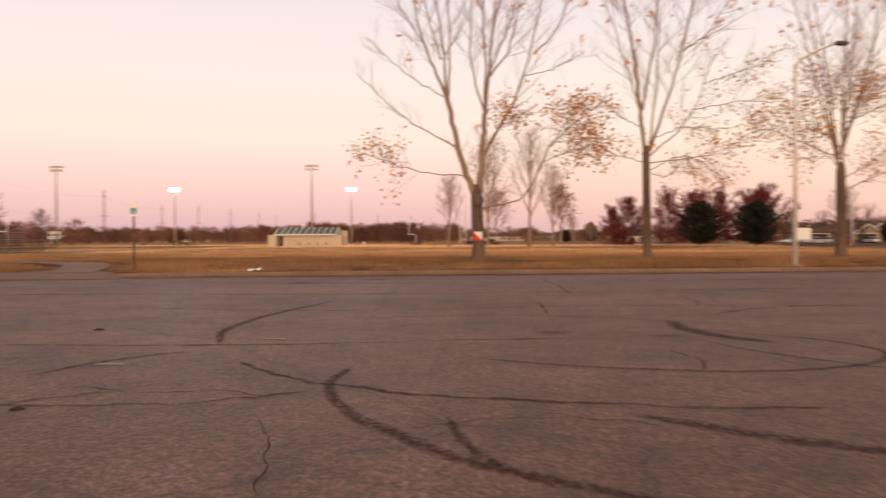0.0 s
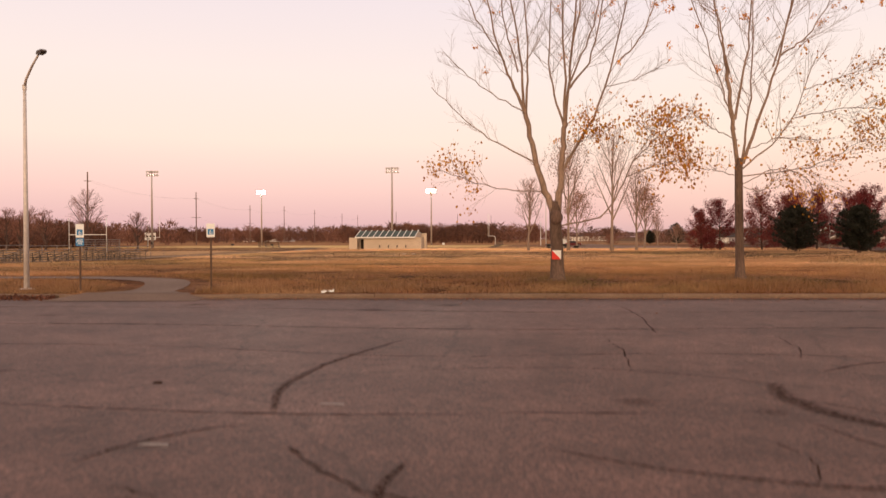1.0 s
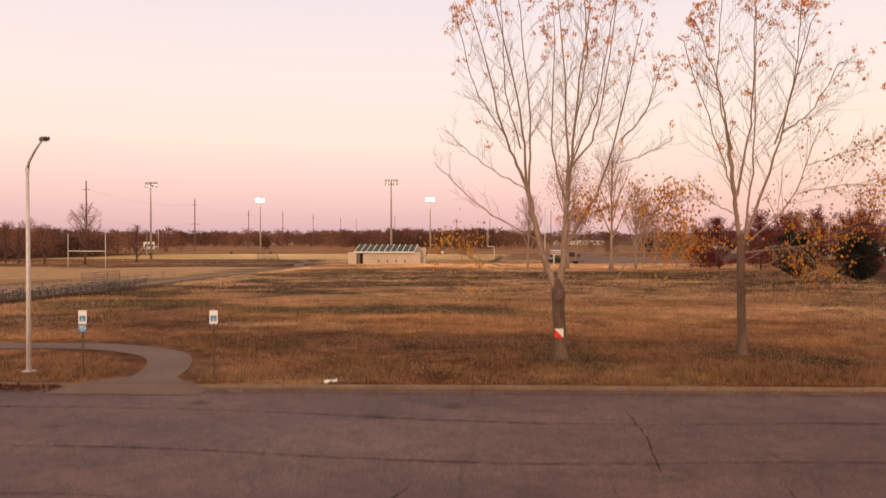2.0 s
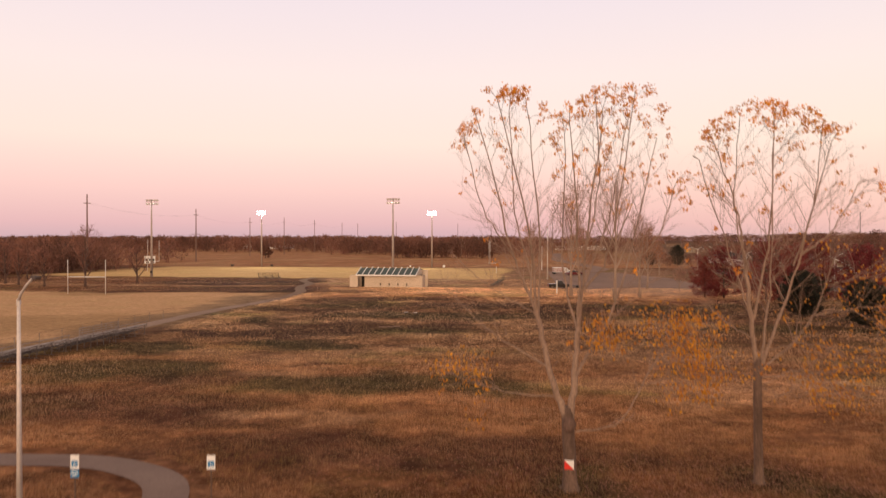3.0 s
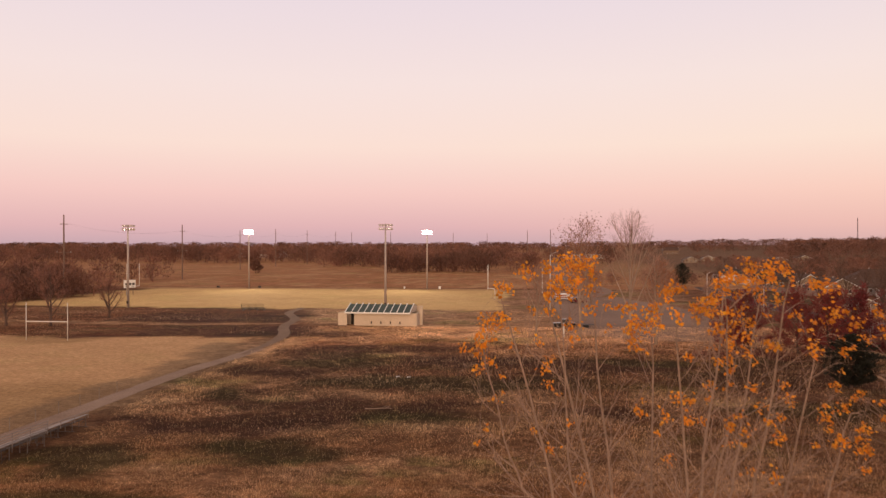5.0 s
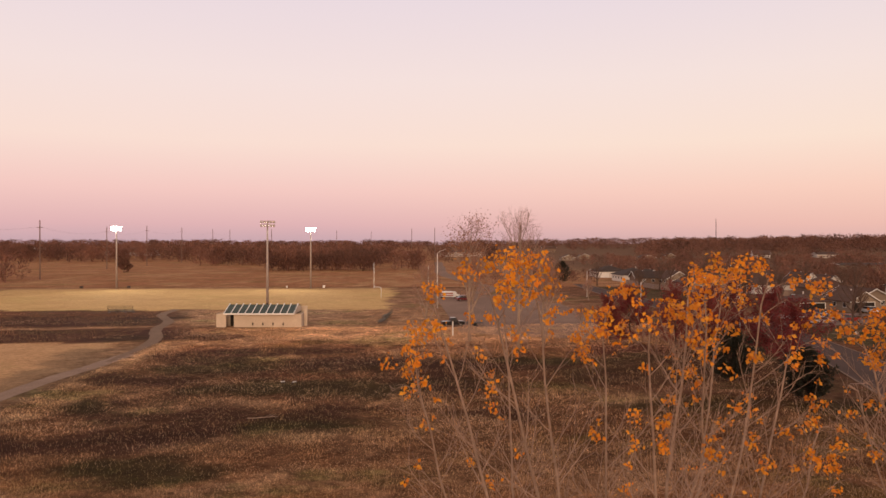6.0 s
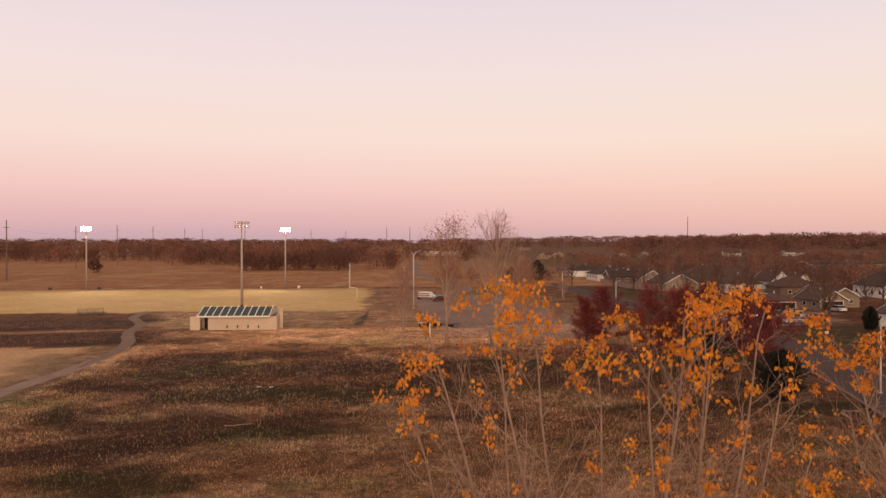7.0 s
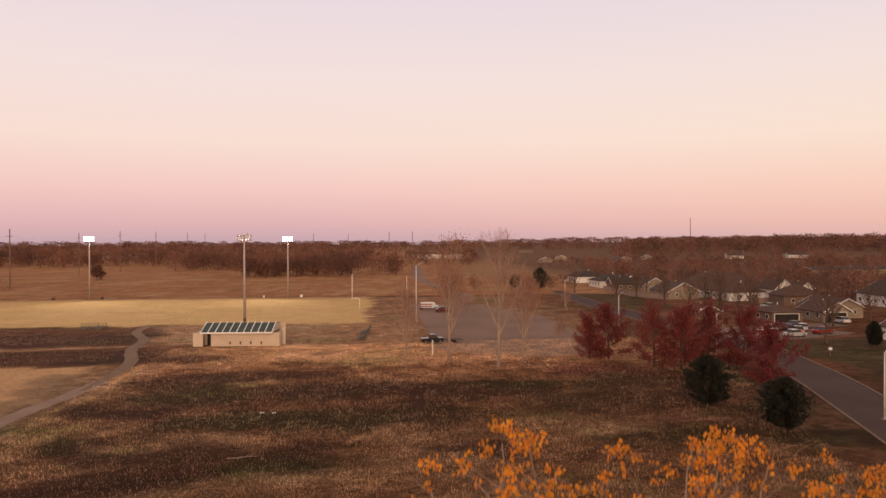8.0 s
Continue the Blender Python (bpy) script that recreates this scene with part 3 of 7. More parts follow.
def build_ground():
    def line(parts):
        out = []
        for a, b, s in parts:
            out.extend(np.arange(a, b, s))
        return np.array(out)

    xs = line([(-3600, -1000, 260), (-1000, -300, 50), (-300, -120, 6), (-120, -48, 1.5), (-48, 48, 1.0), (48, 130, 1.5), (130, 320, 8), (320, 1000, 50), (1000, 3601, 260)])
    vs = np.concatenate([line([(-3000, -400, 260), (-400, -100, 30), (-100, -4, 6)]), [-4, -1, -0.02, 0.10, 0.6, 1.2], line([(2, 130, 1.0), (130, 260, 2.0), (260, 700, 12), (700, 4000, 150)])])
    X, V = np.meshgrid(xs, vs)
    Y = V + kerb_y(X)
    Z = lawn_z(X, Y)
    under = (V < 0.05) & (X > LOT_W) & (X < LOT_E) & (Y > LOT_S)
    Z = np.where(under, -0.45, Z)
    Z = np.where((V < 0.05) & ~under, 0.15, Z)
    nx, ny = len(xs), len(vs)
    idx = np.arange(nx * ny).reshape(ny, nx)
    faces = np.stack([idx[:-1, :-1], idx[:-1, 1:], idx[1:, 1:], idx[1:, :-1]], -1).reshape(-1, 4)
    ob = soup("ground", np.stack([X, Y, Z], -1).reshape(-1, 3), faces, M_TURF)
    ob.data.shade_smooth()
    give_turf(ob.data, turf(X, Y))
    tagged(ob, "dry brown autumn turf with straw, dark and green patches", "ground", kind="structure")
    return ob


def sheet(name, rows, z_of, lift, material, label, category, parent=None):
    """A strip of pavement: rows of (left, right) points, laid on the height function."""
    verts, faces = [], []
    for row in rows:
        for x, y in row:
            verts.append((x, y, float(z_of(np.float64(x), np.float64(y))) + lift))
    k = len(rows[0])
    for i in range(len(rows) - 1):
        for j in range(k - 1):
            a = i * k + j
            faces.append((a, a + 1, a + k + 1, a + k))
    g = Geo().add(verts, faces)
    ob = part(name, g, material, parent)
    if category:
        tagged(ob, label, category, kind="structure")
    return ob


def smooth_line(points, n=10):
    """Catmull-Rom through plan points."""
    p = [Vector(q) for q in points]
    p = [p[0] * 2 - p[1]] + p + [p[-1] * 2 - p[-2]]
    out = []
    for i in range(1, len(p) - 2):
        a, b, c, d = p[i - 1:i + 3]
        for s in range(n):
            t = s / n
            out.append(0.5 * ((2 * b) + (c - a) * t + (2 * a - 5 * b + 4 * c - d) * t * t + (3 * b - a - 3 * c + d) * t ** 3))
    out.append(p[-2])
    return out


def strip_rows(points, width, n=8, across=3, wobble=0.0):
    line = smooth_line([(x, y, 0) for x, y in points], n)
    rng = random.Random(len(points) * 31 + int(abs(points[0][0]) * 100))
    rows = []
    for i, p in enumerate(line):
        d = line[min(i + 1, len(line) - 1)] - line[max(i - 1, 0)]
        nrm = Vector((-d.y, d.x, 0)).normalized()
        w = (width(i / (len(line) - 1)) if callable(width) else width) / 2
        l, r = w * (1 + rng.uniform(-wobble, wobble)), w * (1 + rng.uniform(-wobble, wobble))
        rows.append([tuple((p + nrm * (l + (-r - l) * j / (across - 1)))[:2]) for j in range(across)])
    return rows


ground = build_ground()
lot_rows = [[(x, min(y + (0.068 * x if y > 15 else 0), 1e9)) for x in np.linspace(LOT_W, LOT_E, 41)] for y in (LOT_S, -20, 0, 8, 13, 15.5, 18, 21, 24.96)]
parking_lot = sheet("parking_lot", lot_rows, lot_z, 0.0, M_ASPHALT, "worn cracked grey-brown asphalt parking lot", "parking lot")


def build_kerb():
    """A cast kerb in lengths with open joints, dropped where the path meets the lot."""
    top = tagged(thing("kerb", Matrix(), "weathered concrete kerb along the parking lot", "kerb"), kind="structure")
    x = -60.0
    rng = random.Random(4)
    while x < 29:
        x1 = x + 3.05
        if x < -13.4 < x1:
            x1 = -13.4
        if x < -10.0 < x1 or -13.4 <= x < -10.0:
            x1 = -10.0
        else:
            g = Geo()
            rows = []
            for xx in (x + 0.008, x1 - 0.008):
                y, z = float(kerb_y(np.float64(xx))), 0.0
                zt = 0.165 + rng.uniform(-0.006, 0.006) - (0.03 if -13.6 < xx < -9.9 else 0.0)
                rows.append([(xx, y - 0.02, -0.3), (xx, y - 0.02, zt - 0.05), (xx, y + 0.0, zt - 0.012), (xx, y + 0.03, zt), (xx, y + 0.15, zt), (xx, y + 0.17, -0.3)])
            k = 6
            g.add(rows[0] + rows[1], [tuple(range(k)), tuple(range(2 * k - 1, k - 1, -1))] + [(i, i + k, (i + 1) % k + k, (i + 1) % k) for i in range(k)])
            part("kerb_stone", g, M_KERB, top)
        x = x1


build_kerb()
# the gutter of paler concrete at the kerb's foot
sheet("gutter", [[(x, float(kerb_y(np.float64(x))) - 0.5), (x, float(kerb_y(np.float64(x))) - 0.02)] for x in np.linspace(-60, 29, 60)], lot_z, 0.006,
      surface("gutter_concrete", (0.17, 0.12, 0.1), (0.225, 0.163, 0.138), 0.5, 14, 0.9, grain=0.3, spec=0.15), "stained concrete gutter at the kerb", "gutter")
# footpath from the lot, curling west through the turf
sheet("footpath", strip_rows([(-11.7, 24.2), (-11.9, 26.3), (-12.9, 28.5), (-14.8, 29.9), (-17.5, 30.7), (-22.0, 30.5), (-40, 29.7), (-75, 28.5)],
      lambda t: 1.6 + 1.7 * max(0.0, 1 - t * 14), 8, 5), lawn_z, 0.022, M_PATH, "grey asphalt footpath curving through the turf", "footpath")
sheet("path_apron", [[(x, y + 0.068 * (x + 11.7)) for x in (-14.3, -13.5, -12.4, -11.2, -10.1, -9.3)] for y in (23.2, 23.5, 23.8, 24.1, 24.4)],
      lambda x, y: float(lot_z(x, y)) + 0.17 * step(23.1, 24.35, y - 0.068 * (x + 11.7)) * min(1.0, max(0.0, min(x + 14.3, -9.3 - x) / 0.8)), 0.01, M_PATH, "sloped asphalt apron joining path and lot", "footpath")
# track beside the practice field and path to the stadium
sheet("field_path", strip_rows([(-53, 186), (-52, 173), (-46.5, 160), (-44.6, 147), (-40.5, 134), (-39.3, 124), (-39.2, 112)],
      lambda t: 2.0 - 1.2 * max(0.0, t - 0.75) / 0.25, 8, 3, 0.12), lawn_z, 0.03, M_GRAVEL, "pale gravel path winding to the stadium field", "path")
sheet("field_track", strip_rows([(-41.5, 30), (-41.4, 60), (-41.3, 86), (-40.9, 99), (-39.6, 109), (-38.9, 118)], 2.3, 8, 3, 0.1), lawn_z, 0.026,
      surface("worn_track_gravel", (0.22, 0.15, 0.112), (0.29, 0.205, 0.155), 0.25, 7, 0.95, grain=0.3, spec=0.08), "pale worn track between stands and field", "path")
road_line = [(34, 10), (37, 45), (50, 87), (59, 116), (64.5, 143), (64, 170), (62.5, 200), (62, 225), (64, 260), (66, 285)]
sheet("street", strip_rows(road_line, lambda t: 7.4 - 3.0 * max(0.0, t - 0.7) / 0.3, 10, 3), lawn_z, 0.03, M_ROAD, "grey asphalt residential street", "road")
for side in (-1, 1):
    line = smooth_line([(x, y, 0) for x, y in road_line], 10)
    edge = [(p.x + side * (3.85 - 1.5 * max(0.0, i / (len(line) - 1) - 0.7) / 0.3), p.y) for i, p in enumerate(line)]
    g = Geo()
    for a, b in zip(edge[:-1], edge[1:]):
        za, zb = (float(lawn_z(np.float64(q[0]), np.float64(q[1]))) for q in (a, b))
        g.add([(a[0] - .12, a[1], za - .1), (a[0] + .12, a[1], za - .1), (a[0] + .12, a[1], za + .09), (a[0] - .12, a[1], za + .09),
               (b[0] - .12, b[1], zb - .1), (b[0] + .12, b[1], zb - .1), (b[0] + .12, b[1], zb + .09), (b[0] - .12, b[1], zb + .09)],
              [(0, 1, 2, 3), (7, 6, 5, 4), (0, 4, 5, 1), (1, 5, 6, 2), (2, 6, 7, 3), (3, 7, 4, 0)])
    tagged(part("street_kerb", g, M_KERB), "pale concrete kerb of the street", "kerb", kind="structure")
sheet("far_lot", [[(8.5, y0), (13, y0 - 4), (24, y1 - 1), (x2, y1)] for y0, y1, x2 in ((141, 133, 33), (150, 146, 38), (175, 172, 39.5), (200, 196, 39), (225, 215, 33), (236, 230, 29))],
      lawn_z, 0.03, M_LOT, "pale asphalt lot behind the trees", "parking lot")
sheet("far_lane", strip_rows([(21, 232), (28, 262), (25, 310), (20, 378), (24, 470), (30, 600)], 6.5, 8, 3), lawn_z, 0.03, M_LOT, "narrow asphalt lane crossing the meadow", "road")
for name, pts, w in (("driveway", [(66, 150), (76, 151), (92, 158)], 9), ("driveway", [(67, 160), (84, 166), (100, 168)], 6)):
    sheet(name, strip_rows(pts, w, 6, 3), lawn_z, 0.034, M_PATH, "concrete driveway in front of a garage", "driveway")


def marks():
    """Tyre arcs, tar seams and scuffs of the lot, each a thin strip on the asphalt."""
    def lay(name, pts, w, mat, lift, label, taper=True):
        rng = random.Random(int(abs(pts[0][0]) * 977 + abs(pts[-1][1]) * 131))
        line = [p.to_2d() for p in smooth_line([(x, y, 0) for x, y in pts], 7)]
        if not taper:
            drift, bent = Vector((0, 0)), []
            for p in line:
                drift = drift * 0.75 + Vector((rng.gauss(0, 0.02), rng.gauss(0, 0.022)))
                bent.append(p + drift)
            line = bent
        wild = [rng.uniform(0.45, 1.25) for _ in range(40)]
        uneven = lambda t: float(np.interp(t, np.linspace(0, 1, 40), wild))
        fw = (lambda t: w * (0.25 + 0.75 * math.sin(math.pi * min(1, max(0, t * 0.94 + 0.03))) ** 0.6)) if taper else (lambda t: w * uneven(t))
        ob = sheet(name, strip_rows(line, fw, 2, 5, 0.22), lot_z, lift, mat, label, "", parking_lot)
        ob["label"] = label
        n = len(ob.data.vertices)
        k = np.arange(n)
        ends = np.clip(np.minimum(k // 5, (n - 1 - k) // 5) / (4.0 if taper else 2.0), 0.1, 1)
        fade = np.repeat([0.7 + 0.45 * uneven((i * 5 / n + 0.37) % 1) for i in range(n // 5)], 5)
        soft = np.tile(np.array([0.0, 0.7, 1.0, 0.7, 0.0]) if taper else np.array([0.1, 0.8, 1.0, 0.8, 0.1]), n // 5) * np.minimum(1, ends * fade)
        ob.data.attributes.new("edge", "FLOAT", "POINT").data.foreach_set("value", soft.astype(np.float32))

    arc = "dark curved tyre mark"
    lay("tyre_mark", [(-0.25, 8.4), (-0.35, 7.5), (-0.05, 6.45), (0.4, 5.75), (0.78, 5.25), (1.15, 4.95), (1.65, 4.6), (2.3, 4.2)], 0.18, M_RUBBER, 0.006, arc)
    lay("tyre_mark", [(0.7, 6.3), (0.8, 5.6), (1.0, 5.1), (1.3, 4.7)], 0.11, M_RUBBER, 0.007, arc)
    lay("tyre_mark", [(2.05, 6.35), (2.6, 5.85), (3.1, 5.5), (3.9, 5.0)], 0.26, M_RUBBER, 0.006, arc)
    lay("tyre_mark", [(1.0, 8.9), (1.9, 8.4), (2.9, 8.1), (3.6, 8.0), (4.5, 8.15), (5.3, 8.6), (5.7, 9.3), (5.5, 10.1), (5.1, 10.5), (4.3, 11.3)], 0.12, M_RUBBER, 0.006, arc)
    lay("tyre_mark", [(-2.1, 10.0), (-2.45, 11.3), (-2.45, 12.7), (-2.2, 14.0), (-1.5, 16.1)], 0.2, M_RUBBER, 0.006, arc)
    lay("tyre_mark", [(-3.3, 8.0), (-3.1, 8.6), (-2.65, 9.2), (-2.2, 9.5)], 0.12, M_RUBBER, 0.006, arc)
    lay("tyre_mark", [(5.2, 13.2), (6.6, 14.2), (9.4, 15.0)], 0.12, M_RUBBER, 0.006, arc)
    lay("tyre_mark", [(3.9, 10.3), (4.3, 9.2), (5.2, 8.0), (6.4, 7.2)], 0.08, M_RUBBER, 0.008, arc)
    lay("tyre_mark", [(-0.9, 12.9), (1.0, 13.3), (3.0, 13.0), (4.8, 12.0)], 0.07, M_RUBBER, 0.008, arc)
    seam = "dark tar-filled crack"
    lay("tar_seam", [(-1.5, 8.7), (-0.9, 7.95), (-0.4, 7.5), (0.2, 7.2), (1.0, 6.9), (1.6, 6.8), (2.3, 6.6), (3.6, 6.5)], 0.075, M_TAR, 0.005, seam, False)
    lay("tar_seam", [(-6, 6.6), (-2.9, 6.7), (-2.0, 6.7), (-1.3, 6.8), (-0.8, 7.0), (-0.4, 7.25)], 0.065, M_TAR, 0.005, seam, False)
    lay("tar_seam", [(-0.7, 6.3), (-0.45, 5.5), (-0.3, 4.6)], 0.025, M_TAR, 0.005, seam, False)
    lay("tar_seam", [(-9, 10.2), (-4.9, 10.1), (-2.1, 10.0), (0.1, 10.2), (2.5, 10.4)], 0.07, M_TAR, 0.005, seam, False)
    lay("tar_seam", [(3.6, 22.6), (3.75, 20), (3.65, 17.2)], 0.06, M_TAR, 0.005, seam, False)
    lay("tar_seam", [(2.5, 16.3), (2.6, 15), (2.5, 13.4)], 0.05, M_TAR, 0.005, seam, False)
    lay("tar_seam", [(5.9, 16.9), (5.75, 15.6), (5.4, 14.4)], 0.045, M_TAR, 0.005, seam, False)
    lay("tar_seam", [(-20, 17.6), (-8, 17.9), (0, 17.6), (9, 18.4), (20, 18.2)], 0.12, M_TAR, 0.005, seam, False)
    lay("tar_seam", [(-18, 21.2), (-9, 21.6), (1, 21.0), (11, 21.9), (22, 21.5)], 0.12, M_TAR, 0.005, seam, False)
    lay("tar_seam", [(-14, 14.4), (-7, 14.9), (-1, 14.2), (4, 14.8), (11, 14.3)], 0.06, M_TAR, 0.005, seam, False)
    lay("tar_seam", [(-3.4, 5.6), (-3.2, 6.3), (-2.7, 6.9), (-2.2, 7.2)], 0.08, M_TAR, 0.005, seam, False)
    lay("tar_seam", [(-0.8, 7.0), (-1.3, 7.25), (-1.9, 7.2), (-2.6, 7.5)], 0.04, M_TAR, 0.005, seam, False)
    lay("tar_seam", [(3.3, 9.3), (3.4, 8.7), (3.2, 8.1)], 0.035, M_TAR, 0.005, seam, False)
    lay("tar_seam", [(0.4, 5.9), (0.9, 6.2), (1.7, 6.2), (2.2, 5.9)], 0.03, M_TAR, 0.005, seam, False)
    lay("tyre_mark", [(4.3, 12.4), (4.15, 11.4), (4.35, 10.6), (4.8, 9.9)], 0.42, M_RUBBER, 0.005, arc)
    lay("tyre_mark", [(-5.5, 5.4), (-3.9, 6.2), (-3.1, 6.9)], 0.11, M_RUBBER, 0.006, arc)
    rng = random.Random(12)
    for x, y, r in ((-2.75, 6.75, 0.07), (-4.4, 11.7, 0.10), (2.2, 11.0, 0.28), (3.7, 10.6, 0.2), (-7.3, 12.3, 0.2), (-8.8, 22.4, 0.35), (-3.3, 21.3, 0.45), (-1.3, 22.6, 0.4), (-11.5, 19.5, 0.3)):
        g = Geo()
        k = 14
        ring = [(x + r * 1.5 * (0.7 + 0.5 * rng.random()) * math.cos(a), y + r * (0.7 + 0.5 * rng.random()) * math.sin(a)) for a in np.linspace(0, 2 * math.pi, k, False)]
        g.add([(p, q, float(lot_z(0, q)) + 0.005) for p, q in ring], [tuple(range(k))])
        g = Geo().add([(x, y, float(lot_z(0, y)) + 0.005)] + list(g.v), [(0, i + 1, (i + 1) % k + 1) for i in range(k)])
        ob = part("oil_stain", g, M_RUBBER, parking_lot, "dark oil stain")
        ob.data.attributes.new("edge", "FLOAT", "POINT").data.foreach_set("value", np.array([0.7] + [0.0] * k, np.float32))
    for x, y in ((-1.7, 10.5), (-6.8, 10.4), (-3.0, 8.6)):
        part("scuff", Geo().add([(x, y, float(lot_z(0, y)) + .005), (x + .33, y - .02, float(lot_z(0, y)) + .005), (x + .3, y + .09, float(lot_z(0, y)) + .005), (x + .04, y + .1, float(lot_z(0, y)) + .005)], [(0, 1, 2, 3)]), M_SCUFF, parking_lot, "pale worn paint scuff")


marks()


def clod(x, y, r, seed):
    """A dark lump of tar and dirt lying on the asphalt."""
    rng = random.Random(seed)
    g = Geo()
    rings = [(1.0, 0.0), (0.8, 0.45), (0.4, 0.8)]
    k = 8
    verts = [(q * r * (0.75 + 0.5 * rng.random()) * 1.3 * math.cos(a), q * r * (0.75 + 0.5 * rng.random()) * math.sin(a), h * r * 0.5 * (0.8 + 0.4 * rng.random()) - 0.004)
             for q, h in rings for a in np.linspace(0, 2 * math.pi, k, False)] + [(0, 0, r * 0.45)]
    faces = [(i * k + j, i * k + (j + 1) % k, (i + 1) * k + (j + 1) % k, (i + 1) * k + j) for i in range(2) for j in range(k)] + [(2 * k + j, 2 * k + (j + 1) % k, 3 * k) for j in range(k)]
    ob = part("dirt_clod", g.add(verts, faces), M_TARLUMP)
    ob.matrix_world = pose(x, y, float(lot_z(np.float64(x), np.float64(y))) + 0.004)
    tagged(ob, "dark lump of tar lying on the asphalt", "debris", "lumps on the lot")


M_TARLUMP = surface("tar_lump", (0.03, 0.018, 0.015), (0.055, 0.033, 0.026), 9, 40, 0.9, bump=0.4, spec=0.1)
clod(-2.62, 6.6, 0.045, 2)
clod(-4.35, 11.6, 0.055, 3)


# ---- trees ----
UP = Vector((0, 0, 1))


def any_way(rng, flat=1.0):
    v = Vector((rng.gauss(0, 1), rng.gauss(0, 1), rng.gauss(0, flat)))
    return v.normalized()


def shoot(rng, p, d, length, n, lift, wiggle):
    """Points of a branch that bends upward (lift) and wanders (wiggle)."""
    pts = [Vector(p)]
    d = Vector(d).normalized()
    for i in range(n):
        d = (d + UP * lift + any_way(rng) * wiggle).normalized()
        pts.append(pts[-1] + d * (length / n))
    return pts


def along(pts, t):
    k = t * (len(pts) - 1)
    i = min(int(k), len(pts) - 2)
    return pts[i].lerp(pts[i + 1], k - i), (pts[i + 1] - pts[i]).normalized()


def branch_out(rng, geo, fine, pts, r0, count, reach, tips, lo=0.3, lift=0.10, spread=0.85, sub=5, sub_len=0.42, thin=0.009, thick=0.3):
    """Laterals along a limb, twigs along each lateral; their ends go to tips."""
    for i in range(count):
        t = lo + (1 - lo) * (i + rng.random()) / count
        p, d = along(pts, t)
        side = any_way(rng, 0.35)
        side = (side - d * side.dot(d)).normalized()
        way = (d * (1.0 - 0.35 * spread) + side * spread).normalized()
        length = reach * (1.15 - 0.75 * t) * rng.uniform(0.65, 1.25)
        r = max(thin * 1.5, r0 * (1.1 - 0.85 * t) * thick)
        lat = shoot(rng, p, way, length, 5, lift, 0.10)
        geo.tube(lat, [r * (1 - 0.8 * j / 5) for j in range(6)], 4, False)
        tips.append((lat[-1], (lat[-1] - lat[-2]).normalized()))
        for j in range(sub):
            u = 0.2 + 0.8 * (j + rng.random()) / sub
            q, e = along(lat, u)
            s2 = any_way(rng, 0.5)
            s2 = (s2 - e * s2.dot(e)).normalized()
            tw = shoot(rng, q, e * 0.7 + s2 * 0.7, length * sub_len * rng.uniform(0.5, 1.2), 3, lift * 1.2, 0.14)
            rt = max(thin, r * 0.45)
            fine.tube(tw, [rt, rt * 0.85, rt * 0.7, rt * 0.45], 3, False)
            tips.append((tw[-1], (tw[-1] - tw[-2]).normalized()))
            tips.append((tw[-2], (tw[-1] - tw[-2]).normalized()))


def leaf_cloud(rng_np, centres, per, radius, size, droop=0.5):
    """Folded leaf quads scattered round centres; returns vertices and faces."""
    if not len(centres):
        return np.zeros((0, 3)), np.zeros((0, 3), int)
    c = np.repeat(np.asarray(centres, float), per, 0)
    n = len(c)
    c = c + rng_np.normal(0, 1, (n, 3)) * radius * np.array([1, 1, 0.9])
    a = rng_np.normal(0, 1, (n, 3))
    a[:, 2] -= droop
    a /= np.linalg.norm(a, axis=1, keepdims=True)
    b = np.cross(a, rng_np.normal(0, 1, (n, 3)))
    b /= np.linalg.norm(b, axis=1, keepdims=True) + 1e-9
    nrm = np.cross(a, b)
    s = size * rng_np.uniform(0.65, 1.3, (n, 1))
    v = np.stack([c, c + a * s * 0.5 + b * s * 0.42 + nrm * s * 0.12, c + a * s * 1.05, c + a * s * 0.5 - b * s * 0.42 + nrm * s * 0.12], 1)
    i = np.arange(n)[:, None] * 4
    f = np.concatenate([i + [0, 1, 2], i + [0, 2, 3]], 0)
    return v.reshape(-1, 3), f


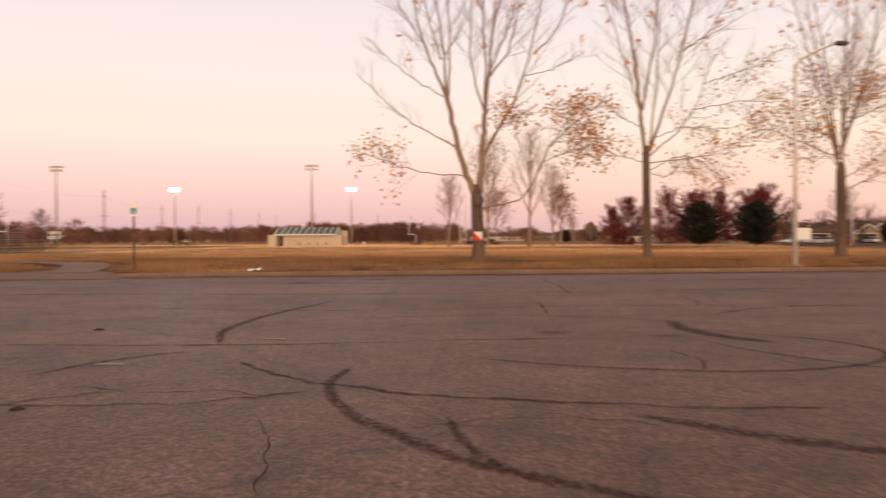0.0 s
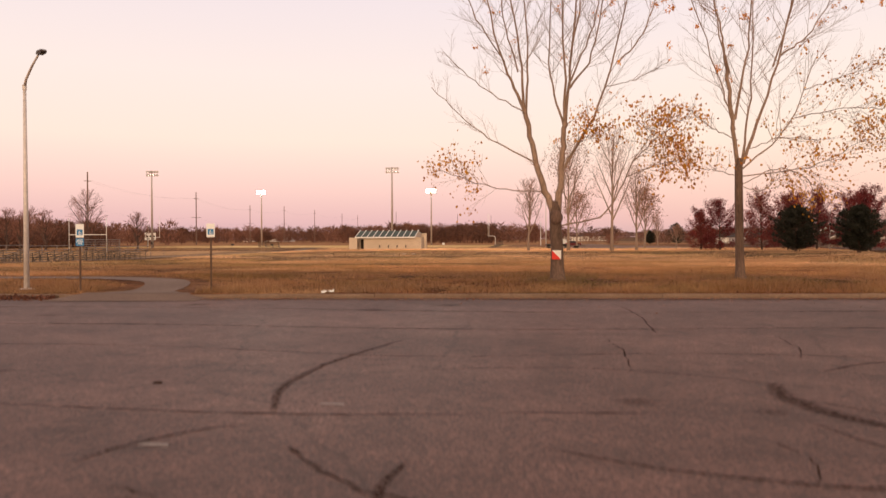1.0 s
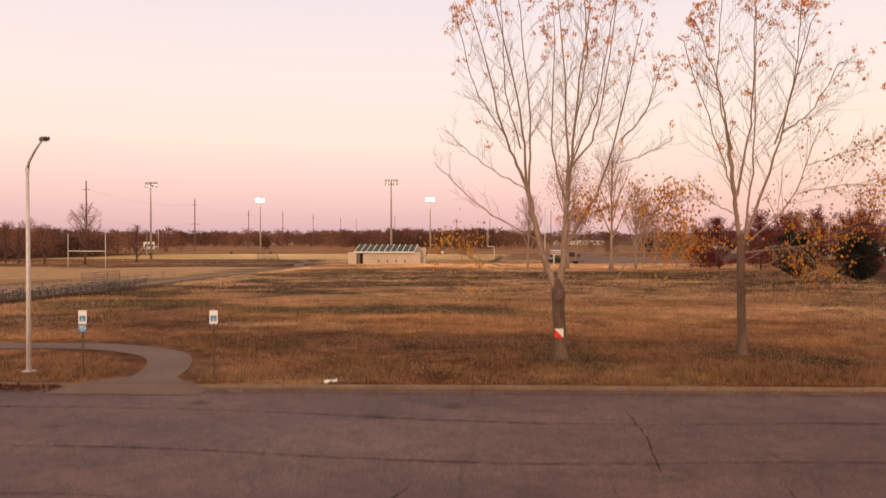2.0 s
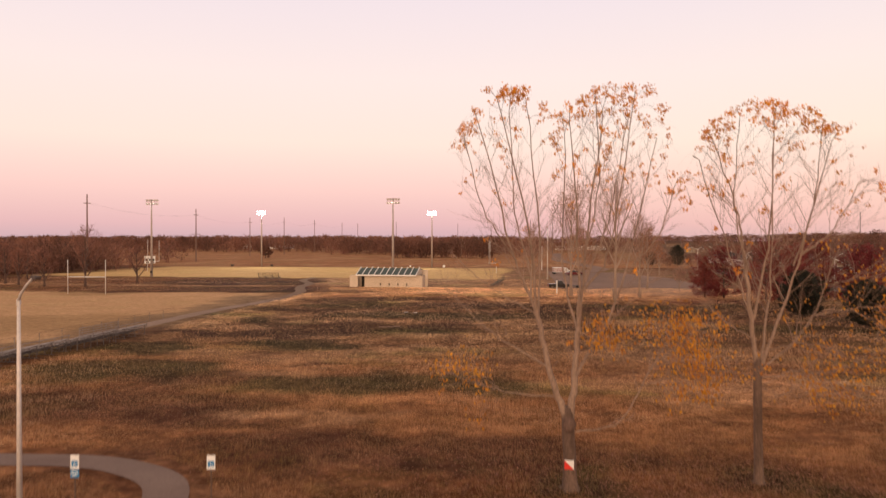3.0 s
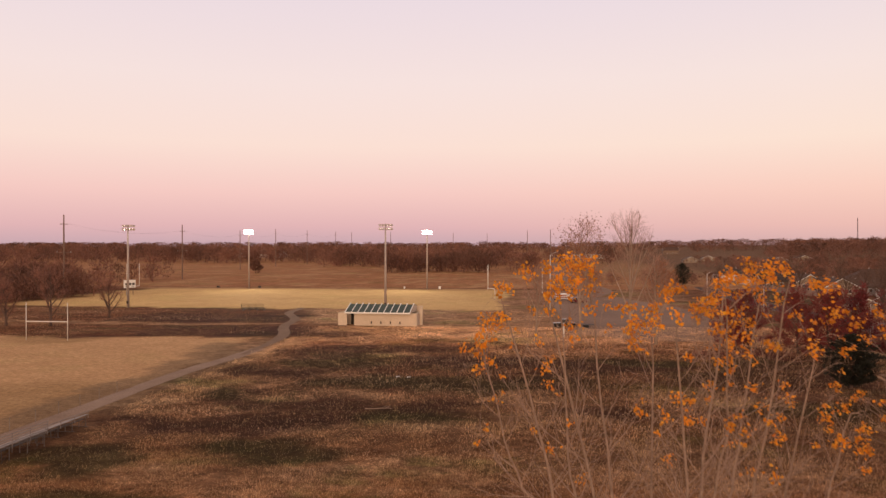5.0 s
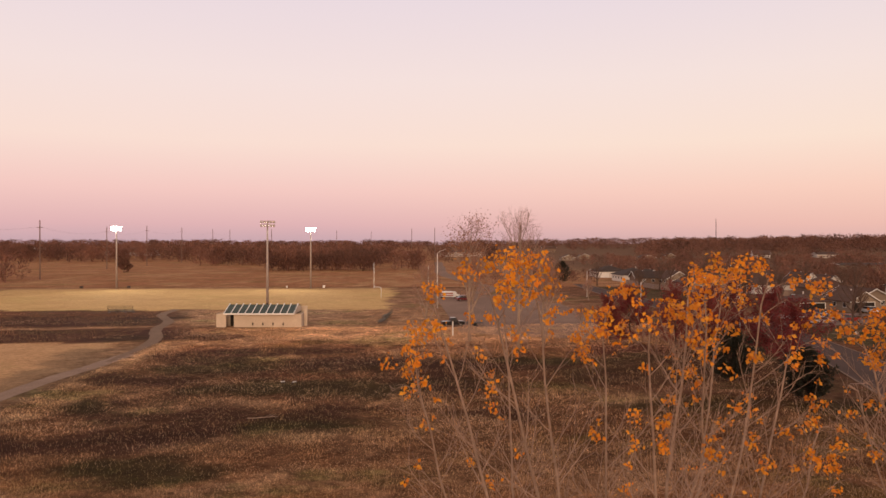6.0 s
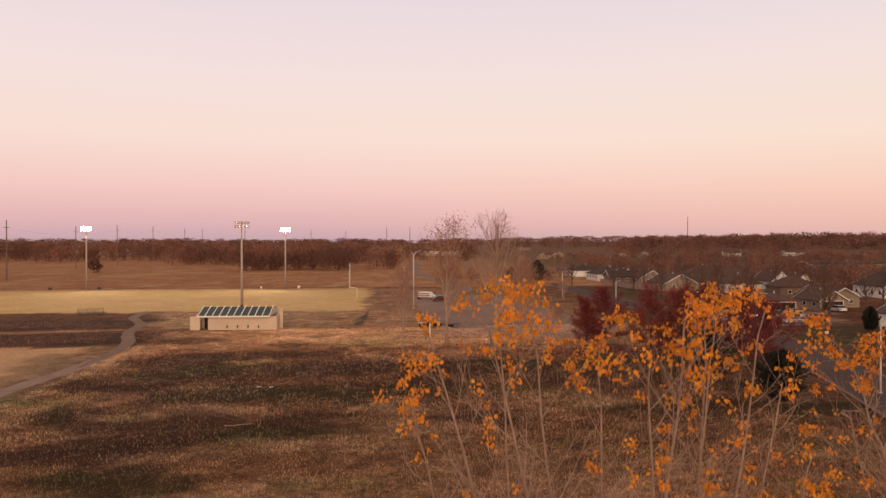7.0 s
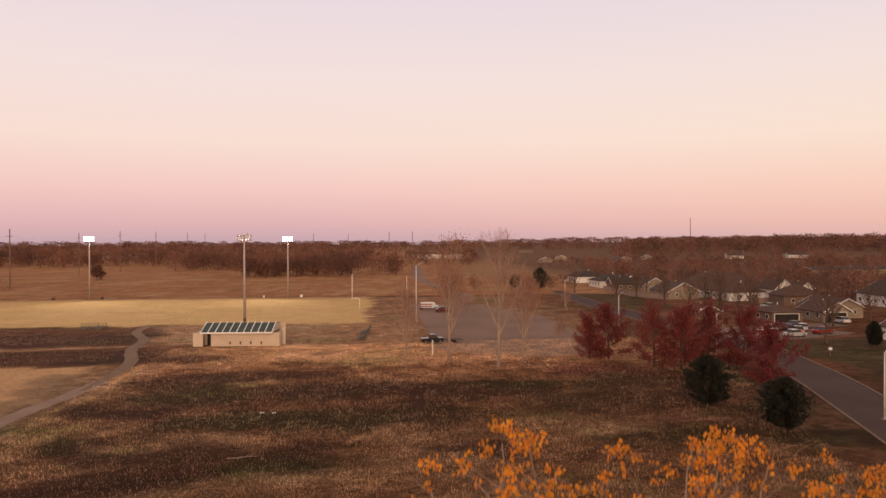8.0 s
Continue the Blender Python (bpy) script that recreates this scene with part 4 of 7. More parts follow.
class RowTree:
    """A row tree: one bole, stems and limbs laid out one by one, fine rising laterals under a domed rim, amber leaves left at the tips."""

    def __init__(self, x, y, seed, rim, trunk_r, fork, lean, label):
        """rim: (east, height) along the top of the crown."""
        self.rng, self.rn = random.Random(seed), np.random.RandomState(seed)
        self.rim = ([e for e, _ in rim], [h + 0.2 for _, h in rim])
        self.top = thing("tree", pose(x, y, float(lawn_z(np.float64(x), np.float64(y)))), label, "tree", "trees along the parking lot")
        self.fine, self.tips, self.low_tips = Geo(), [], []
        flare = [(0.0, 1.75), (0.06, 1.45), (0.2, 1.18), (0.6, 1.04), (fork * 0.45, 0.96), (fork * 0.75, 0.93), (fork, 0.9), (fork + 0.35, 0.62)]
        sides = 16
        bole = Geo().tube([(self.rng.uniform(-.02, .02) + lean * h / fork, self.rng.uniform(-.02, .02), h - 0.05) for h, _ in flare], [trunk_r * k for _, k in flare], sides)
        for i, (px, py, pz) in enumerate(bole.v):
            root = 0.10 * math.exp(-max(0.0, pz) * 4) * math.sin(5 * math.atan2(py, px) + seed) + 0.03 * math.sin(3 * math.atan2(py, px) + pz * 2)
            bole.v[i] = (px * (1 + root), py * (1 + root), pz)
        self.bole = part("trunk", bole, M_BARK, self.top, smooth=True)

    def cap(self, e):
        return float(np.interp(e, *self.rim))

    def laterals(self, pts, r0, r1, count, reach, lo, spread, lift):
        """Rising laterals along a limb and thin twigs along each; returns their ends."""
        rng, ends = self.rng, []
        count = round(count * 1.45)
        for i in range(count):
            t = lo + (1 - lo) * (i + rng.random()) / count
            p, d = along(pts, t)
            side = any_way(rng, 0.3)
            side = (side - d * side.dot(d)).normalized()
            length = reach * (1.2 - 0.65 * t) * rng.uniform(0.6, 1.35)
            r = min(0.012, max(0.0055, (r0 + (r1 - r0) * t) * 0.42))
            lat = shoot(rng, p, d * 0.8 + side * spread, length, 6, lift, 0.085)
            self.fine.tube(lat, [r + (0.004 - r) * j / 6 for j in range(7)], 4, False)
            ends.append(lat[-1])
            for j in range(8):
                u = 0.22 + 0.75 * (j + rng.random()) / 8
                q, e = along(lat, u)
                s2 = any_way(rng, 0.5)
                s2 = (s2 - e * s2.dot(e)).normalized()
                tw = shoot(rng, q, e * 0.8 + s2 * 0.62, length * rng.uniform(0.25, 0.6), 3, lift * 1.1, 0.12)
                rt = max(0.0038, r * 0.5 * (1 - 0.5 * u))
                self.fine.tube(tw, [rt, rt * 0.9, rt * 0.75, rt * 0.5], 3, False)
                ends.append(tw[-1])
        return ends

    def limb(self, e0, z0, e1, z1, e2, z2, north, r, r_end=0.012, laterals=11, reach=1.9, leaf=0.0, n0=0.0, lo=0.28, spread=0.85, lift=0.085):
        """From (e0, n0, z0) past (e1, z1) to (e2, north, z2); leaf: the share of its tips that hold low leaves."""
        rng = self.rng
        r *= 0.72
        pts = smooth_line([Vector((e0, n0, z0)), Vector((e1, n0 + (north - n0) * 0.45, z1)), Vector((e2, north, z2))], 7)
        pts = [p + any_way(rng) * 0.05 * min(1, i / 4) for i, p in enumerate(pts)]
        k = len(pts) - 1
        g = Geo().tube(pts, [r + (r_end - r) * (i / k) ** 0.8 for i in range(k + 1)], 8, False)
        mine = self.laterals(pts, r, r_end, laterals, reach, lo, spread, lift) if laterals else []
        self.crown(g.v)
        part("limb", g, M_BRANCHTWIG, self.top, smooth=True)
        mine.append(pts[-1])
        if leaf:
            self.low_tips += [t for t in mine if rng.random() < leaf]
        else:
            self.tips += mine

    def crown(self, verts):
        """Draws the tips in under the rim of the crown."""
        for i, (x, y, z) in enumerate(verts):
            h = self.cap(x) - 0.10 * y * y
            if z > h - 1.5:
                verts[i] = (x, y, h - 1.5 + 1.5 * (1 - math.exp(-(z - h + 1.5) / 1.5 * 1.15)))

    def finish(self, rich, low_per=6, gap=0.22):
        """rich: (east, share of the tips that hold leaves below the rim)."""
        rng = self.rng
        self.crown(self.fine.v)
        spots = [tuple(p) for p in self.tips]
        self.crown(spots)
        ob = part("twig_mass", self.fine, M_TWIGTIP, self.top, "fine bare twigs")
        ob["kind"] = "stuff"
        rng.shuffle(spots)
        kept, cells, lump = [], {}, {}
        for p in spots:
            d = self.cap(p[0]) - 0.10 * p[1] * p[1] - p[2]
            k = tuple(int(c // 0.8) for c in p)
            share = float(np.interp(p[0], [e for e, _ in rich], [q for _, q in rich]))
            patchy = lump.setdefault(k, rng.choice((0.15, 0.5, 1.0, 1.7)))
            chance = 0.6 * (1 - step(0.5, 1.2, d)) * step(13.0, 14.5, self.cap(p[0])) * (0.45 + 0.5 * patchy) + share * patchy * (1 - step(1.6, 4.2, d)) + 0.012
            if rng.random() > chance:
                continue
            k = tuple(int(c // gap) for c in p)
            near = [q for i in (-1, 0, 1) for j in (-1, 0, 1) for l in (-1, 0, 1) for q in cells.get((k[0] + i, k[1] + j, k[2] + l), ())]
            if all(math.dist(p, q) > gap for q in near):
                cells.setdefault(k, []).append(p)
                kept.append(p)
        verts, faces, n = [], [], 0
        for m, (per, radius) in enumerate(((7, 0.04), (16, 0.06), (26, 0.08))):
            v, f = leaf_cloud(self.rn, kept[m::3], per, radius, 0.078, 1.0)
            verts.append(v)
            faces.append(f + n)
            n += len(v)
        soup("leaves", np.concatenate(verts), np.concatenate(faces), M_LEAF_TOP, self.top, "amber leaves at the branch tips")["kind"] = "stuff"
        v, f = leaf_cloud(self.rn, [tuple(p) for p in self.low_tips], low_per, 0.2, 0.105, 1.4)
        soup("low_leaves", v, f, M_LEAF_LOW, self.top, "hanging ochre leaves on the low limbs")["kind"] = "stuff"


def bare_tree(x, y, seed, height, r, label, bark=None, fine_mat=None, leaf=None, leaf_share=0.0, spread=0.5, name="tree", z0=None, fork=0.24, per=6, size=0.22, category="tree", group="", thin=0.02, sub=6):
    """A middle-distance tree: bole, limbs, twigs, and leaves on a share of the tips."""
    rng = random.Random(seed)
    rn = np.random.RandomState(seed)
    top = thing(name, pose(x, y, float(lawn_z(np.float64(x), np.float64(y))) if z0 is None else z0), label, category, group)
    fine, tips = Geo(), []
    trunk = shoot(rng, (0, 0, -0.1), (0, 0, 1), height * 0.86, 9, 0.05, 0.035)
    bole = Geo().tube(trunk, [r * (1.35 if i == 0 else 1.0) * (1 - 0.93 * i / 9) + 0.01 for i in range(10)], 8)
    for i in range(12):
        t = fork + (0.9 - fork) * (i + rng.random() * 0.7) / 12
        p, d = along(trunk, t)
        a = i * 2.4 + rng.uniform(-0.4, 0.4)
        way = Vector((math.cos(a) * spread, math.sin(a) * spread, 0.75))
        pts = shoot(rng, p, way, height * (0.62 - 0.48 * t) * rng.uniform(0.85, 1.15), 5, 0.10, 0.08)
        part("limb", Geo().tube(pts, [r * (0.62 - 0.4 * t) * (1 - 0.85 * j / 5) + 0.008 for j in range(6)], 5, False), bark or M_BARK2, top)
        branch_out(rng, fine, fine, pts, r * 0.3, 10, height * 0.17, tips, 0.2, 0.07, 0.8, sub, 0.5, thin)
    branch_out(rng, fine, fine, trunk, r * 0.3, 8, height * 0.16, tips, 0.6, 0.07, 0.7, sub, 0.5, thin)
    part("trunk", bole, bark or M_BARK2, top, smooth=True)
    part("twig_mass", fine, fine_mat or M_TWIG2, top, "fine bare twigs")["kind"] = "stuff"
    kept = [tuple(p) for p, _ in tips if rng.random() < leaf_share]
    if kept and leaf:
        v, f = leaf_cloud(rn, kept, per, height * 0.035, size)
        soup("crown", v, f, leaf, top, "thin leafy crown")["kind"] = "stuff"
    return top


def leafy_tree(x, y, seed, height, width, label, leaf, base=0.1, count=1500, size=0.2, name="tree", group=""):
    """A ragged autumn crown: rising limbs clothed in leaves, uneven spires and gaps, on a forked trunk."""
    rng = random.Random(seed)
    rn = np.random.RandomState(seed)
    top = thing(name, pose(x, y, float(lawn_z(np.float64(x), np.float64(y)))), label, "tree", group)
    trunk = shoot(rng, (0, 0, -0.1), (0, 0, 1), height * 0.82, 6, 0.05, 0.06)
    bole = Geo().tube(trunk, [0.15 * (1 - 0.85 * i / 6) + 0.015 for i in range(7)], 7)
    part("trunk", bole, M_BARKD, top, smooth=True)
    centres = []
    for i in range(40):
        t = base + (0.97 - base) * (i / 39) ** 1.1
        p, _ = along(trunk, min(1, t))
        a = i * 2.4 + rng.uniform(-0.5, 0.5)
        k = (t - base) / (1 - base)
        bulge = (0.88 + 0.48 * k if k < 0.25 else 1.0 - 0.74 * ((k - 0.25) / 0.75) ** 1.3)
        reach = width * 0.54 * bulge * rng.choice((0.5, 0.75, 1.0, 1.3)) * rng.uniform(0.85, 1.15) + 0.3
        pts = shoot(rng, p, (math.cos(a), math.sin(a), 0.02 + 1.7 * k * k + rng.uniform(0, 0.4)), reach, 5, 0.03 + 0.12 * k, 0.1)
        part("limb", Geo().tube(pts, [0.045 * (1 - 0.8 * j / 5) + 0.006 for j in range(6)], 4, False), M_BARKD, top)
        for j in range(int(count / 40 * (0.3 + 1.5 * reach / width))):
            u = rng.uniform(0.12, 1.0) ** 0.75
            q, _ = along(pts, u)
            centres.append(tuple(q + any_way(rng, 0.8) * rng.random() * (0.75 - 0.5 * u)))
    v, f = leaf_cloud(rn, centres, 7, 0.24, size)
    soup("crown", v, f, leaf, top, "uneven crown of leaves")["kind"] = "stuff"
    return top


def pine(x, y, seed, height, width):
    rng = random.Random(seed)
    rn = np.random.RandomState(seed)
    top = thing("pine_tree", pose(x, y, float(lawn_z(np.float64(x), np.float64(y)))), "dark green bushy pine branched to the ground", "tree", "pines by the street")
    part("trunk", Geo().tube([(0, 0, -0.1), (0.05, 0, height * 0.5), (0, 0, height * 0.93)], [0.2, 0.12, 0.02], 7), M_BARKD, top)
    limbs, tips, ways = Geo(), [], []
    for i in range(95):
        t = (i + rng.random()) / 95
        z = 0.25 + t * (height - 0.5)
        a = i * 2.39996 + rng.uniform(-0.3, 0.3)
        reach = width / 2 * (0.62 + 0.75 * t if t < 0.35 else (1.0 - ((t - 0.35) / 0.65) ** 1.7) * 0.88 + 0.05) * rng.uniform(0.75, 1.15)
        pts = shoot(rng, (0, 0, z), (math.cos(a), math.sin(a), 0.12), reach, 4, 0.10, 0.06)
        limbs.tube(pts, [0.035, 0.028, 0.02, 0.013, 0.006], 4, False)
        for j in range(34):
            u = rng.uniform(0.12, 1.02)
            q, d = along(pts, min(1, u))
            tips.append(tuple(q + any_way(rng) * 0.16))
            ways.append(tuple((d + UP * 0.5 + any_way(rng) * 0.8).normalized()))
    part("branchwork", limbs, M_BARKD, top)["kind"] = "stuff"
    c, w = np.repeat(np.array(tips), 9, 0), np.repeat(np.array(ways), 9, 0)
    n = len(c)
    w = w + rn.normal(0, 0.55, (n, 3))
    w /= np.linalg.norm(w, axis=1, keepdims=True)
    b = np.cross(w, rn.normal(0, 1, (n, 3)))
    b /= np.linalg.norm(b, axis=1, keepdims=True)
    l = rn.uniform(0.22, 0.42, (n, 1))
    v = np.stack([c + b * 0.036, c - b * 0.036, c + w * l], 1).reshape(-1, 3)
    soup("needles", v, np.arange(3 * n).reshape(-1, 3), M_NEEDLE, top, "dense dark green needles")["kind"] = "stuff"
    return top


def clump_bark(seed):
    """A lumpy swelling of bark."""
    bm = bmesh.new()
    bmesh.ops.create_icosphere(bm, subdivisions=3, radius=1)
    rng = random.Random(seed)
    ax = [any_way(rng) for _ in range(7)]
    for v in bm.verts:
        v.co *= 1 + 0.22 * sum(max(0.0, v.co.normalized().dot(a)) ** 4 for a in ax) - 0.1
        v.co = (v.co.x * 0.21, v.co.y * 0.19, v.co.z * 0.32)
    me = bpy.data.meshes.new("knot")
    bm.to_mesh(me)
    bm.free()
    me.shade_smooth()
    return me


t = RowTree(2.19, 29.6, 11, [(-5.0, 11.2), (-4.4, 12.7), (-3.8, 14.1), (-3.1, 14.7), (-2.4, 14.9), (-1.5, 14.8), (-1.0, 14.0), (-0.6, 13.7), (0.0, 14.4), (0.7, 14.8), (1.9, 14.9), (2.6, 14.6), (3.1, 13.7), (3.6, 13.1), (4.2, 11.8), (4.8, 9.5)],
            0.245, 2.75, -0.08, "tall forked tree, mostly bare with amber leaf tips, by the kerb")
# two main stems
t.limb(-0.1, 2.5, -0.72, 4.2, -1.27, 6.6, 0.1, 0.20, 0.085, 2, 1.0)
t.limb(-0.02, 2.5, 0.14, 4.4, 0.27, 6.0, -0.1, 0.205, 0.09, 2, 1.0)
# leaders of the western stem
t.limb(-1.25, 6.5, -2.2, 8.9, -3.6, 14.4, 0.2, 0.095, n0=0.1, laterals=15)
t.limb(-1.27, 6.4, -1.5, 9.2, -2.9, 15.2, -1.0, 0.085, n0=0.1, laterals=15)
t.limb(-1.2, 6.3, -1.15, 9.2, -1.7, 15.2, 0.9, 0.075, n0=0.1, laterals=14)
t.limb(-1.5, 8.0, -2.1, 10.6, -2.3, 15.3, 0.4, 0.045, n0=0.1, laterals=11, reach=1.4)
t.limb(-2.0, 8.4, -3.2, 10.3, -3.9, 13.0, -0.9, 0.04, n0=0.1, laterals=9, reach=1.2)
# leaders of the eastern stem
t.limb(0.27, 5.9, 0.58, 9.2, 1.3, 14.9, 0.5, 0.10, n0=-0.1, laterals=16)
t.limb(0.25, 5.8, 0.2, 9.0, -0.2, 14.1, -1.3, 0.085, n0=-0.1, laterals=14)
t.limb(0.24, 5.8, -0.3, 8.5, -0.1, 14.0, 1.4, 0.07, n0=-0.1, laterals=13)
t.limb(0.45, 7.3, 1.4, 9.0, 2.2, 14.8, -0.5, 0.065, laterals=15)
t.limb(0.15, 4.1, 1.8, 7.3, 3.1, 13.0, 0.5, 0.095, laterals=14)
t.limb(2.3, 8.3, 3.2, 9.4, 4.1, 11.8, 0.9, 0.05, n0=0.25, laterals=9, reach=1.2)
t.limb(0.5, 7.6, 1.5, 10.2, 2.3, 14.3, 1.5, 0.055, laterals=12)
t.limb(0.5, 8.6, 0.9, 11.2, 0.7, 14.8, -1.5, 0.045, laterals=11, reach=1.4)
# low side limbs
t.limb(-0.85, 4.5, -2.9, 5.7, -4.9, 7.6, 0.4, 0.046, laterals=7, reach=1.2)
t.limb(-1.2, 6.4, -2.9, 7.4, -4.3, 8.6, -0.8, 0.034, laterals=6, reach=1.1)
t.limb(1.9, 7.4, 3.1, 7.7, 4.2, 8.3, 0.2, 0.024, laterals=6, reach=0.9, n0=0.3)
t.limb(-0.55, 3.4, -2.5, 3.6, -4.6, 4.3, -0.3, 0.036, laterals=13, reach=1.4, leaf=0.3, spread=1.0, lift=0.02, lo=0.45)
t.limb(0.1, 2.1, 1.75, 2.6, 2.9, 4.7, -0.3, 0.042, 0.024, 3, 0.8)
t.limb(2.8, 4.5, 3.6, 5.3, 4.7, 6.1, -0.2, 0.03, laterals=18, reach=1.4, leaf=0.42, n0=-0.3, lo=0.05, spread=1.0, lift=0.0)
t.limb(2.5, 3.9, 3.6, 4.3, 4.7, 4.5, -0.9, 0.024, laterals=18, reach=1.3, leaf=0.4, n0=-0.25, lo=0.05, spread=1.1, lift=-0.02)
t.limb(2.9, 4.7, 3.4, 5.4, 3.9, 6.2, 0.6, 0.022, laterals=12, reach=1.1, leaf=0.35, n0=-0.3, lo=0.1, spread=1.1, lift=0.0)
t.limb(0.3, 4.6, 0.8, 5.2, 1.3, 5.6, -0.9, 0.022, laterals=11, reach=1.0, leaf=0.45, lo=0.3)
part("knot", clump_bark(3), M_BARKD, t.bole, "dark swollen knot at the fork").location = (-0.09, -0.12, 2.45)
t.finish([(-5, 0.01), (-3.8, 0.06), (-2.6, 0.14), (-1.5, 0.14), (-0.9, 0.04), (-0.3, 0.16), (2.4, 0.24), (3.5, 0.09)])

t = RowTree(9.27, 31.0, 23, [(-3.2, 10.8), (-2.5, 12.8), (-1.7, 13.7), (-0.9, 14.2), (0.5, 14.4), (1.7, 13.9), (3.2, 12.9), (4.2, 11.6), (5.0, 10.0)],
            0.165, 4.4, -0.05, "straight-trunked tree with thin amber leaves, by the kerb")
t.limb(-0.08, 4.2, -0.35, 7.0, -0.55, 8.8, 0.2, 0.12, 0.07, 4, 1.2)
t.limb(-0.5, 8.5, -0.8, 10.4, -1.9, 13.9, 0.5, 0.07, n0=0.2, laterals=15)
t.limb(-0.2, 6.2, 0.2, 9.4, 0.2, 14.5, -1.0, 0.08, laterals=16)
t.limb(-0.2, 5.8, -1.0, 8.1, -2.6, 12.8, -0.6, 0.055, laterals=14)
t.limb(-0.4, 8.0, -1.1, 10.5, -1.1, 14.3, -1.4, 0.045, laterals=12)
t.limb(0.05, 4.4, 0.6, 7.8, 0.95, 14.3, 1.3, 0.075, laterals=15)
t.limb(0.1, 4.5, 1.3, 8.3, 2.6, 13.6, -0.3, 0.10, laterals=16)
t.limb(1.2, 8.2, 1.7, 10.5, 1.8, 14.1, -1.2, 0.05, laterals=12)
t.limb(1.45, 8.6, 2.7, 9.6, 4.1, 12.0, 0.6, 0.055, n0=-0.1, laterals=12)
t.limb(0.1, 4.3, 2.0, 6.1, 3.2, 8.9, 0.9, 0.05, laterals=12, leaf=0.1)
t.limb(0.1, 4.0, 2.5, 4.3, 4.4, 5.3, -0.4, 0.034, laterals=14, reach=1.5, leaf=0.2, spread=1.0, lift=0.02)
t.limb(2.2, 6.3, 3.8, 6.6, 5.6, 6.6, 0.6, 0.028, laterals=15, reach=1.6, leaf=0.22, n0=0.5, spread=1.0, lift=0.0)
t.limb(2.6, 7.4, 3.8, 7.8, 5.2, 8.3, 0.3, 0.024, laterals=11, reach=1.5, leaf=0.2, n0=0.6, spread=1.0, lift=0.02)
t.limb(0.1, 3.7, 1.6, 4.3, 3.0, 3.6, 0.3, 0.026, laterals=13, reach=1.3, leaf=0.3, spread=1.1, lift=-0.12)
t.limb(-0.1, 5.4, -1.0, 5.9, -1.9, 6.7, 0.3, 0.03, laterals=7, reach=1.0)
t.limb(-0.1, 4.0, -0.9, 4.2, -1.8, 4.3, -0.4, 0.024, laterals=7, reach=1.0, leaf=0.14)
t.limb(0.1, 3.6, 0.7, 3.4, 1.2, 3.9, -0.8, 0.022, laterals=7, reach=0.9, leaf=0.12)
t.limb(0.2, 5.0, 1.4, 5.4, 2.4, 5.2, -1.2, 0.026, laterals=10, reach=1.3, leaf=0.22, lift=0.0)
t.finish([(-3, 0.2), (0, 0.2), (4, 0.1)])

for x, y, seed, label in ((18.6, 33.3, 37, "grey tree holding more ochre leaves, by the kerb"), (26.3, 35.0, 41, "grey tree holding more ochre leaves, beside the lot")):
    t = RowTree(x, y, seed, [(-4.2, 10.0), (-3.0, 12.6), (-1.6, 14.0), (0.0, 14.4), (1.5, 14.0), (3.0, 12.5), (4.2, 10.0)], 0.22, 3.9, 0.0, label)
    for i in range(8):
        a = i * 0.9 + seed * 0.37
        e, n = 2.6 * math.cos(a), 1.5 * math.sin(a)
        t.limb(0.05 * e, 3.6 + 0.25 * i, 0.42 * e, 8.0, e, 12.6 + 1.3 * t.rng.random(), n, 0.085, laterals=13)
    for i in range(9):
        a = i * 1.05 + 0.3 + seed
        e, n, z = 3.6 * math.cos(a), 1.8 * math.sin(a), 2.9 + 0.5 * i
        t.limb(0.0, z, 0.5 * e, z + 0.8, e, z + 1.6, n, 0.036, laterals=13, reach=1.6, leaf=0.3, spread=1.0, lift=0.0)
    t.finish([(-4, 0.2), (4, 0.2)])

# trees on the far side of the lawn
PALE = "bare pale-barked tree on the lawn"
for x, y, s, h, r in ((2.1, 125.3, 51, 13.0, 0.18), (15.5, 121.5, 52, 21.0, 0.26), (20.5, 128, 53, 15, 0.2), (40, 215, 58, 9, 0.18)):
    bare_tree(x, y, s, h, r, PALE, group="bare trees on the lawn", thin=0.014, sub=9, spread=0.42)
bare_tree(9.0, 128.5, 54, 20.0, 0.24, "tall pale tree with withered tan leaves", leaf=M_LEAF_DRY, leaf_share=0.22, per=5, size=0.2, thin=0.014, spread=0.42)
bare_tree(25.5, 150, 55, 12.5, 0.2, "slender tree with a few rust leaves", leaf=M_LEAF_DRY, leaf_share=0.3, per=4, thin=0.014)
bare_tree(13, 162, 59, 13, 0.2, "slender tree with a few rust leaves", leaf=M_LEAF_DRY, leaf_share=0.25, per=4, thin=0.014)
bare_tree(30.2, 143, 56, 5.0, 0.1, "small round bare tree by the far lot", spread=0.9, fork=0.3)
bare_tree(49.2, 209, 61, 6.0, 0.14, "small bare tree on the verge", spread=0.8, fork=0.3)
RED = "dark red maple in full autumn leaf"
for x, y, s, h, w in ((34.4, 128.5, 71, 9.6, 8.0), (46.9, 120.5, 72, 10.2, 8.8), (50.2, 116.6, 74, 9.2, 8.2), (46.2, 101.5, 75, 8.8, 7.4)):
    leafy_tree(x, y, s, h, w, RED, M_LEAF_RED, group="red maples", count=2000, base=0.08, size=0.15)
for x, y, s, h, w in ((31.4, 129.0, 78, 7.2, 6.0), (38.6, 120.3, 73, 10.2, 8.2), (41.6, 117.6, 76, 9.6, 8.2), (44.2, 122.5, 79, 10.2, 8.4)):
    leafy_tree(x, y, s, h, w, "rust-red maple in thin autumn leaf", M_LEAF_RUST, group="red maples", count=1700, base=0.08, size=0.15)
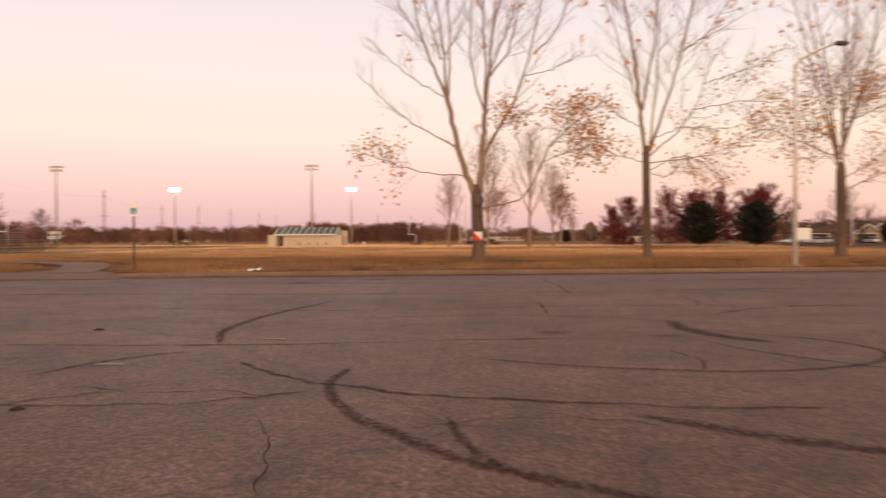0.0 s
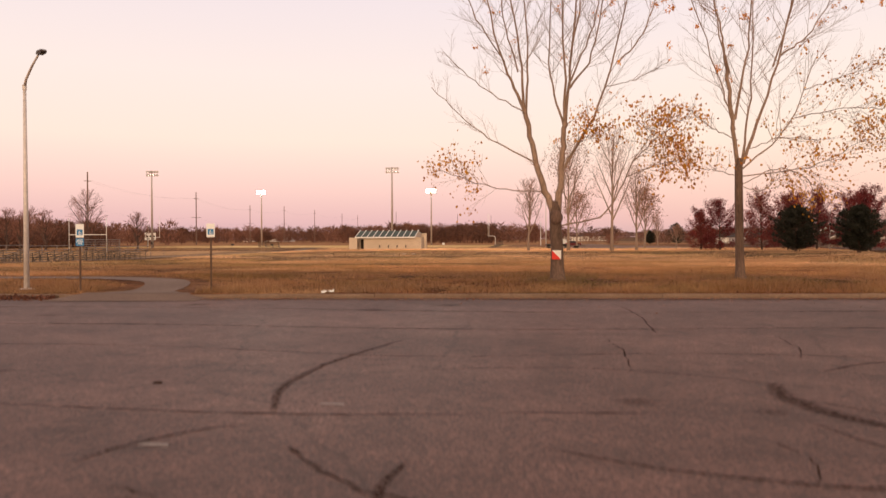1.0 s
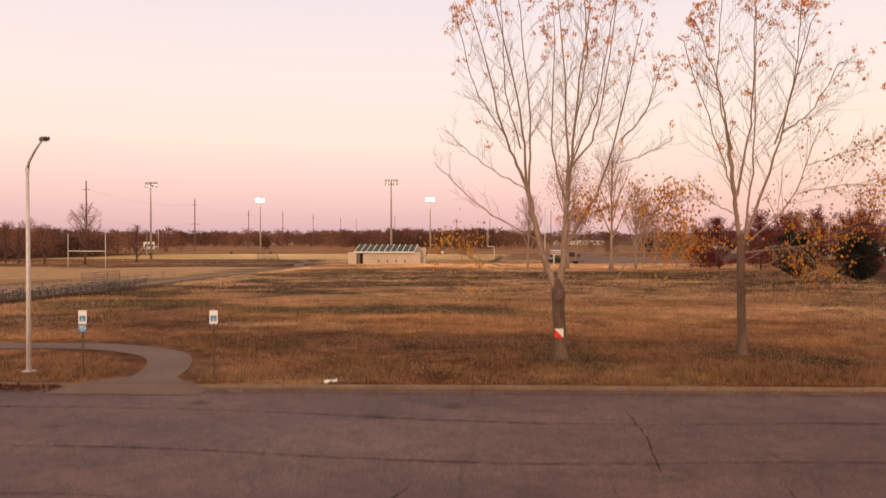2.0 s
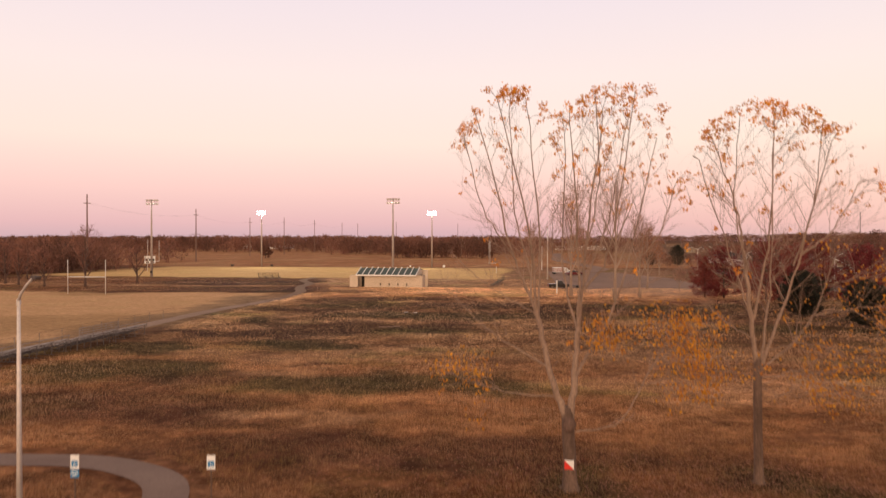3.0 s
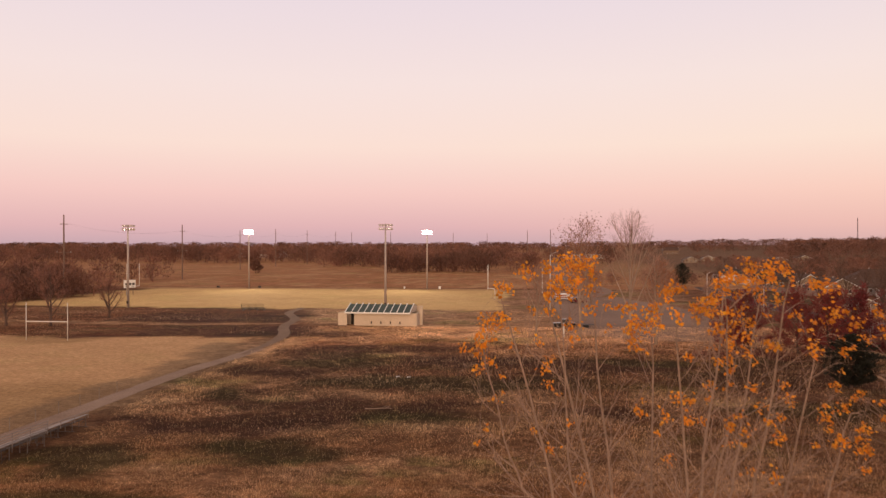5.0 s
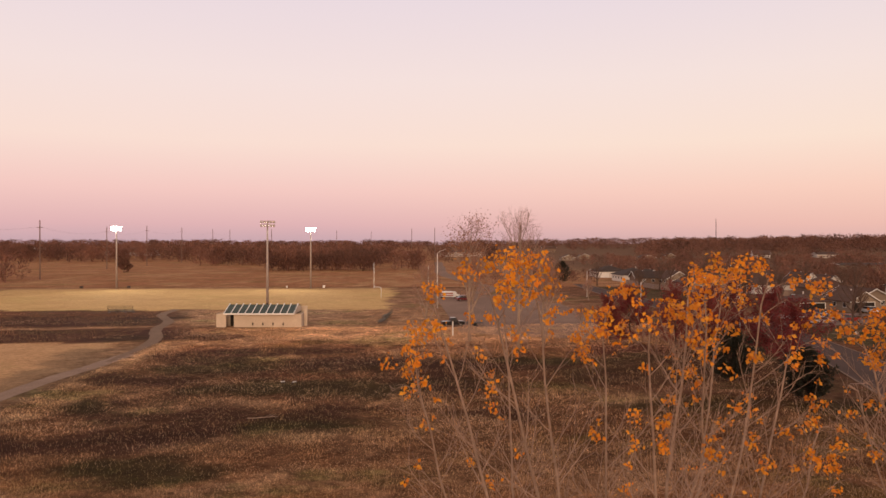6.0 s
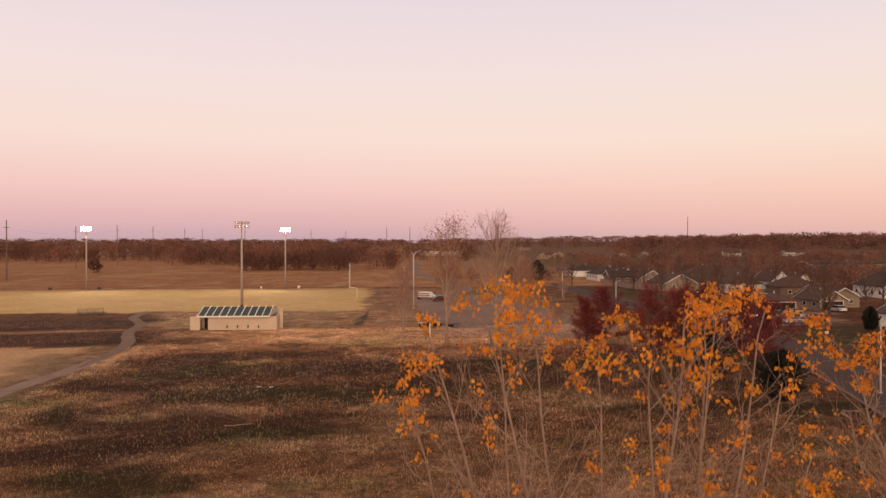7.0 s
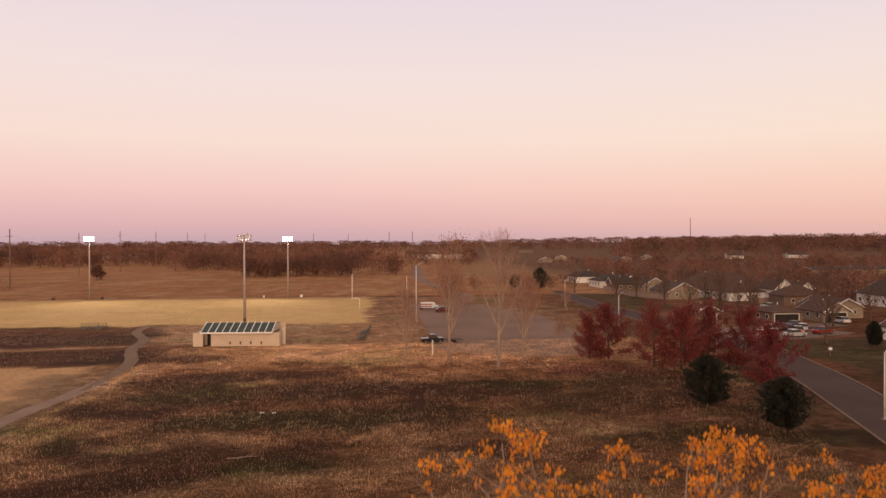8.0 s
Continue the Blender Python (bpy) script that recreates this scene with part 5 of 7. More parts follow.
pine(34.1, 93.8, 81, 5.7, 7.2)
pine(36.7, 83.2, 82, 5.2, 5.8)
pine(85, 136.5, 84, 4.4, 3.2)
pine(63, 300, 85, 8.4, 8.6)
pine(53, 302, 86, 5.4, 5.6)
# bare trees west of the practice field
for i, (x, y, h, w) in enumerate(((-98, 143, 9.0, 0.7), (-89, 143, 13.0, 0.8), (-112, 150, 10.0, 0.7), (-125, 141, 11, 0.7), (-139, 152, 11, 0.7), (-86, 158, 9.0, 0.7), (-120, 168, 11, 0.7), (-106, 146, 8.5, 0.7))):
    bare_tree(x, y, 90 + i, h, 0.22, "low-branched bare brown tree", M_BARKD, M_THICKET, spread=w, fork=0.12, group="bare trees west of the field", thin=0.016, sub=12)
bare_tree(-142, 395, 99, 8, 0.2, "round rust-brown shrub tree in the meadow", M_BARKD, M_THICKET, leaf=M_WOODS, leaf_share=0.5, per=5, size=0.45, spread=1.7, fork=0.04, thin=0.04)
# street and garden trees among the houses
for i, (x, y, h) in enumerate(((78.3, 140, 12), (75, 190, 10), (86, 196, 11), (99, 205, 11), (112, 250, 12), (84, 250, 10), (120, 180, 11), (72, 235, 8), (128, 215, 12), (105, 262, 12), (140, 190, 12), (70, 275, 9), (93, 192, 9), (90, 212, 10), (80, 217, 9), (112, 196, 11), (123, 232, 11), (92, 262, 10), (118, 160, 12), (131, 178, 12), (99, 222, 9), (110, 172, 9), (82, 172, 7), (79, 181, 8), (85, 184, 9), (97, 166, 6))):
    bare_tree(x, y, 120 + i, h, 0.26, "bare brown garden tree by the houses", M_BARKD, M_TWIG, spread=0.7, group="garden trees", thin=0.02, sub=4)


# ---- far woods ----
def woods():
    """Belts of bare woodland out to the skyline."""
    rn = np.random.RandomState(7)

    def template(seed, twigs):
        r = np.random.RandomState(seed)
        t = r.rand(twigs, 1) ** 0.7
        a = r.rand(twigs, 1) * 2 * math.pi
        rad = np.sin(np.clip(t * 0.9 + 0.08, 0, 1) * math.pi) ** 0.6 * (0.34 + 0.08 * r.randn(twigs, 1)) * np.sqrt(r.rand(twigs, 1))
        c = np.concatenate([np.cos(a) * rad, np.sin(a) * rad, 0.06 + 0.78 * t], 1)
        w = np.concatenate([np.cos(a) * 0.5, np.sin(a) * 0.5, np.full_like(a, 0.9)], 1) + r.randn(twigs, 3) * 0.35
        w /= np.linalg.norm(w, axis=1, keepdims=True)
        b = np.cross(w, r.randn(twigs, 3))
        b /= np.linalg.norm(b, axis=1, keepdims=True)
        l, h = r.uniform(0.08, 0.24, (twigs, 1)), r.uniform(0.006, 0.02, (twigs, 1))
        tw = np.stack([c + b * h, c - b * h, c + w * l], 1).reshape(-1, 3)
        tr = np.array([(0.018, 0, 0), (-0.018, 0.01, 0), (0, 0, 0.6), (0, 0.018, 0), (0, -0.018, 0), (0, 0, 0.6)])
        return np.concatenate([tr, tw], 0)

    temps = [template(s, 150) for s in range(8)]

    def belt(name, spots, label):
        verts = []
        for x, y, h, wide in spots:
            t = temps[rn.randint(8)]
            a = rn.rand() * 6.283
            ca, sa = math.cos(a), math.sin(a)
            s = np.stack([(t[:, 0] * ca - t[:, 1] * sa) * h * wide, (t[:, 0] * sa + t[:, 1] * ca) * h * wide, t[:, 2] * h], 1)
            verts.append(s + np.array([x, y, float(lawn_z(np.float64(x), np.float64(y))) - 0.2]))
        v = np.concatenate(verts, 0)
        ob = soup(name, v, np.arange(len(v)).reshape(-1, 3), M_WOODS)
        tagged(ob, label, "woods", kind="stuff")

    def scatter(n, x0, x1, y0, y1, h0, h1, wide=(0.9, 1.5)):
        return [(rn.uniform(x0, x1), rn.uniform(y0, y1), rn.uniform(h0, h1), rn.uniform(*wide)) for _ in range(n)]

    west = scatter(230, -330, -150, 150, 330, 8, 12) + scatter(160, -175, -128, 150, 235, 6, 10)
    belt("west_woods", [s for s in west if s[0] < -118 - 0.06 * (s[1] - 150)], "brown bare woods west of the fields")
    def bearing(s):
        return (s[0] + 2.3) / (s[1] - 17)

    def glade(spots):
        """Leaves the meadow open north of the far lot, with a thin stand beyond it."""
        return [s for s in spots if not (0.145 < bearing(s) < 0.335 and s[1] < 1250) and not (-0.005 < bearing(s) <= 0.145 and (s[1] < 590 or rn.rand() < 0.45))]

    belt("meadow_woods", scatter(420, -620, -120, 590, 780, 10, 17) + glade(scatter(360, -140, 130, 500, 700, 9, 16)) + scatter(70, -75, -15, 410, 450, 9, 14) + scatter(12, -12, 10, 430, 470, 10, 14),
         "brown bare woods beyond the meadow")
    belt("east_woods", scatter(330, 120, 420, 350, 560, 6, 10) + scatter(240, 140, 330, 245, 330, 5, 9) + glade(scatter(120, 60, 180, 560, 720, 8, 14)) + scatter(90, 140, 260, 120, 235, 6, 11) + scatter(30, 100, 150, 310, 345, 5, 8) + scatter(26, 30, 80, 290, 330, 3, 6) + scatter(200, 450, 1300, 800, 1300, 15, 23, (1.2, 2.4)) + glade(scatter(520, 160, 900, 640, 1250, 7, 12, (1.3, 2.6))),
         "brown bare woods behind the houses")
    belt("skyline_woods", glade(scatter(1000, -1500, 1500, 850, 1500, 12, 20, (1.2, 2.6))) + scatter(700, -2400, 2400, 1500, 2600, 14, 24, (2, 4.5)), "dark wooded skyline")


woods()


# ---- grass and fallen leaves near the kerb ----
def grass():
    rn = np.random.RandomState(21)
    n = 440000
    v = rn.rand(n) ** 1.25 * 125 + 0.2
    side = rn.uniform(-38, 34, n) * (1 + np.clip(v - 40, 0, 90) / 110)
    x = side
    y = v + kerb_y(x)
    dense = value_noise(x / 2.1 + 30, y / 2.1 + 20, 15)
    on_path = (np.abs(np.hypot(x + 18, (y - 24.2)) - 6.6) < 1.5) & (x < -9.5) | ((x < -15) & (np.abs(y - 30.9) < 1.4)) | ((np.abs(x + 11.8) < 1.7) & (y < 27.5))
    shade = turf(x, y)[..., 0]
    keep = (dense > 0.30) & ~on_path & ((x > -36.3) | (y > 76)) & (x > -38) & (rn.rand(n) < (0.12 + 0.4 * step(0.06, 0.22, shade)) + 0.9 * (1 - step(8, 34, v)))
    x, y, v, dense = x[keep], y[keep], v[keep], dense[keep]
    n = len(x)
    z = lawn_z(x, y)
    h = rn.uniform(0.07, 0.20, n) * (1 + 0.4 * step(15, 35, v) + 0.4 * step(45, 80, v)) * (0.55 + 1.2 * np.clip(dense - 0.35, 0, 1) * 2) * (0.8 + 0.5 * np.exp(-((v - 2.0) / 1.6) ** 2))
    verts = []
    for k in range(3):
        a = rn.uniform(0, 6.283, n)
        px, py = x + rn.normal(0, 1, n) * (0.05 + 0.4 * step(6, 20, v)), y + rn.normal(0, 1, n) * (0.05 + 0.4 * step(6, 20, v))
        w = rn.uniform(0.004, 0.009, n) * (1 + v / 150)
        lean = rn.normal(0, 0.35, (2, n)) * h
        verts.append(np.stack([np.stack([px - np.cos(a) * w, py - np.sin(a) * w, z - 0.01], 1), np.stack([px + np.cos(a) * w, py + np.sin(a) * w, z - 0.01], 1),
                               np.stack([px + lean[0], py + lean[1], z + h * rn.uniform(0.7, 1.2, n)], 1)], 1).reshape(-1, 3))
    vv = np.concatenate(verts, 0)
    blades = soup("grass", vv, np.arange(len(vv)).reshape(-1, 3), M_BLADE)
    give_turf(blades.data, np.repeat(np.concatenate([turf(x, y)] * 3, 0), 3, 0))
    # painted brightness of the blades, growing away from the kerb
    gains = np.repeat(np.concatenate([1 + 0.45 * step(6, 26, v) + 0.85 * step(30, 55, v)] * 3), 3).astype(np.float32)
    blades.data.attributes.new("grazing_gain", "FLOAT", "POINT").data.foreach_set("value", gains)
    tagged(blades, "dry tawny grass blades on the lawn", "grass", kind="stuff")
    # taller bleached stems beyond the lawn
    n = 26000
    x, y = rn.uniform(-128, 60, n), rn.uniform(128, 184, n)
    dense = value_noise(x / 9.0 + 3, y / 5.0 + 8, 18)
    ok = (dense > 0.36) & ~((x > 6) & (y > 130)) & ~((np.abs(x + 27) < 9.5) & (np.abs(y - 152) < 6)) & (np.abs(x + 45 + 0.17 * (y - 150)) > 2.5)
    x, y = x[ok], y[ok]
    n = len(x)
    z, vv = lawn_z(x, y), []
    for k in range(3):
        a, w, h = rn.uniform(0, 6.283, n), rn.uniform(0.012, 0.026, n), rn.uniform(0.10, 0.26, n)
        px, py = x + rn.normal(0, 0.5, n), y + rn.normal(0, 0.5, n)
        vv.append(np.stack([np.stack([px - np.cos(a) * w, py - np.sin(a) * w, z - 0.01], 1), np.stack([px + np.cos(a) * w, py + np.sin(a) * w, z - 0.01], 1),
                            np.stack([px + rn.normal(0, 0.06, n), py + rn.normal(0, 0.06, n), z + h], 1)], 1).reshape(-1, 3))
    vv = np.concatenate(vv, 0)
    stems = soup("tall_grass", vv, np.arange(len(vv)).reshape(-1, 3), M_BLADE)
    give_turf(stems.data, np.repeat(np.concatenate([turf(x, y)] * 3, 0), 3, 0))
    stems.data.attributes.new("grazing_gain", "FLOAT", "POINT").data.foreach_set("value", np.full(len(vv), 1.3, np.float32))
    tagged(stems, "bleached thin grass stems by the fields", "grass", kind="stuff")
    # dark red weed clump at the island's edge, made of loose leaf shapes
    m = 1500
    x = rn.uniform(-19.5, -14.3, m)
    y = kerb_y(x) - np.abs(rn.normal(0, 0.22, m)) - 0.03
    z = lot_z(x, y) + 0.012 + rn.rand(m) * 0.09 * np.exp(-((y - kerb_y(x)) / 0.2) ** 2)
    vv, ff = leaf_cloud(rn, np.stack([x, y, z + 0.03], 1), 1, 0.01, 0.09)
    tagged(soup("weed_clump", vv, ff, M_WEED), "brownish red dead weeds clumped against the kerb", "fallen leaves", kind="stuff")
    # leaves blown against the kerb and under the trees
    m = 2600
    x = np.concatenate([rn.uniform(-25, 25, m), rn.normal(3, 5, m), rn.normal(10, 5, m)])
    y = np.concatenate([kerb_y(x[:m]) - np.abs(rn.normal(0, 0.35, m)) - 0.03, rn.normal(30, 2.6, m), rn.normal(31.5, 2.6, m)])
    vk = y - kerb_y(x)
    ok = (vk < -0.02) | (vk > 0.2)
    x, y, vk = x[ok], y[ok], vk[ok]
    z = np.where(vk < 0, lot_z(x, y) + 0.012, lawn_z(x, y) + 0.03)
    a = rn.uniform(0, 6.283, len(x))
    s = rn.uniform(0.03, 0.065, len(x))
    q = [np.stack([x + np.cos(a + k * 1.571) * s * (1 if k % 2 else 0.7), y + np.sin(a + k * 1.571) * s * (1 if k % 2 else 0.7), z + (0.015 if k % 2 else 0.0)], 1) for k in range(4)]
    vv = np.stack(q, 1).reshape(-1, 3)
    i = np.arange(len(x))[:, None] * 4
    tagged(soup("fallen_leaves", vv, np.concatenate([i + [0, 1, 2], i + [0, 2, 3]], 0), M_LEAF_DRY), "brown leaves blown against the kerb", "fallen leaves", kind="stuff")


grass()


# ---- parking lot edge: lamps, signs ----
def ground_at(x, y):
    return float(lawn_z(np.float64(x), np.float64(y)))


def street_lamp(x, y, turn, height, label, group, arm=2.0, mat=None, r=0.095):
    """A tapered pole with an upswept arm along local +x and a flat head."""
    mat = mat or M_GALV
    top = thing("street_lamp", pose(x, y, ground_at(x, y), 0, 0, turn), label, "street lamp", group)
    hp = height - arm * 0.42 - 0.05
    part("base_plate", Geo().soft_box(-0.2, 0.2, -0.2, 0.2, -0.05, 0.04, 0.012), mat, top)
    part("pole", Geo().tube([(0, 0, 0), (0, 0, hp * 0.5), (0, 0, hp)], [r, r * 0.78, r * 0.55], 14), mat, top, smooth=True)
    part("collar", Geo().tube([(0, 0, hp - 0.12), (0, 0, hp + 0.06)], [r * 0.75, r * 0.75], 12), mat, top)
    part("arm", Geo().tube([(0, 0, hp), (arm * 0.10, 0, hp + arm * 0.12), (arm * 0.45, 0, hp + arm * 0.30), (arm * 0.8, 0, height - 0.02)], [0.05, 0.045, 0.04, 0.035], 8), mat, top, smooth=True)
    head = part("head", Geo().prism([(arm * 0.76, height - 0.05), (arm * 0.80, height + 0.05), (arm + 0.02, height + 0.04), (arm + 0.08, height - 0.03), (arm + 0.03, height - 0.07), (arm * 0.82, height - 0.07)], -0.09, 0.09), M_STEEL, top, "dark lamp head")
    part("lens", Geo().prism([(arm * 0.84, height - 0.07), (arm * 0.86, height - 0.09), (arm, height - 0.09), (arm + 0.02, height - 0.07)], -0.08, 0.08), M_GLASS, head)
    return top


street_lamp(-16.6, 25.65, -38, 8.05, "tall galvanised lot lamp with an upswept arm", "lot lamps")
lamp_two = street_lamp(13.4, 26.9, 8, 8.05, "tall galvanised lot lamp carrying a blank white board", "lot lamps")
board = part("notice_board", Geo().soft_box(-0.02, 0.52, -0.14, -0.11, 0.95, 1.36, 0.006), M_SIGNW, lamp_two, "blank white notice board")


def parking_sign(x, y, plates, height, label):
    """A thin post with reserved-parking plates: a white plate, its blue square with a pale wheelchair mark, bars for the small print."""
    top = thing("parking_sign", pose(x, y, ground_at(x, y), 0, 0, 6), label, "sign", "parking signs")
    g = Geo()
    g.box(-0.028, 0.028, -0.004, 0.0, -0.1, height)
    g.box(-0.028, -0.022, 0.0, 0.022, -0.1, height)
    g.box(0.022, 0.028, 0.0, 0.022, -0.1, height)
    part("post", g, M_POSTBROWN, top, "rusty channel post")
    z = height + 0.02
    for kind, h in plates:
        back = part("plate", Geo().soft_box(-0.14, 0.14, -0.012, -0.006, z - h, z, 0.0025), M_SIGNW if kind == "white" else M_SIGNB, top)
        if kind == "white":
            part("blue_square", Geo().box(-0.10, 0.10, -0.0155, -0.0125, z - h * 0.82, z - h * 0.40), M_SIGNB, back)
            k = -0.018
            g = Geo().tube([(0.012 + 0.045 * math.cos(a), k, z - h * 0.68 + 0.045 * math.sin(a)) for a in np.linspace(2.2, 6.6, 12)], [0.008] * 12, 4)
            g.box(-0.018, 0.0, k - 0.002, k + 0.002, z - h * 0.64, z - h * 0.5).box(-0.018, 0.04, k - 0.002, k + 0.002, z - h * 0.64, z - h * 0.61)
            part("wheelchair_mark", g, M_SIGNW, back)
        else:
            for i, w in enumerate((0.10, 0.12, 0.08)):
                part("print_bar", Geo().box(-w, w, -0.0155, -0.0125, z - h * (0.28 + 0.25 * i), z - h * (0.18 + 0.25 * i)), M_SIGNW, back)
        z -= h + 0.02
    for zz in (height - 0.06, height - 0.3):
        part("bolt", Geo().tube([(0, -0.02, zz), (0, -0.005, zz)], [0.011, 0.011], 6), M_GALV, top)


parking_sign(-9.6, 25.2, [("white", 0.457)], 2.28, "white and blue reserved parking sign on a rusty post")
parking_sign(-14.0, 24.75, [("white", 0.457), ("blue", 0.26)], 2.28, "reserved parking sign with a blue plate below")


def trail_marker():
    """A square marker on the tree, white over red across the diagonal."""
    top = thing("trail_marker", pose(2.12, 29.25, 1.32, 6, 0, 0), "white and red square marker nailed to a tree", "marker")
    s = 0.17
    part("white_half", Geo().prism([(-s, s), (s, s), (s, -s)], -0.006, 0.006), M_SIGNW, top, "white half")
    part("red_half", Geo().prism([(-s, s), (s, -s), (-s, -s)], -0.006, 0.006), M_RED, top, "red half")


trail_marker()


def paper(x, y):
    rng = random.Random(5)
    g = Geo()
    n = 5
    pts = [(0.42 * (i / (n - 1) - 0.5), 0.28 * (j / (n - 1) - 0.5), abs(rng.gauss(0.05, 0.035))) for j in range(n) for i in range(n)]
    low = [(a, b, c - 0.004) for a, b, c in pts]
    q = [(j * n + i, j * n + i + 1, (j + 1) * n + i + 1, (j + 1) * n + i) for j in range(n - 1) for i in range(n - 1)]
    g.add(pts, q)
    g.add(low, [tuple(reversed(f)) for f in q])
    ob = part("crumpled_paper", g, M_SIGNW)
    ob.matrix_world = pose(x, y, ground_at(x, y) + 0.01, 0, 0, 15)
    tagged(ob, "crumpled white paper lying in the grass", "litter")


paper(-5.5, 24.9)
paper(-13.4, 97.1)
paper(-14.7, 97.3)


def fallen_branch(x, y, turn):
    rng = random.Random(8)
    g = Geo()
    stem = [Vector((2.6 * (i / 7 - 0.5), rng.uniform(-0.08, 0.08), 0.05 + 0.04 * rng.random())) for i in range(8)]
    g.tube(stem, [0.05 - 0.005 * i for i in range(8)], 6)
    for k in (2, 4, 5):
        side = Vector((0.5, rng.choice((-0.5, 0.5)), 0.1))
        g.tube([stem[k], stem[k] + side * 0.6, stem[k] + side * 1.1], [0.025, 0.018, 0.008], 4)
    ob = part("fallen_branch", g, M_BARK2)
    ob.matrix_world = pose(x, y, ground_at(x, y), 0, 0, turn)
    tagged(ob, "pale bare branch lying on the lawn", "branch")


fallen_branch(-13.8, 80.8, 12)

# ---- sports fields ----


def bleacher(name_label, rows, length, m, group, rail=True, plank=None, rails=(0.15, 0.35, 0.55, 0.75)):
    """Open aluminium stand: planks for seats and feet on angle frames; it rises toward local -y."""
    top = thing("bleacher", m, name_label, "bleacher", group)
    rise, run = 0.21, 0.62
    plank = plank or M_ALU
    for i in range(rows):
        z, y = 0.43 + i * rise, 0.0 - i * run
        part("seat_plank", Geo().soft_box(-length / 2, length / 2, y - 0.15, y + 0.15, z - 0.05, z, 0.006), plank, top)
        if i:
            part("foot_plank", Geo().soft_box(-length / 2, length / 2, y + 0.18, y + 0.42, z - 0.43, z - 0.39, 0.006), M_STEEL, top)
    back = -(rows - 1) * run
    ztop = 0.43 + (rows - 1) * rise
    count = max(3, int(length / 1.8) + 1)
    for j in range(count):
        x = -length / 2 + 0.15 + (length - 0.3) * j / (count - 1)
        g = Geo()
        g.tube([(x, 0.2, 0.04), (x, back - 0.2, 0.04)], [0.028, 0.028], 4)
        g.tube([(x, 0.1, 0.36), (x, back - 0.1, ztop - 0.06)], [0.028, 0.028], 4)
        for i in range(rows):
            g.tube([(x, -i * run, 0.04), (x, -i * run, 0.39 + i * rise)], [0.034, 0.034], 4)
        g.tube([(x, 0.1, 0.06), (x, back, ztop * 0.8)], [0.02, 0.02], 4)
        part("frame", g, M_FRAME, top)
        if rail:
            part("rail_post", Geo().tube([(x, back - 0.24, ztop - 0.3), (x, back - 0.24, ztop + rails[-1])], [0.03, 0.03], 6), plank, top)
    if rail:
        for k in rails:
            part("rail", Geo().tube([(-length / 2, back - 0.24, ztop + k), (length / 2, back - 0.24, ztop + k)], [0.032, 0.032], 6), plank, top)
    for x in (-length * 0.3, length * 0.3):
        part("brace", Geo().tube([(x, back, 0.1), (x + 1.4, back, ztop - 0.1)], [0.018, 0.018], 4), M_STEEL, top)
    return top


GRP = "stands beside the practice field"
low_stand = bleacher("low weathered aluminium stand of four rows", 4, 5.6, pose(-39.2, 69.2, 0.0, 0, 0, 88), GRP, rails=(0.32,))
bleacher("taller weathered aluminium stand with a back rail", 5, 5.8, pose(-39.3, 63.0, 0.0, 0, 0, 88), GRP)
for y in (56.7, 50.8, 44.9, 39.0):
    copy_thing(low_stand, pose(-39.3, y, ground_at(-39, y), 0, 0, 88))
side_stand = bleacher("small dark stand facing the stadium field", 3, 5.4, pose(-62.2, 178.6, 0.0, 0, 0, 3), "small stands by the stadium", rail=True, plank=surface("dark_green_planks", (0.06, 0.05, 0.032), (0.09, 0.075, 0.05), 1, 9, 0.7))
copy_thing(side_stand, pose(-5.6, 157.0, 0.0, 0, 0, 84))
copy_thing(side_stand, pose(-5.0, 166.0, 0.0, 0, 0, 84))


def chain_fence(points, height, label):
    top = tagged(thing("fence", Matrix(), label, "fence"))
    for (xa, ya), (xb, yb) in zip(points[:-1], points[1:]):
        n = max(1, round(math.hypot(xb - xa, yb - ya) / 3.0))
        for i in range(n):
            p = Vector((xa, ya, 0)).lerp(Vector((xb, yb, 0)), i / n)
            q = Vector((xa, ya, 0)).lerp(Vector((xb, yb, 0)), (i + 1) / n)
            part("post", Geo().tube([p - UP * 0.05, p + UP * height], [0.022, 0.022], 6), M_ALU, top)
            part("rail", Geo().tube([p + UP * height, q + UP * height], [0.009, 0.009], 5), M_POSTBROWN, top)
            g = Geo()
            k = 14
            for j in range(-k // 2, k):
                for s in (1, -1):
                    a, b = (j / k, (j + k * 0.4) / k) if s > 0 else ((j + k * 0.4) / k, j / k)
                    a, b = min(1, max(0, a)), min(1, max(0, b))
                    if abs(a - b) > 0.02:
                        g.tube([p.lerp(q, a) + UP * 0.05, p.lerp(q, b) + UP * (height - 0.03)], [0.0018, 0.0018], 3, False)
            part("wire_mesh", g, M_POSTBROWN, top)


chain_fence([(-42.8, 34), (-42.5, 60), (-42.2, 88.4)], 1.2, "low chain-link fence beside the practice field")


def goal_posts(x, y, turn, gap=7.1, bar=3.05, high=6.1, neck=False, label="white football goal posts"):
    top = thing("goal_post", pose(x, y, ground_at(x, y), 0, 0, turn), label, "goal post", "goal posts")
    w = gap / 2
    if neck:
        part("gooseneck", Geo().tube([(0, -2.0, -0.1), (0, -2.0, bar - 0.5), (0, -1.8, bar - 0.12), (0, -1.3, bar), (0, 0, bar)], [0.085] * 5, 10), M_WHITE, top, smooth=True)
    part("crossbar", Geo().tube([(-w, 0, bar), (w, 0, bar)], [0.07, 0.07], 10), M_WHITE, top, smooth=True)
    for s in (-w, w):
        part("upright", Geo().tube([(s, 0, bar if neck else -0.1), (s, 0, high)], [0.052, 0.045], 10), M_WHITE, top, smooth=True)


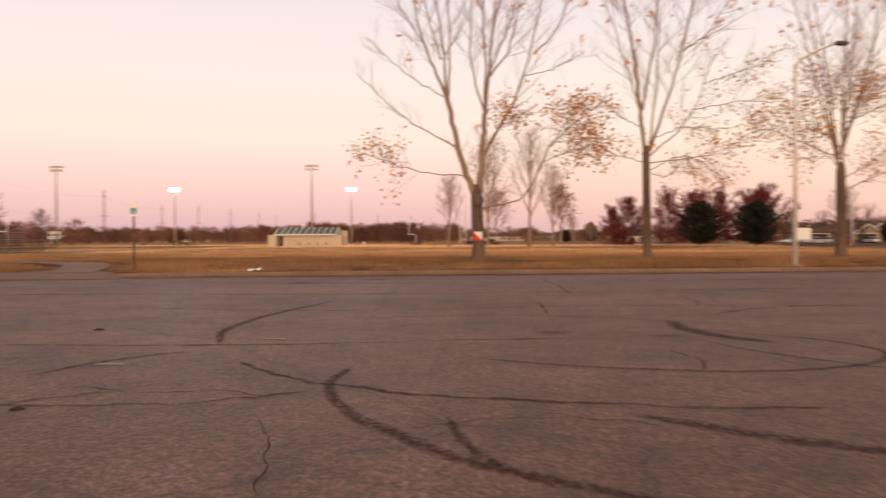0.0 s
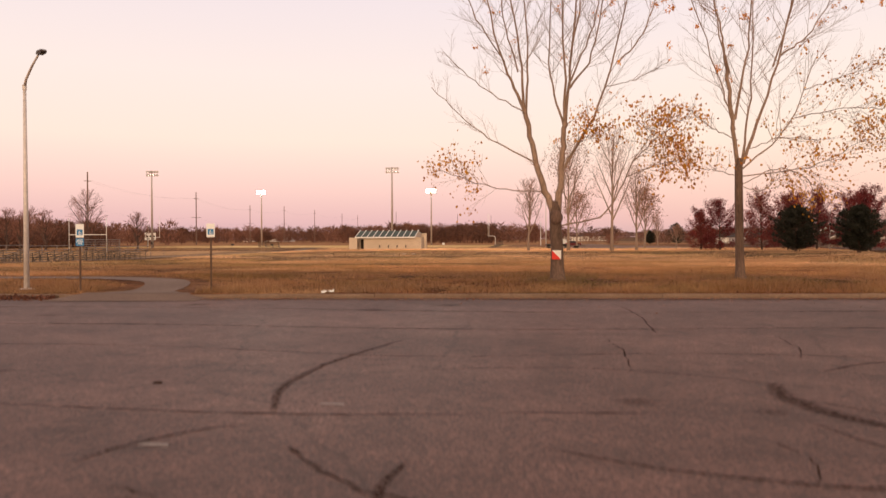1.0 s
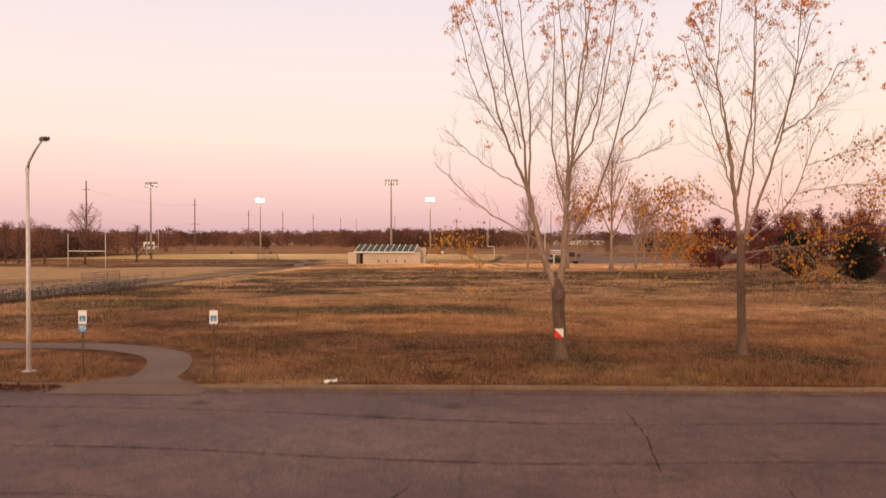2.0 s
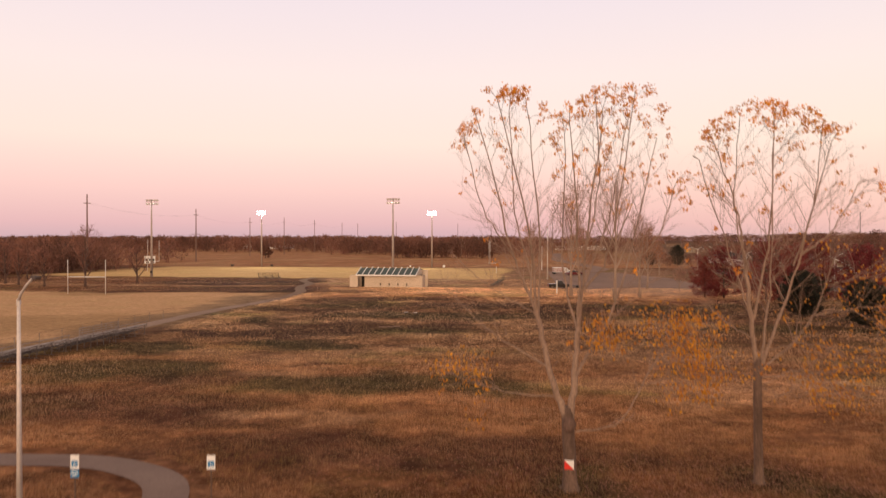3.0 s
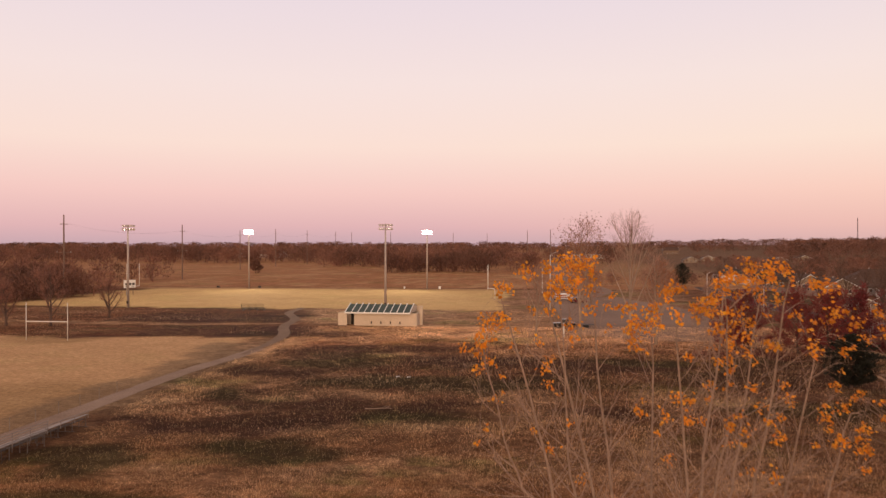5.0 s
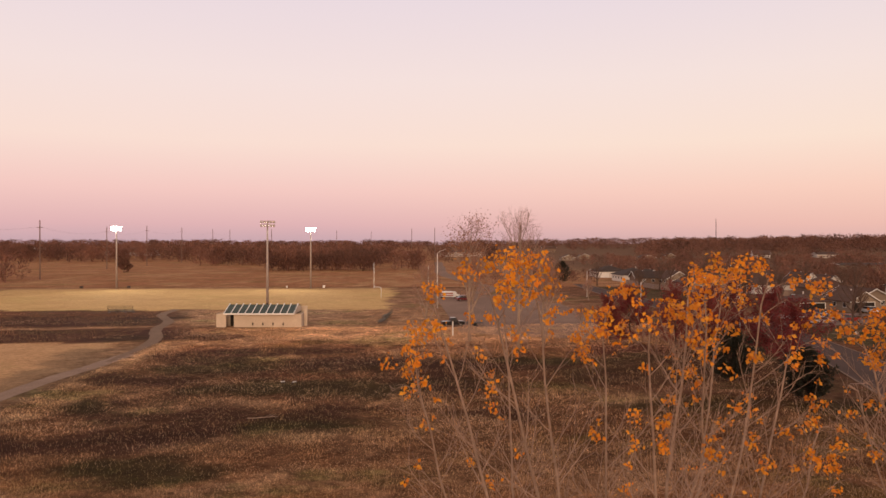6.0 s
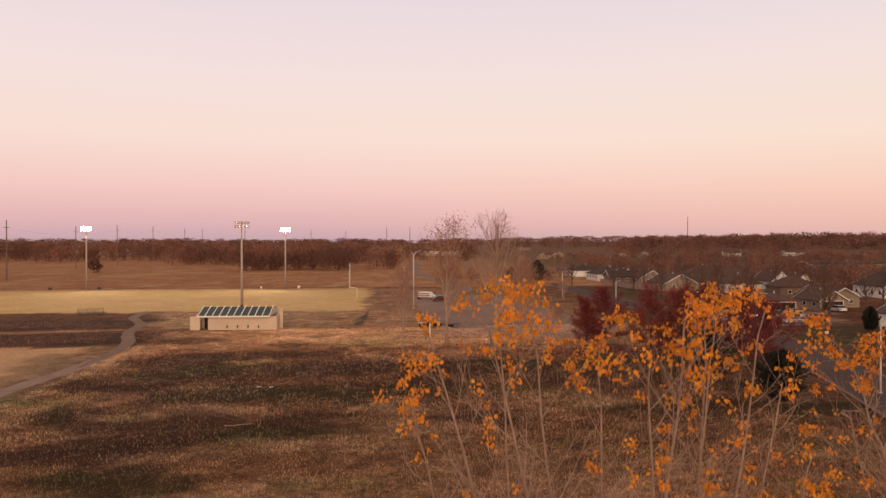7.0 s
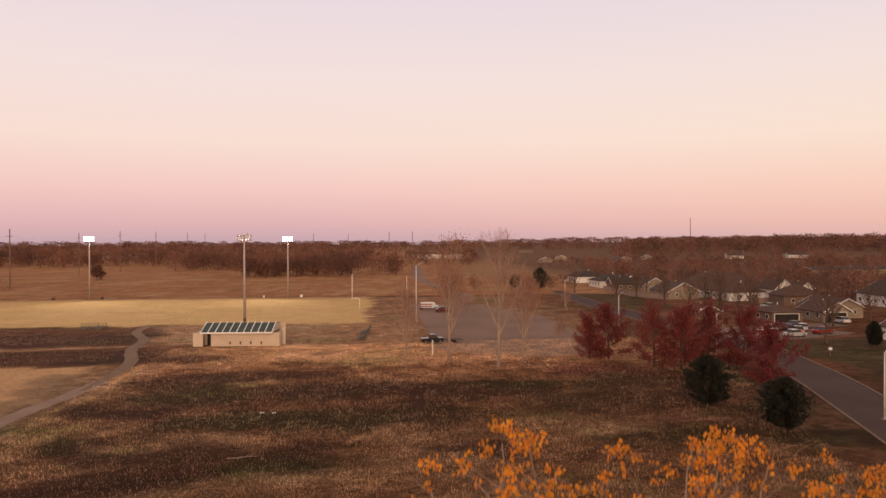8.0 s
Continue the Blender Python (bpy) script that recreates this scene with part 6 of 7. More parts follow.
goal_posts(-76.25, 123.46, 0)
goal_posts(-8.8, 219.2, 90, high=9.8, neck=True, label="white gooseneck football goal with tall uprights")
goal_posts(-114.6, 219.2, -90, high=9.8, neck=True, label="white gooseneck football goal with tall uprights")


def stadium_light(x, y, height, face, label, power):
    """A tall steel pole with two rows of floodlights turned along local +y."""
    top = thing("floodlight_mast", pose(x, y, ground_at(x, y), 0, 0, face), label, "floodlight mast", "floodlight masts")
    part("pole", Geo().tube([(0, 0, -0.1), (0, 0, height * 0.5), (0, 0, height)], [0.33, 0.25, 0.15], 12), M_MAST, top, smooth=True)
    for i, z in enumerate((height - 0.1, height - 0.95)):
        arm = part("crossarm", Geo().soft_box(-1.7, 1.7, -0.05, 0.05, z - 0.05, z + 0.05, 0.012), M_MAST, top)
        for x0 in (-1.4, -0.7, 0.0, 0.7, 1.4):
            g = Geo()
            ring = [(0.10, 0.0), (0.24, 0.16), (0.33, 0.34)]
            c, s = math.cos(0.45), math.sin(0.45)
            g.tube([(x0, 0.08 + d * c, z - 0.1 - d * s) for _, d in ring], [r for r, _ in ring], 10)
            part("floodlight", g, M_GALV, arm, "grey bowl floodlight")
            part("lens", Geo().tube([(x0, 0.08 + d * c, z - 0.1 - d * s) for d in (0.345, 0.36)], [0.27, 0.25], 10), M_LAMP, arm, "lit floodlight lens")
    part("junction_box", Geo().soft_box(-0.2, 0.2, -0.45, -0.2, 1.0, 1.7, 0.02), M_STEEL, top)
    if power:
        beam = bpy.data.lights.new("floodlight_beam", "AREA")
        beam.energy, beam.shape, beam.size, beam.size_y, beam.color, beam.spread = power, "ELLIPSE", 3.6, 1.5, (1.0, 0.93, 0.8), radians(120)
        ob = new("floodlight_beam", beam)
        ob.matrix_world = look((x, y - 0.62, height - 0.75), (x * 0.3 - 43, 214, 0))


MAST = "tall steel mast with lit stadium floodlights"
stadium_light(-95.9, 264.0, 20.8, 180, MAST, 4200)
stadium_light(-31.7, 264.0, 20.6, 180, MAST, 4200)
stadium_light(-95.9, 183.0, 20.4, 0, MAST, 0)
stadium_light(-31.7, 183.0, 20.4, 0, MAST, 0)


def scoreboard(x, y, turn):
    top = thing("scoreboard", pose(x, y, 0, 0, 0, turn), "white scoreboard on two posts behind the goal", "scoreboard")
    for s in (-1.1, 1.1):
        part("post", Geo().tube([(s, 0, -0.1), (s, 0, 3.2)], [0.09, 0.09], 8), M_STEEL, top)
    board = part("board", Geo().soft_box(-1.9, 1.9, -0.16, 0.16, 2.2, 4.6, 0.03), M_WHITE, top)
    for xx in (-1.15, 0.0, 1.15):
        part("display", Geo().soft_box(xx - 0.4, xx + 0.4, -0.18, -0.162, 3.0, 3.7, 0.004), M_DARK, board, "dark number display")
    for xx in (-0.9, 0.9):
        part("small_panel", Geo().soft_box(xx - 0.5, xx + 0.5, -0.18, -0.162, 2.4, 2.75, 0.004), M_DARK, board)


scoreboard(-119.5, 226, 60)


def block_house():
    """Restroom block: cream walls, a screen wall by the dark entry, a ribbed green roof falling to the front."""
    top = thing("restroom_building", pose(-27.25, 149.7, 0, 0, 0, -2.8), "cream block restroom building with ribbed green metal roof", "building")
    w, d, h = 7.65, 6.6, 2.45
    # walls, each with its thickness; the front wall leaves an entry gap behind the screen
    part("front_wall", Geo().box(-w + 3.1, w, 0, 0.2, -0.1, h), M_BLOCK, top)
    part("screen_wall", Geo().box(-w, -w + 1.75, -0.25, -0.05, -0.1, h - 0.02), M_BLOCK, top)
    part("screen_return", Geo().box(-w, -w + 0.2, -0.05, 2.0, -0.1, h - 0.02), M_BLOCK, top)
    part("entry_wall", Geo().box(-w + 0.2, -w + 3.1, 2.0, 2.2, -0.1, h), M_BLOCK, top)
    part("jamb_wall", Geo().box(-w + 3.1, -w + 3.3, 0.2, 2.0, -0.1, h), M_BLOCK, top)
    part("back_wall", Geo().box(-w + 0.2, w, d - 0.2, d, -0.1, h + 0.9), M_BLOCK, top)
    part("side_wall", Geo().box(w - 0.2, w, 0.2, d - 0.2, -0.1, h), M_BLOCK, top)
    part("side_wall", Geo().box(-w + 0.2, -w + 0.4, 2.2, d - 0.2, -0.1, h), M_BLOCK, top)
    part("wing_wall", Geo().box(w + 0.15, w + 0.7, 2.2, 2.45, -0.1, h + 0.6), M_BLOCK, top)
    # dark panel in the entry gap, the doorway's shade put into its colour
    part("entry_shade_panel", Geo().soft_box(-w + 1.95, -w + 2.85, 1.93, 1.985, 0.0, 2.05, 0.01), M_DARK, top, "dark panel with the doorway's shade put into its colour")
    x0, x1 = -w + 1.4, w - 1.2
    ridge, eave = 3.75, h - 0.02
    y0, y1 = -0.55, 3.3
    t = 0.12
    part("roof_slope", Geo().prism([(y0, eave), (y0, eave + t), (y1, ridge + t), (y1, ridge)], x0, x1, "x"), M_GREENROOF, top)
    part("roof_slope", Geo().prism([(y1, ridge), (y1, ridge + t), (d + 0.4, h + 0.95 + t), (d + 0.4, h + 0.95)], x0, x1, "x"), M_GREENROOF, top)
    part("fascia", Geo().box(x0 - 0.05, x1 + 0.05, y0 - 0.06, y0 - 0.003, eave - 0.1, eave + t + 0.04), M_WHITE, top, "white fascia")
    for i in range(11):
        x = x0 + 0.04 + (x1 - x0 - 0.08) * i / 10
        part("rib", Geo().prism([(y0, eave + t - 0.01), (y0, eave + t + 0.09), (y1 + 0.1, ridge + t + 0.12), (y1 + 0.1, ridge + t - 0.02)], x - 0.07, x + 0.07, "x"), M_WHITE, top, "white standing rib")
        part("rib_cap", Geo().soft_box(x - 0.12, x + 0.12, y1 - 0.02, y1 + 0.2, ridge + 0.05, ridge + 0.3, 0.02), M_WHITE, top)
    for s in (x0 + 0.02, x1 - 0.02):
        part("gable_wall", Geo().prism([(0.1, h), (y1, ridge - 0.02), (d - 0.1, h + 0.9), (d - 0.1, h)], s - 0.08, s + 0.08, "x"), M_BLOCK, top)
    for i in range(4):
        x = -1.15 + 1.85 * i
        v = part("wall_vent", Geo().soft_box(x - 0.13, x + 0.13, -0.03, 0.02, 0.35, 0.85, 0.008), M_STEEL, top, "small dark wall vent")
    for z in np.arange(0.2, h, 0.2):
        part("block_joint", Geo().box(-w + 3.12, w - 0.02, -0.004, 0.004, z - 0.008, z + 0.008), M_KERB, top)


block_house()


def small_box(x, y, w, h, mat, label, name="equipment_box", category="box"):
    top = thing(name, pose(x, y, ground_at(x, y), 0, 0, 12), label, category)
    part("body", Geo().soft_box(-w / 2, w / 2, -w * 0.35, w * 0.35, 0, h, 0.03), mat, top)
    part("lid", Geo().soft_box(-w / 2 - 0.04, w / 2 + 0.04, -w * 0.38, w * 0.38, h, h + 0.07, 0.02), mat, top)


small_box(-107.5, 264.5, 1.0, 0.7, M_STEEL, "dark equipment box at the field edge")
small_box(-92.5, 265.5, 1.0, 0.7, M_STEEL, "dark equipment box at the field edge")
small_box(-40.0, 266, 0.5, 0.6, M_WHITE, "small white cabinet at the field edge")
small_box(-27.5, 266, 0.8, 0.8, M_WHITE, "small white cabinet at the field edge")

# ---- power poles ----


def power_pole(x, y, height, label="tall weathered wooden power pole", turn=35):
    top = thing("power_pole", pose(x, y, ground_at(x, y), 0, 0, turn), label, "power pole", "power poles")
    part("pole", Geo().tube([(0, 0, -0.1), (0, 0, height)], [0.30, 0.19], 8), M_WOODPOLE, top)
    for z, w in ((height * 0.52, 2.1), (height * 0.88, 1.1)):
        part("crossarm", Geo().soft_box(-w, w, -0.09, 0.09, z - 0.09, z + 0.09, 0.015), M_WOODPOLE, top)
        for s in (-w + 0.2, w - 0.2):
            part("insulator", Geo().tube([(s, 0, z + 0.09), (s, 0, z + 0.3), (s, 0, z + 0.36)], [0.06, 0.08, 0.03], 6), M_WHITE, top)


POLES = [(-143.0, 229.0, 25.0), (-149.5, 324.0, 24.5), (-171, 447, 24.5), (-168, 505, 26.5), (-166, 575, 27), (-172, 690, 28), (-176, 775, 29)]
for x, y, h in POLES:
    power_pole(x, y, h)
for x, y, h in ((8.5, 593, 27), (23, 516, 26), (-110, 640, 27), (-60, 700, 27), (-30, 760, 27), (60, 700, 26)):
    power_pole(x, y, h, turn=80)
wires = Geo()
for (xa, ya, ha), (xb, yb, hb) in zip(POLES[:-1], POLES[1:]):
    for k, off in ((0.88, -0.9), (0.88, 0.9), (0.52, 0.0)):
        a, b = Vector((xa + off * 0.8, ya + off * 0.5, ha * k + 0.3)), Vector((xb + off * 0.8, yb + off * 0.5, hb * k + 0.3))
        wires.tube([a.lerp(b, i / 8) - UP * 2.2 * (1 - (i / 4 - 1) ** 2) for i in range(9)], [0.009] * 9, 3, False)
tagged(part("power_cables", wires, M_STEEL), "slack dark power cables between the poles", "cable")
mast = thing("radio_mast", pose(560, 1265, 0), "thin lattice radio mast on the skyline", "mast")
g = Geo()
for a in range(3):
    c, s = math.cos(a * 2.094), math.sin(a * 2.094)
    g.tube([(c * 0.9, s * 0.9, 0), (c * 0.5, s * 0.5, 60)], [0.2, 0.14], 4)
for i in range(20):
    z = i * 3
    for a in range(3):
        p, q = a * 2.094, (a + 1) * 2.094
        g.tube([(math.cos(p) * 0.85, math.sin(p) * 0.85, z), (math.cos(q) * 0.8, math.sin(q) * 0.8, z + 3)], [0.1, 0.1], 3)
part("lattice", g, M_STEEL, mast)

# ---- far lot and street furniture ----
street_lamp(7.2, 187.5, 0, 14.0, "tall grey lamp by the far lot", "street lamps", 2.6, r=0.16)
for x, y, h, t in ((51.2, 172.5, 7.4, 20), (51.7, 127.5, 7.6, 10), (49.5, 86.5, 7.6, 5), (52, 221, 8.0, 20), (5, 560, 10, 0)):
    street_lamp(x, y, t, h, "grey street lamp with a short arm", "street lamps", 1.8, r=0.11)
post = thing("bollard_post", pose(7.0, 136.0, 0), "white-topped post by the far lot entrance", "post")
part("shaft", Geo().tube([(0, 0, -0.1), (0, 0, 2.4)], [0.11, 0.10], 8), M_WHITE, post)
part("cap", Geo().tube([(0, 0, 2.4), (0, 0, 2.55), (0, 0, 2.6)], [0.13, 0.13, 0.05], 8), M_STEEL, post)
pole = thing("flag_pole", pose(7.5, 246, 0), "bare white pole beside the lane", "pole")
part("shaft", Geo().tube([(0, 0, -0.1), (0, 0, 8)], [0.12, 0.07], 8), M_WHITE, pole)

# ---- vehicles ----


def car(m, paint, label, group, size=(4.5, 1.8, 1.45), kind="sedan"):
    """A parked car along local x: shaped body, glazed cabin, wheels with rims, lamps."""
    l, w, h = size
    top = thing("car" if kind != "truck" else "pickup_truck", m, label, "car", group)
    x = lambda k: (k - 0.5) * l
    if kind == "truck":
        low = [(x(0), 0.45), (x(0.0), 0.95), (x(0.3), 0.98), (x(0.72), 1.02), (x(0.98), 0.95), (x(1), 0.5), (x(0.9), 0.3), (x(0.1), 0.3)]
        cab = [(x(0.36), 1.0), (x(0.40), h), (x(0.62), h), (x(0.73), 1.0)]
    else:
        low = [(x(0), 0.4), (x(0.01), 0.82), (x(0.12), 0.93), (x(0.72), 0.92), (x(0.97), 0.74), (x(1), 0.45), (x(0.93), 0.22), (x(0.07), 0.22)]
        cab = [(x(0.12), 0.92), (x(0.26), h - 0.04), (x(0.42), h), (x(0.56), h - 0.03), (x(0.74), 0.9)]
    bm = bmesh.new()
    vs = [bm.verts.new((a, -w / 2, z)) for a, z in low]
    f = bm.faces.new(vs)
    r = bmesh.ops.extrude_face_region(bm, geom=[f])
    for v in (e for e in r["geom"] if isinstance(e, bmesh.types.BMVert)):
        v.co.y = w / 2
    bmesh.ops.recalc_face_normals(bm, faces=bm.faces[:])
    bmesh.ops.bevel(bm, geom=bm.edges[:], offset=0.07, segments=2, affect="EDGES")
    me = bpy.data.meshes.new("body")
    bm.to_mesh(me)
    bm.free()
    part("body", me, paint, top)
    k = 0.82
    verts = [(a, -w / 2 * (0.94 if z < 1.1 else k), z) for a, z in cab] + [(a, w / 2 * (0.94 if z < 1.1 else k), z) for a, z in cab]
    n = len(cab)
    part("cabin", Geo().add(verts, [tuple(range(n)), tuple(range(2 * n - 1, n - 1, -1))] + [(i, i + n, (i + 1) % n + n, (i + 1) % n) for i in range(n)]), M_GLASS, top, "dark glazed cabin")
    rx = (cab[1][0], cab[-2][0])
    part("roof_panel", Geo().soft_box(rx[0] - 0.02, rx[1] + 0.02, -w / 2 * k - 0.01, w / 2 * k + 0.01, h - 0.05, h + 0.02, 0.015), paint, top)
    for a in (x(0.18), x(0.81)):
        for s in (-1, 1):
            wheel = part("wheel", Geo().tube([(a, s * (w / 2 - 0.17), 0.32), (a, s * (w / 2 + 0.01), 0.32)], [0.32, 0.32], 14), M_TYRE, top)
            part("rim", Geo().tube([(a, s * (w / 2 + 0.005), 0.32), (a, s * (w / 2 + 0.02), 0.32)], [0.19, 0.17], 10), M_ALU, wheel)
    for s in (-1, 1):
        part("headlight", Geo().soft_box(x(0.975), x(1.0) - 0.01, s * w * 0.36 - 0.16, s * w * 0.36 + 0.16, 0.62, 0.74, 0.01), M_SIGNW, top)
        part("tail_light", Geo().soft_box(x(0.0) - 0.015, x(0.01), s * w * 0.38 - 0.12, s * w * 0.38 + 0.12, 0.65, 0.8, 0.01), M_RED, top)
    return top


def paint(name, c):
    return surface(name, tuple(v * 0.9 for v in c), c, 1, 8, 0.3, metal=0.2, bump=0, grain=0.06, coat=0.5)


P_WHITE, P_SILVER, P_RED = paint("car_white", (0.7, 0.7, 0.7)), paint("car_silver", (0.5, 0.5, 0.52)), paint("car_red", (0.3, 0.03, 0.02))
P_BLACK, P_MAROON, P_BLUE = paint("car_black", (0.02, 0.02, 0.022)), paint("car_maroon", (0.12, 0.015, 0.02)), paint("car_slate", (0.10, 0.11, 0.14))
CG = "cars parked by the houses"


def park(x, y, turn, p, label, kind="sedan", size=(4.5, 1.8, 1.45), group=CG):
    car(pose(x, y, ground_at(x, y) + 0.04, 0, 0, turn), p, label, group, size, kind)


park(78.5, 150, 12, P_SILVER, "silver saloon car parked on the street edge")
park(77.5, 158, 200, P_WHITE, "white saloon car parked on a driveway")
park(82, 161, 75, P_BLACK, "black car parked on a driveway")
park(82.3, 155.3, 70, P_MAROON, "maroon car parked on a driveway")
park(86.5, 153.5, 20, P_RED, "red car parked on a driveway")
park(86, 159.5, 60, P_SILVER, "silver car parked on a driveway")
park(87.5, 164.5, 20, P_BLUE, "slate-blue car parked on a driveway")
park(102.2, 171, 92, P_WHITE, "white car standing in an open garage")
park(106, 208, 100, P_WHITE, "white car parked between houses")
park(8.0, 149.5, 8, P_BLACK, "black pickup truck parked at the far lot", "truck", (4.3, 1.7, 1.6), "vehicles at the far lot")
park(15.5, 208, 15, P_MAROON, "maroon car parked at the far lot", group="vehicles at the far lot")


def trailer(x, y):
    top = thing("trailer", pose(x, y, ground_at(x, y) + 0.04, 0, 0, 8), "low flat trailer behind the truck", "trailer")
    part("deck", Geo().soft_box(-1.6, 1.6, -0.9, 0.9, 0.5, 0.62, 0.02), M_STEEL, top)
    for s in (-0.95, 0.95):
        part("wheel", Geo().tube([(0, s - 0.1, 0.32), (0, s + 0.1, 0.32)], [0.32, 0.32], 12), M_TYRE, top)
    part("drawbar", Geo().tube([(-1.6, 0, 0.5), (-2.6, 0, 0.45)], [0.05, 0.05], 6), M_STEEL, top)


trailer(12.0, 150.1)


def van_truck(x, y):
    """White box truck with red stripes."""
    top = thing("box_truck", pose(x, y, ground_at(x, y) + 0.04, 0, 0, 10) @ Matrix.Scale(0.85, 4), "white and red service truck at the far lot", "truck", "vehicles at the far lot")
    part("box_body", Geo().soft_box(-2.6, 1.0, -1.1, 1.1, 0.7, 2.35, 0.05), P_WHITE, top)
    part("cab", Geo().prism([(1.05, 0.5), (1.05, 2.3), (2.0, 2.3), (2.5, 1.5), (3.2, 1.4), (3.25, 0.5)], -1.0, 1.0), P_WHITE, top)
    part("windscreen", Geo().prism([(2.02, 2.2), (2.07, 2.22), (2.53, 1.55), (2.48, 1.53)], -0.9, 0.9), M_GLASS, top)
    for z in (1.0, 1.65):
        part("stripe", Geo().box(-2.62, 1.02, -1.12, 1.12, z, z + 0.28), P_RED, top, "red stripe")
    for a in (-2.2, 2.3):
        for s in (-1, 1):
            part("wheel", Geo().tube([(a, s * 0.85, 0.42), (a, s * 1.08, 0.42)], [0.42, 0.42], 12), M_TYRE, top)


van_truck(12.0, 215.5)

# ---- houses ----
WALLS = {"white": surface("white_siding", (0.64, 0.59, 0.54), (0.72, 0.665, 0.61), 0.4, 6, 0.7, grain=0.08, stretch=(0.2, 0.2, 4)),
         "beige": surface("beige_siding", (0.25, 0.19, 0.14), (0.31, 0.237, 0.178), 0.4, 6, 0.75, grain=0.1, stretch=(0.2, 0.2, 4)),
         "tan": surface("tan_siding", (0.155, 0.098, 0.07), (0.195, 0.125, 0.09), 0.4, 6, 0.75, grain=0.1, stretch=(0.2, 0.2, 4)),
         "grey": surface("grey_siding", (0.27, 0.235, 0.215), (0.33, 0.29, 0.265), 0.4, 6, 0.75, grain=0.1, stretch=(0.2, 0.2, 4))}
ROOFS = {"brown": surface("brown_shingles", (0.068, 0.037, 0.028), (0.10, 0.056, 0.042), 0.5, 9, 0.9, bump=0.3, grain=0.3),
         "grey": surface("grey_shingles", (0.07, 0.043, 0.035), (0.10, 0.063, 0.05), 0.5, 9, 0.9, bump=0.3, grain=0.3),
         "dark": surface("dark_shingles", (0.04, 0.027, 0.023), (0.06, 0.041, 0.035), 0.5, 9, 0.9, bump=0.3, grain=0.3)}


def house(x, y, turn, w, d, wall_h, roof_h, wall, roof, label, garage=0, wins=2, hip=False, open_garage=False, group="houses along the street"):
    """A ranch house: gable ends on local -y and +y, ridge along y; the front (-y) has windows, a door, perhaps a garage."""
    top = thing("house", pose(x, y, ground_at(x, y), 0, 0, turn), label, "house", group)
    a, b, o = w / 2, d / 2, 0.45
    wm, rm = WALLS[wall], ROOFS[roof]
    body = [(-a, -0.2), (-a, wall_h), (0, wall_h + (0 if hip else roof_h)), (a, wall_h), (a, -0.2)]
    if hip:
        body = [(-a, -0.2), (-a, wall_h), (a, wall_h), (a, -0.2)]
    part("wall", Geo().prism(body, -b, b), wm, top)
    t = 0.16
    if hip:
        e, rb = a + o, max(0.5, b - a)
        z0, z1 = wall_h - 0.02, wall_h + roof_h
        v = [(-e, -b - o, z0), (e, -b - o, z0), (e, b + o, z0), (-e, b + o, z0), (0, -rb, z1), (0, rb, z1), (-e, -b - o, z0 + t), (e, -b - o, z0 + t), (e, b + o, z0 + t), (-e, b + o, z0 + t)]
        part("roof", Geo().add(v, [(0, 1, 2, 3), (0, 6, 7, 1), (1, 7, 8, 2), (2, 8, 9, 3), (3, 9, 6, 0), (6, 4, 7), (7, 4, 5, 8), (8, 5, 9), (9, 5, 4, 6)]), rm, top)
    else:
        k = roof_h / a
        for s in (-1, 1):
            part("roof", Geo().prism([(0, wall_h + roof_h), (0, wall_h + roof_h + t), (s * (a + o), wall_h - k * o + t), (s * (a + o), wall_h - k * o)], -b - o, b + o), rm, top)
            for yy in (-b - o - 0.05, b + o + 0.05):
                part("bargeboard", Geo().prism([(0, wall_h + roof_h - 0.08), (0, wall_h + roof_h + t), (s * (a + o), wall_h - k * o + t), (s * (a + o), wall_h - k * o - 0.08)], yy - 0.04, yy + 0.04), M_WHITE, top, "white bargeboard")
    f = -b
    gx = -a + 0.6
    if garage:
        # an open garage is a flush dark panel, inner shade put into its colour
        part("garage_shade_panel" if open_garage else "garage_door", Geo().soft_box(gx, gx + garage, f - 0.04, f + 0.06, 0, 2.2, 0.02), M_DARK if open_garage else M_WHITE, top, "dark panel with an open garage's shade put into its colour" if open_garage else "white garage door")
        fr = Geo().box(gx - 0.15, gx, f - 0.07, f + 0.02, 0, 2.35).box(gx + garage, gx + garage + 0.15, f - 0.07, f + 0.02, 0, 2.35).box(gx, gx + garage, f - 0.07, f + 0.02, 2.2, 2.35)
        part("garage_frame", fr, M_WHITE, top, "white garage frame")
        gx += garage + 0.5
    room = a - 0.5 - gx
    n = wins if room > 1.5 else 0
    for i in range(n):
        cx = gx + room * (i + 0.5) / n
        win = part("window", Geo().soft_box(cx - 0.55, cx + 0.55, f - 0.05, f + 0.05, 0.95, 2.05, 0.015), M_WHITE, top, "white-framed window")
        for s in (-0.25, 0.25):
            part("pane", Geo().box(cx + s - 0.22, cx + s + 0.22, f - 0.06, f - 0.045, 1.03, 1.97), M_GLASS, win)
    for i, yy in enumerate(np.arange(-b + 2, b - 1, 3.4)):
        win = part("window", Geo().soft_box(-a - 0.05, -a + 0.05, yy - 0.55, yy + 0.55, 0.95, 2.05, 0.015), M_WHITE, top, "white-framed window")
        part("pane", Geo().box(-a - 0.06, -a - 0.045, yy - 0.47, yy + 0.47, 1.03, 1.97), M_GLASS, win)
    part("chimney_vent", Geo().tube([(a * 0.3, b * 0.3, wall_h + roof_h * 0.4), (a * 0.3, b * 0.3, wall_h + roof_h + 0.4)], [0.12, 0.12], 8), M_GALV, top)
    return top


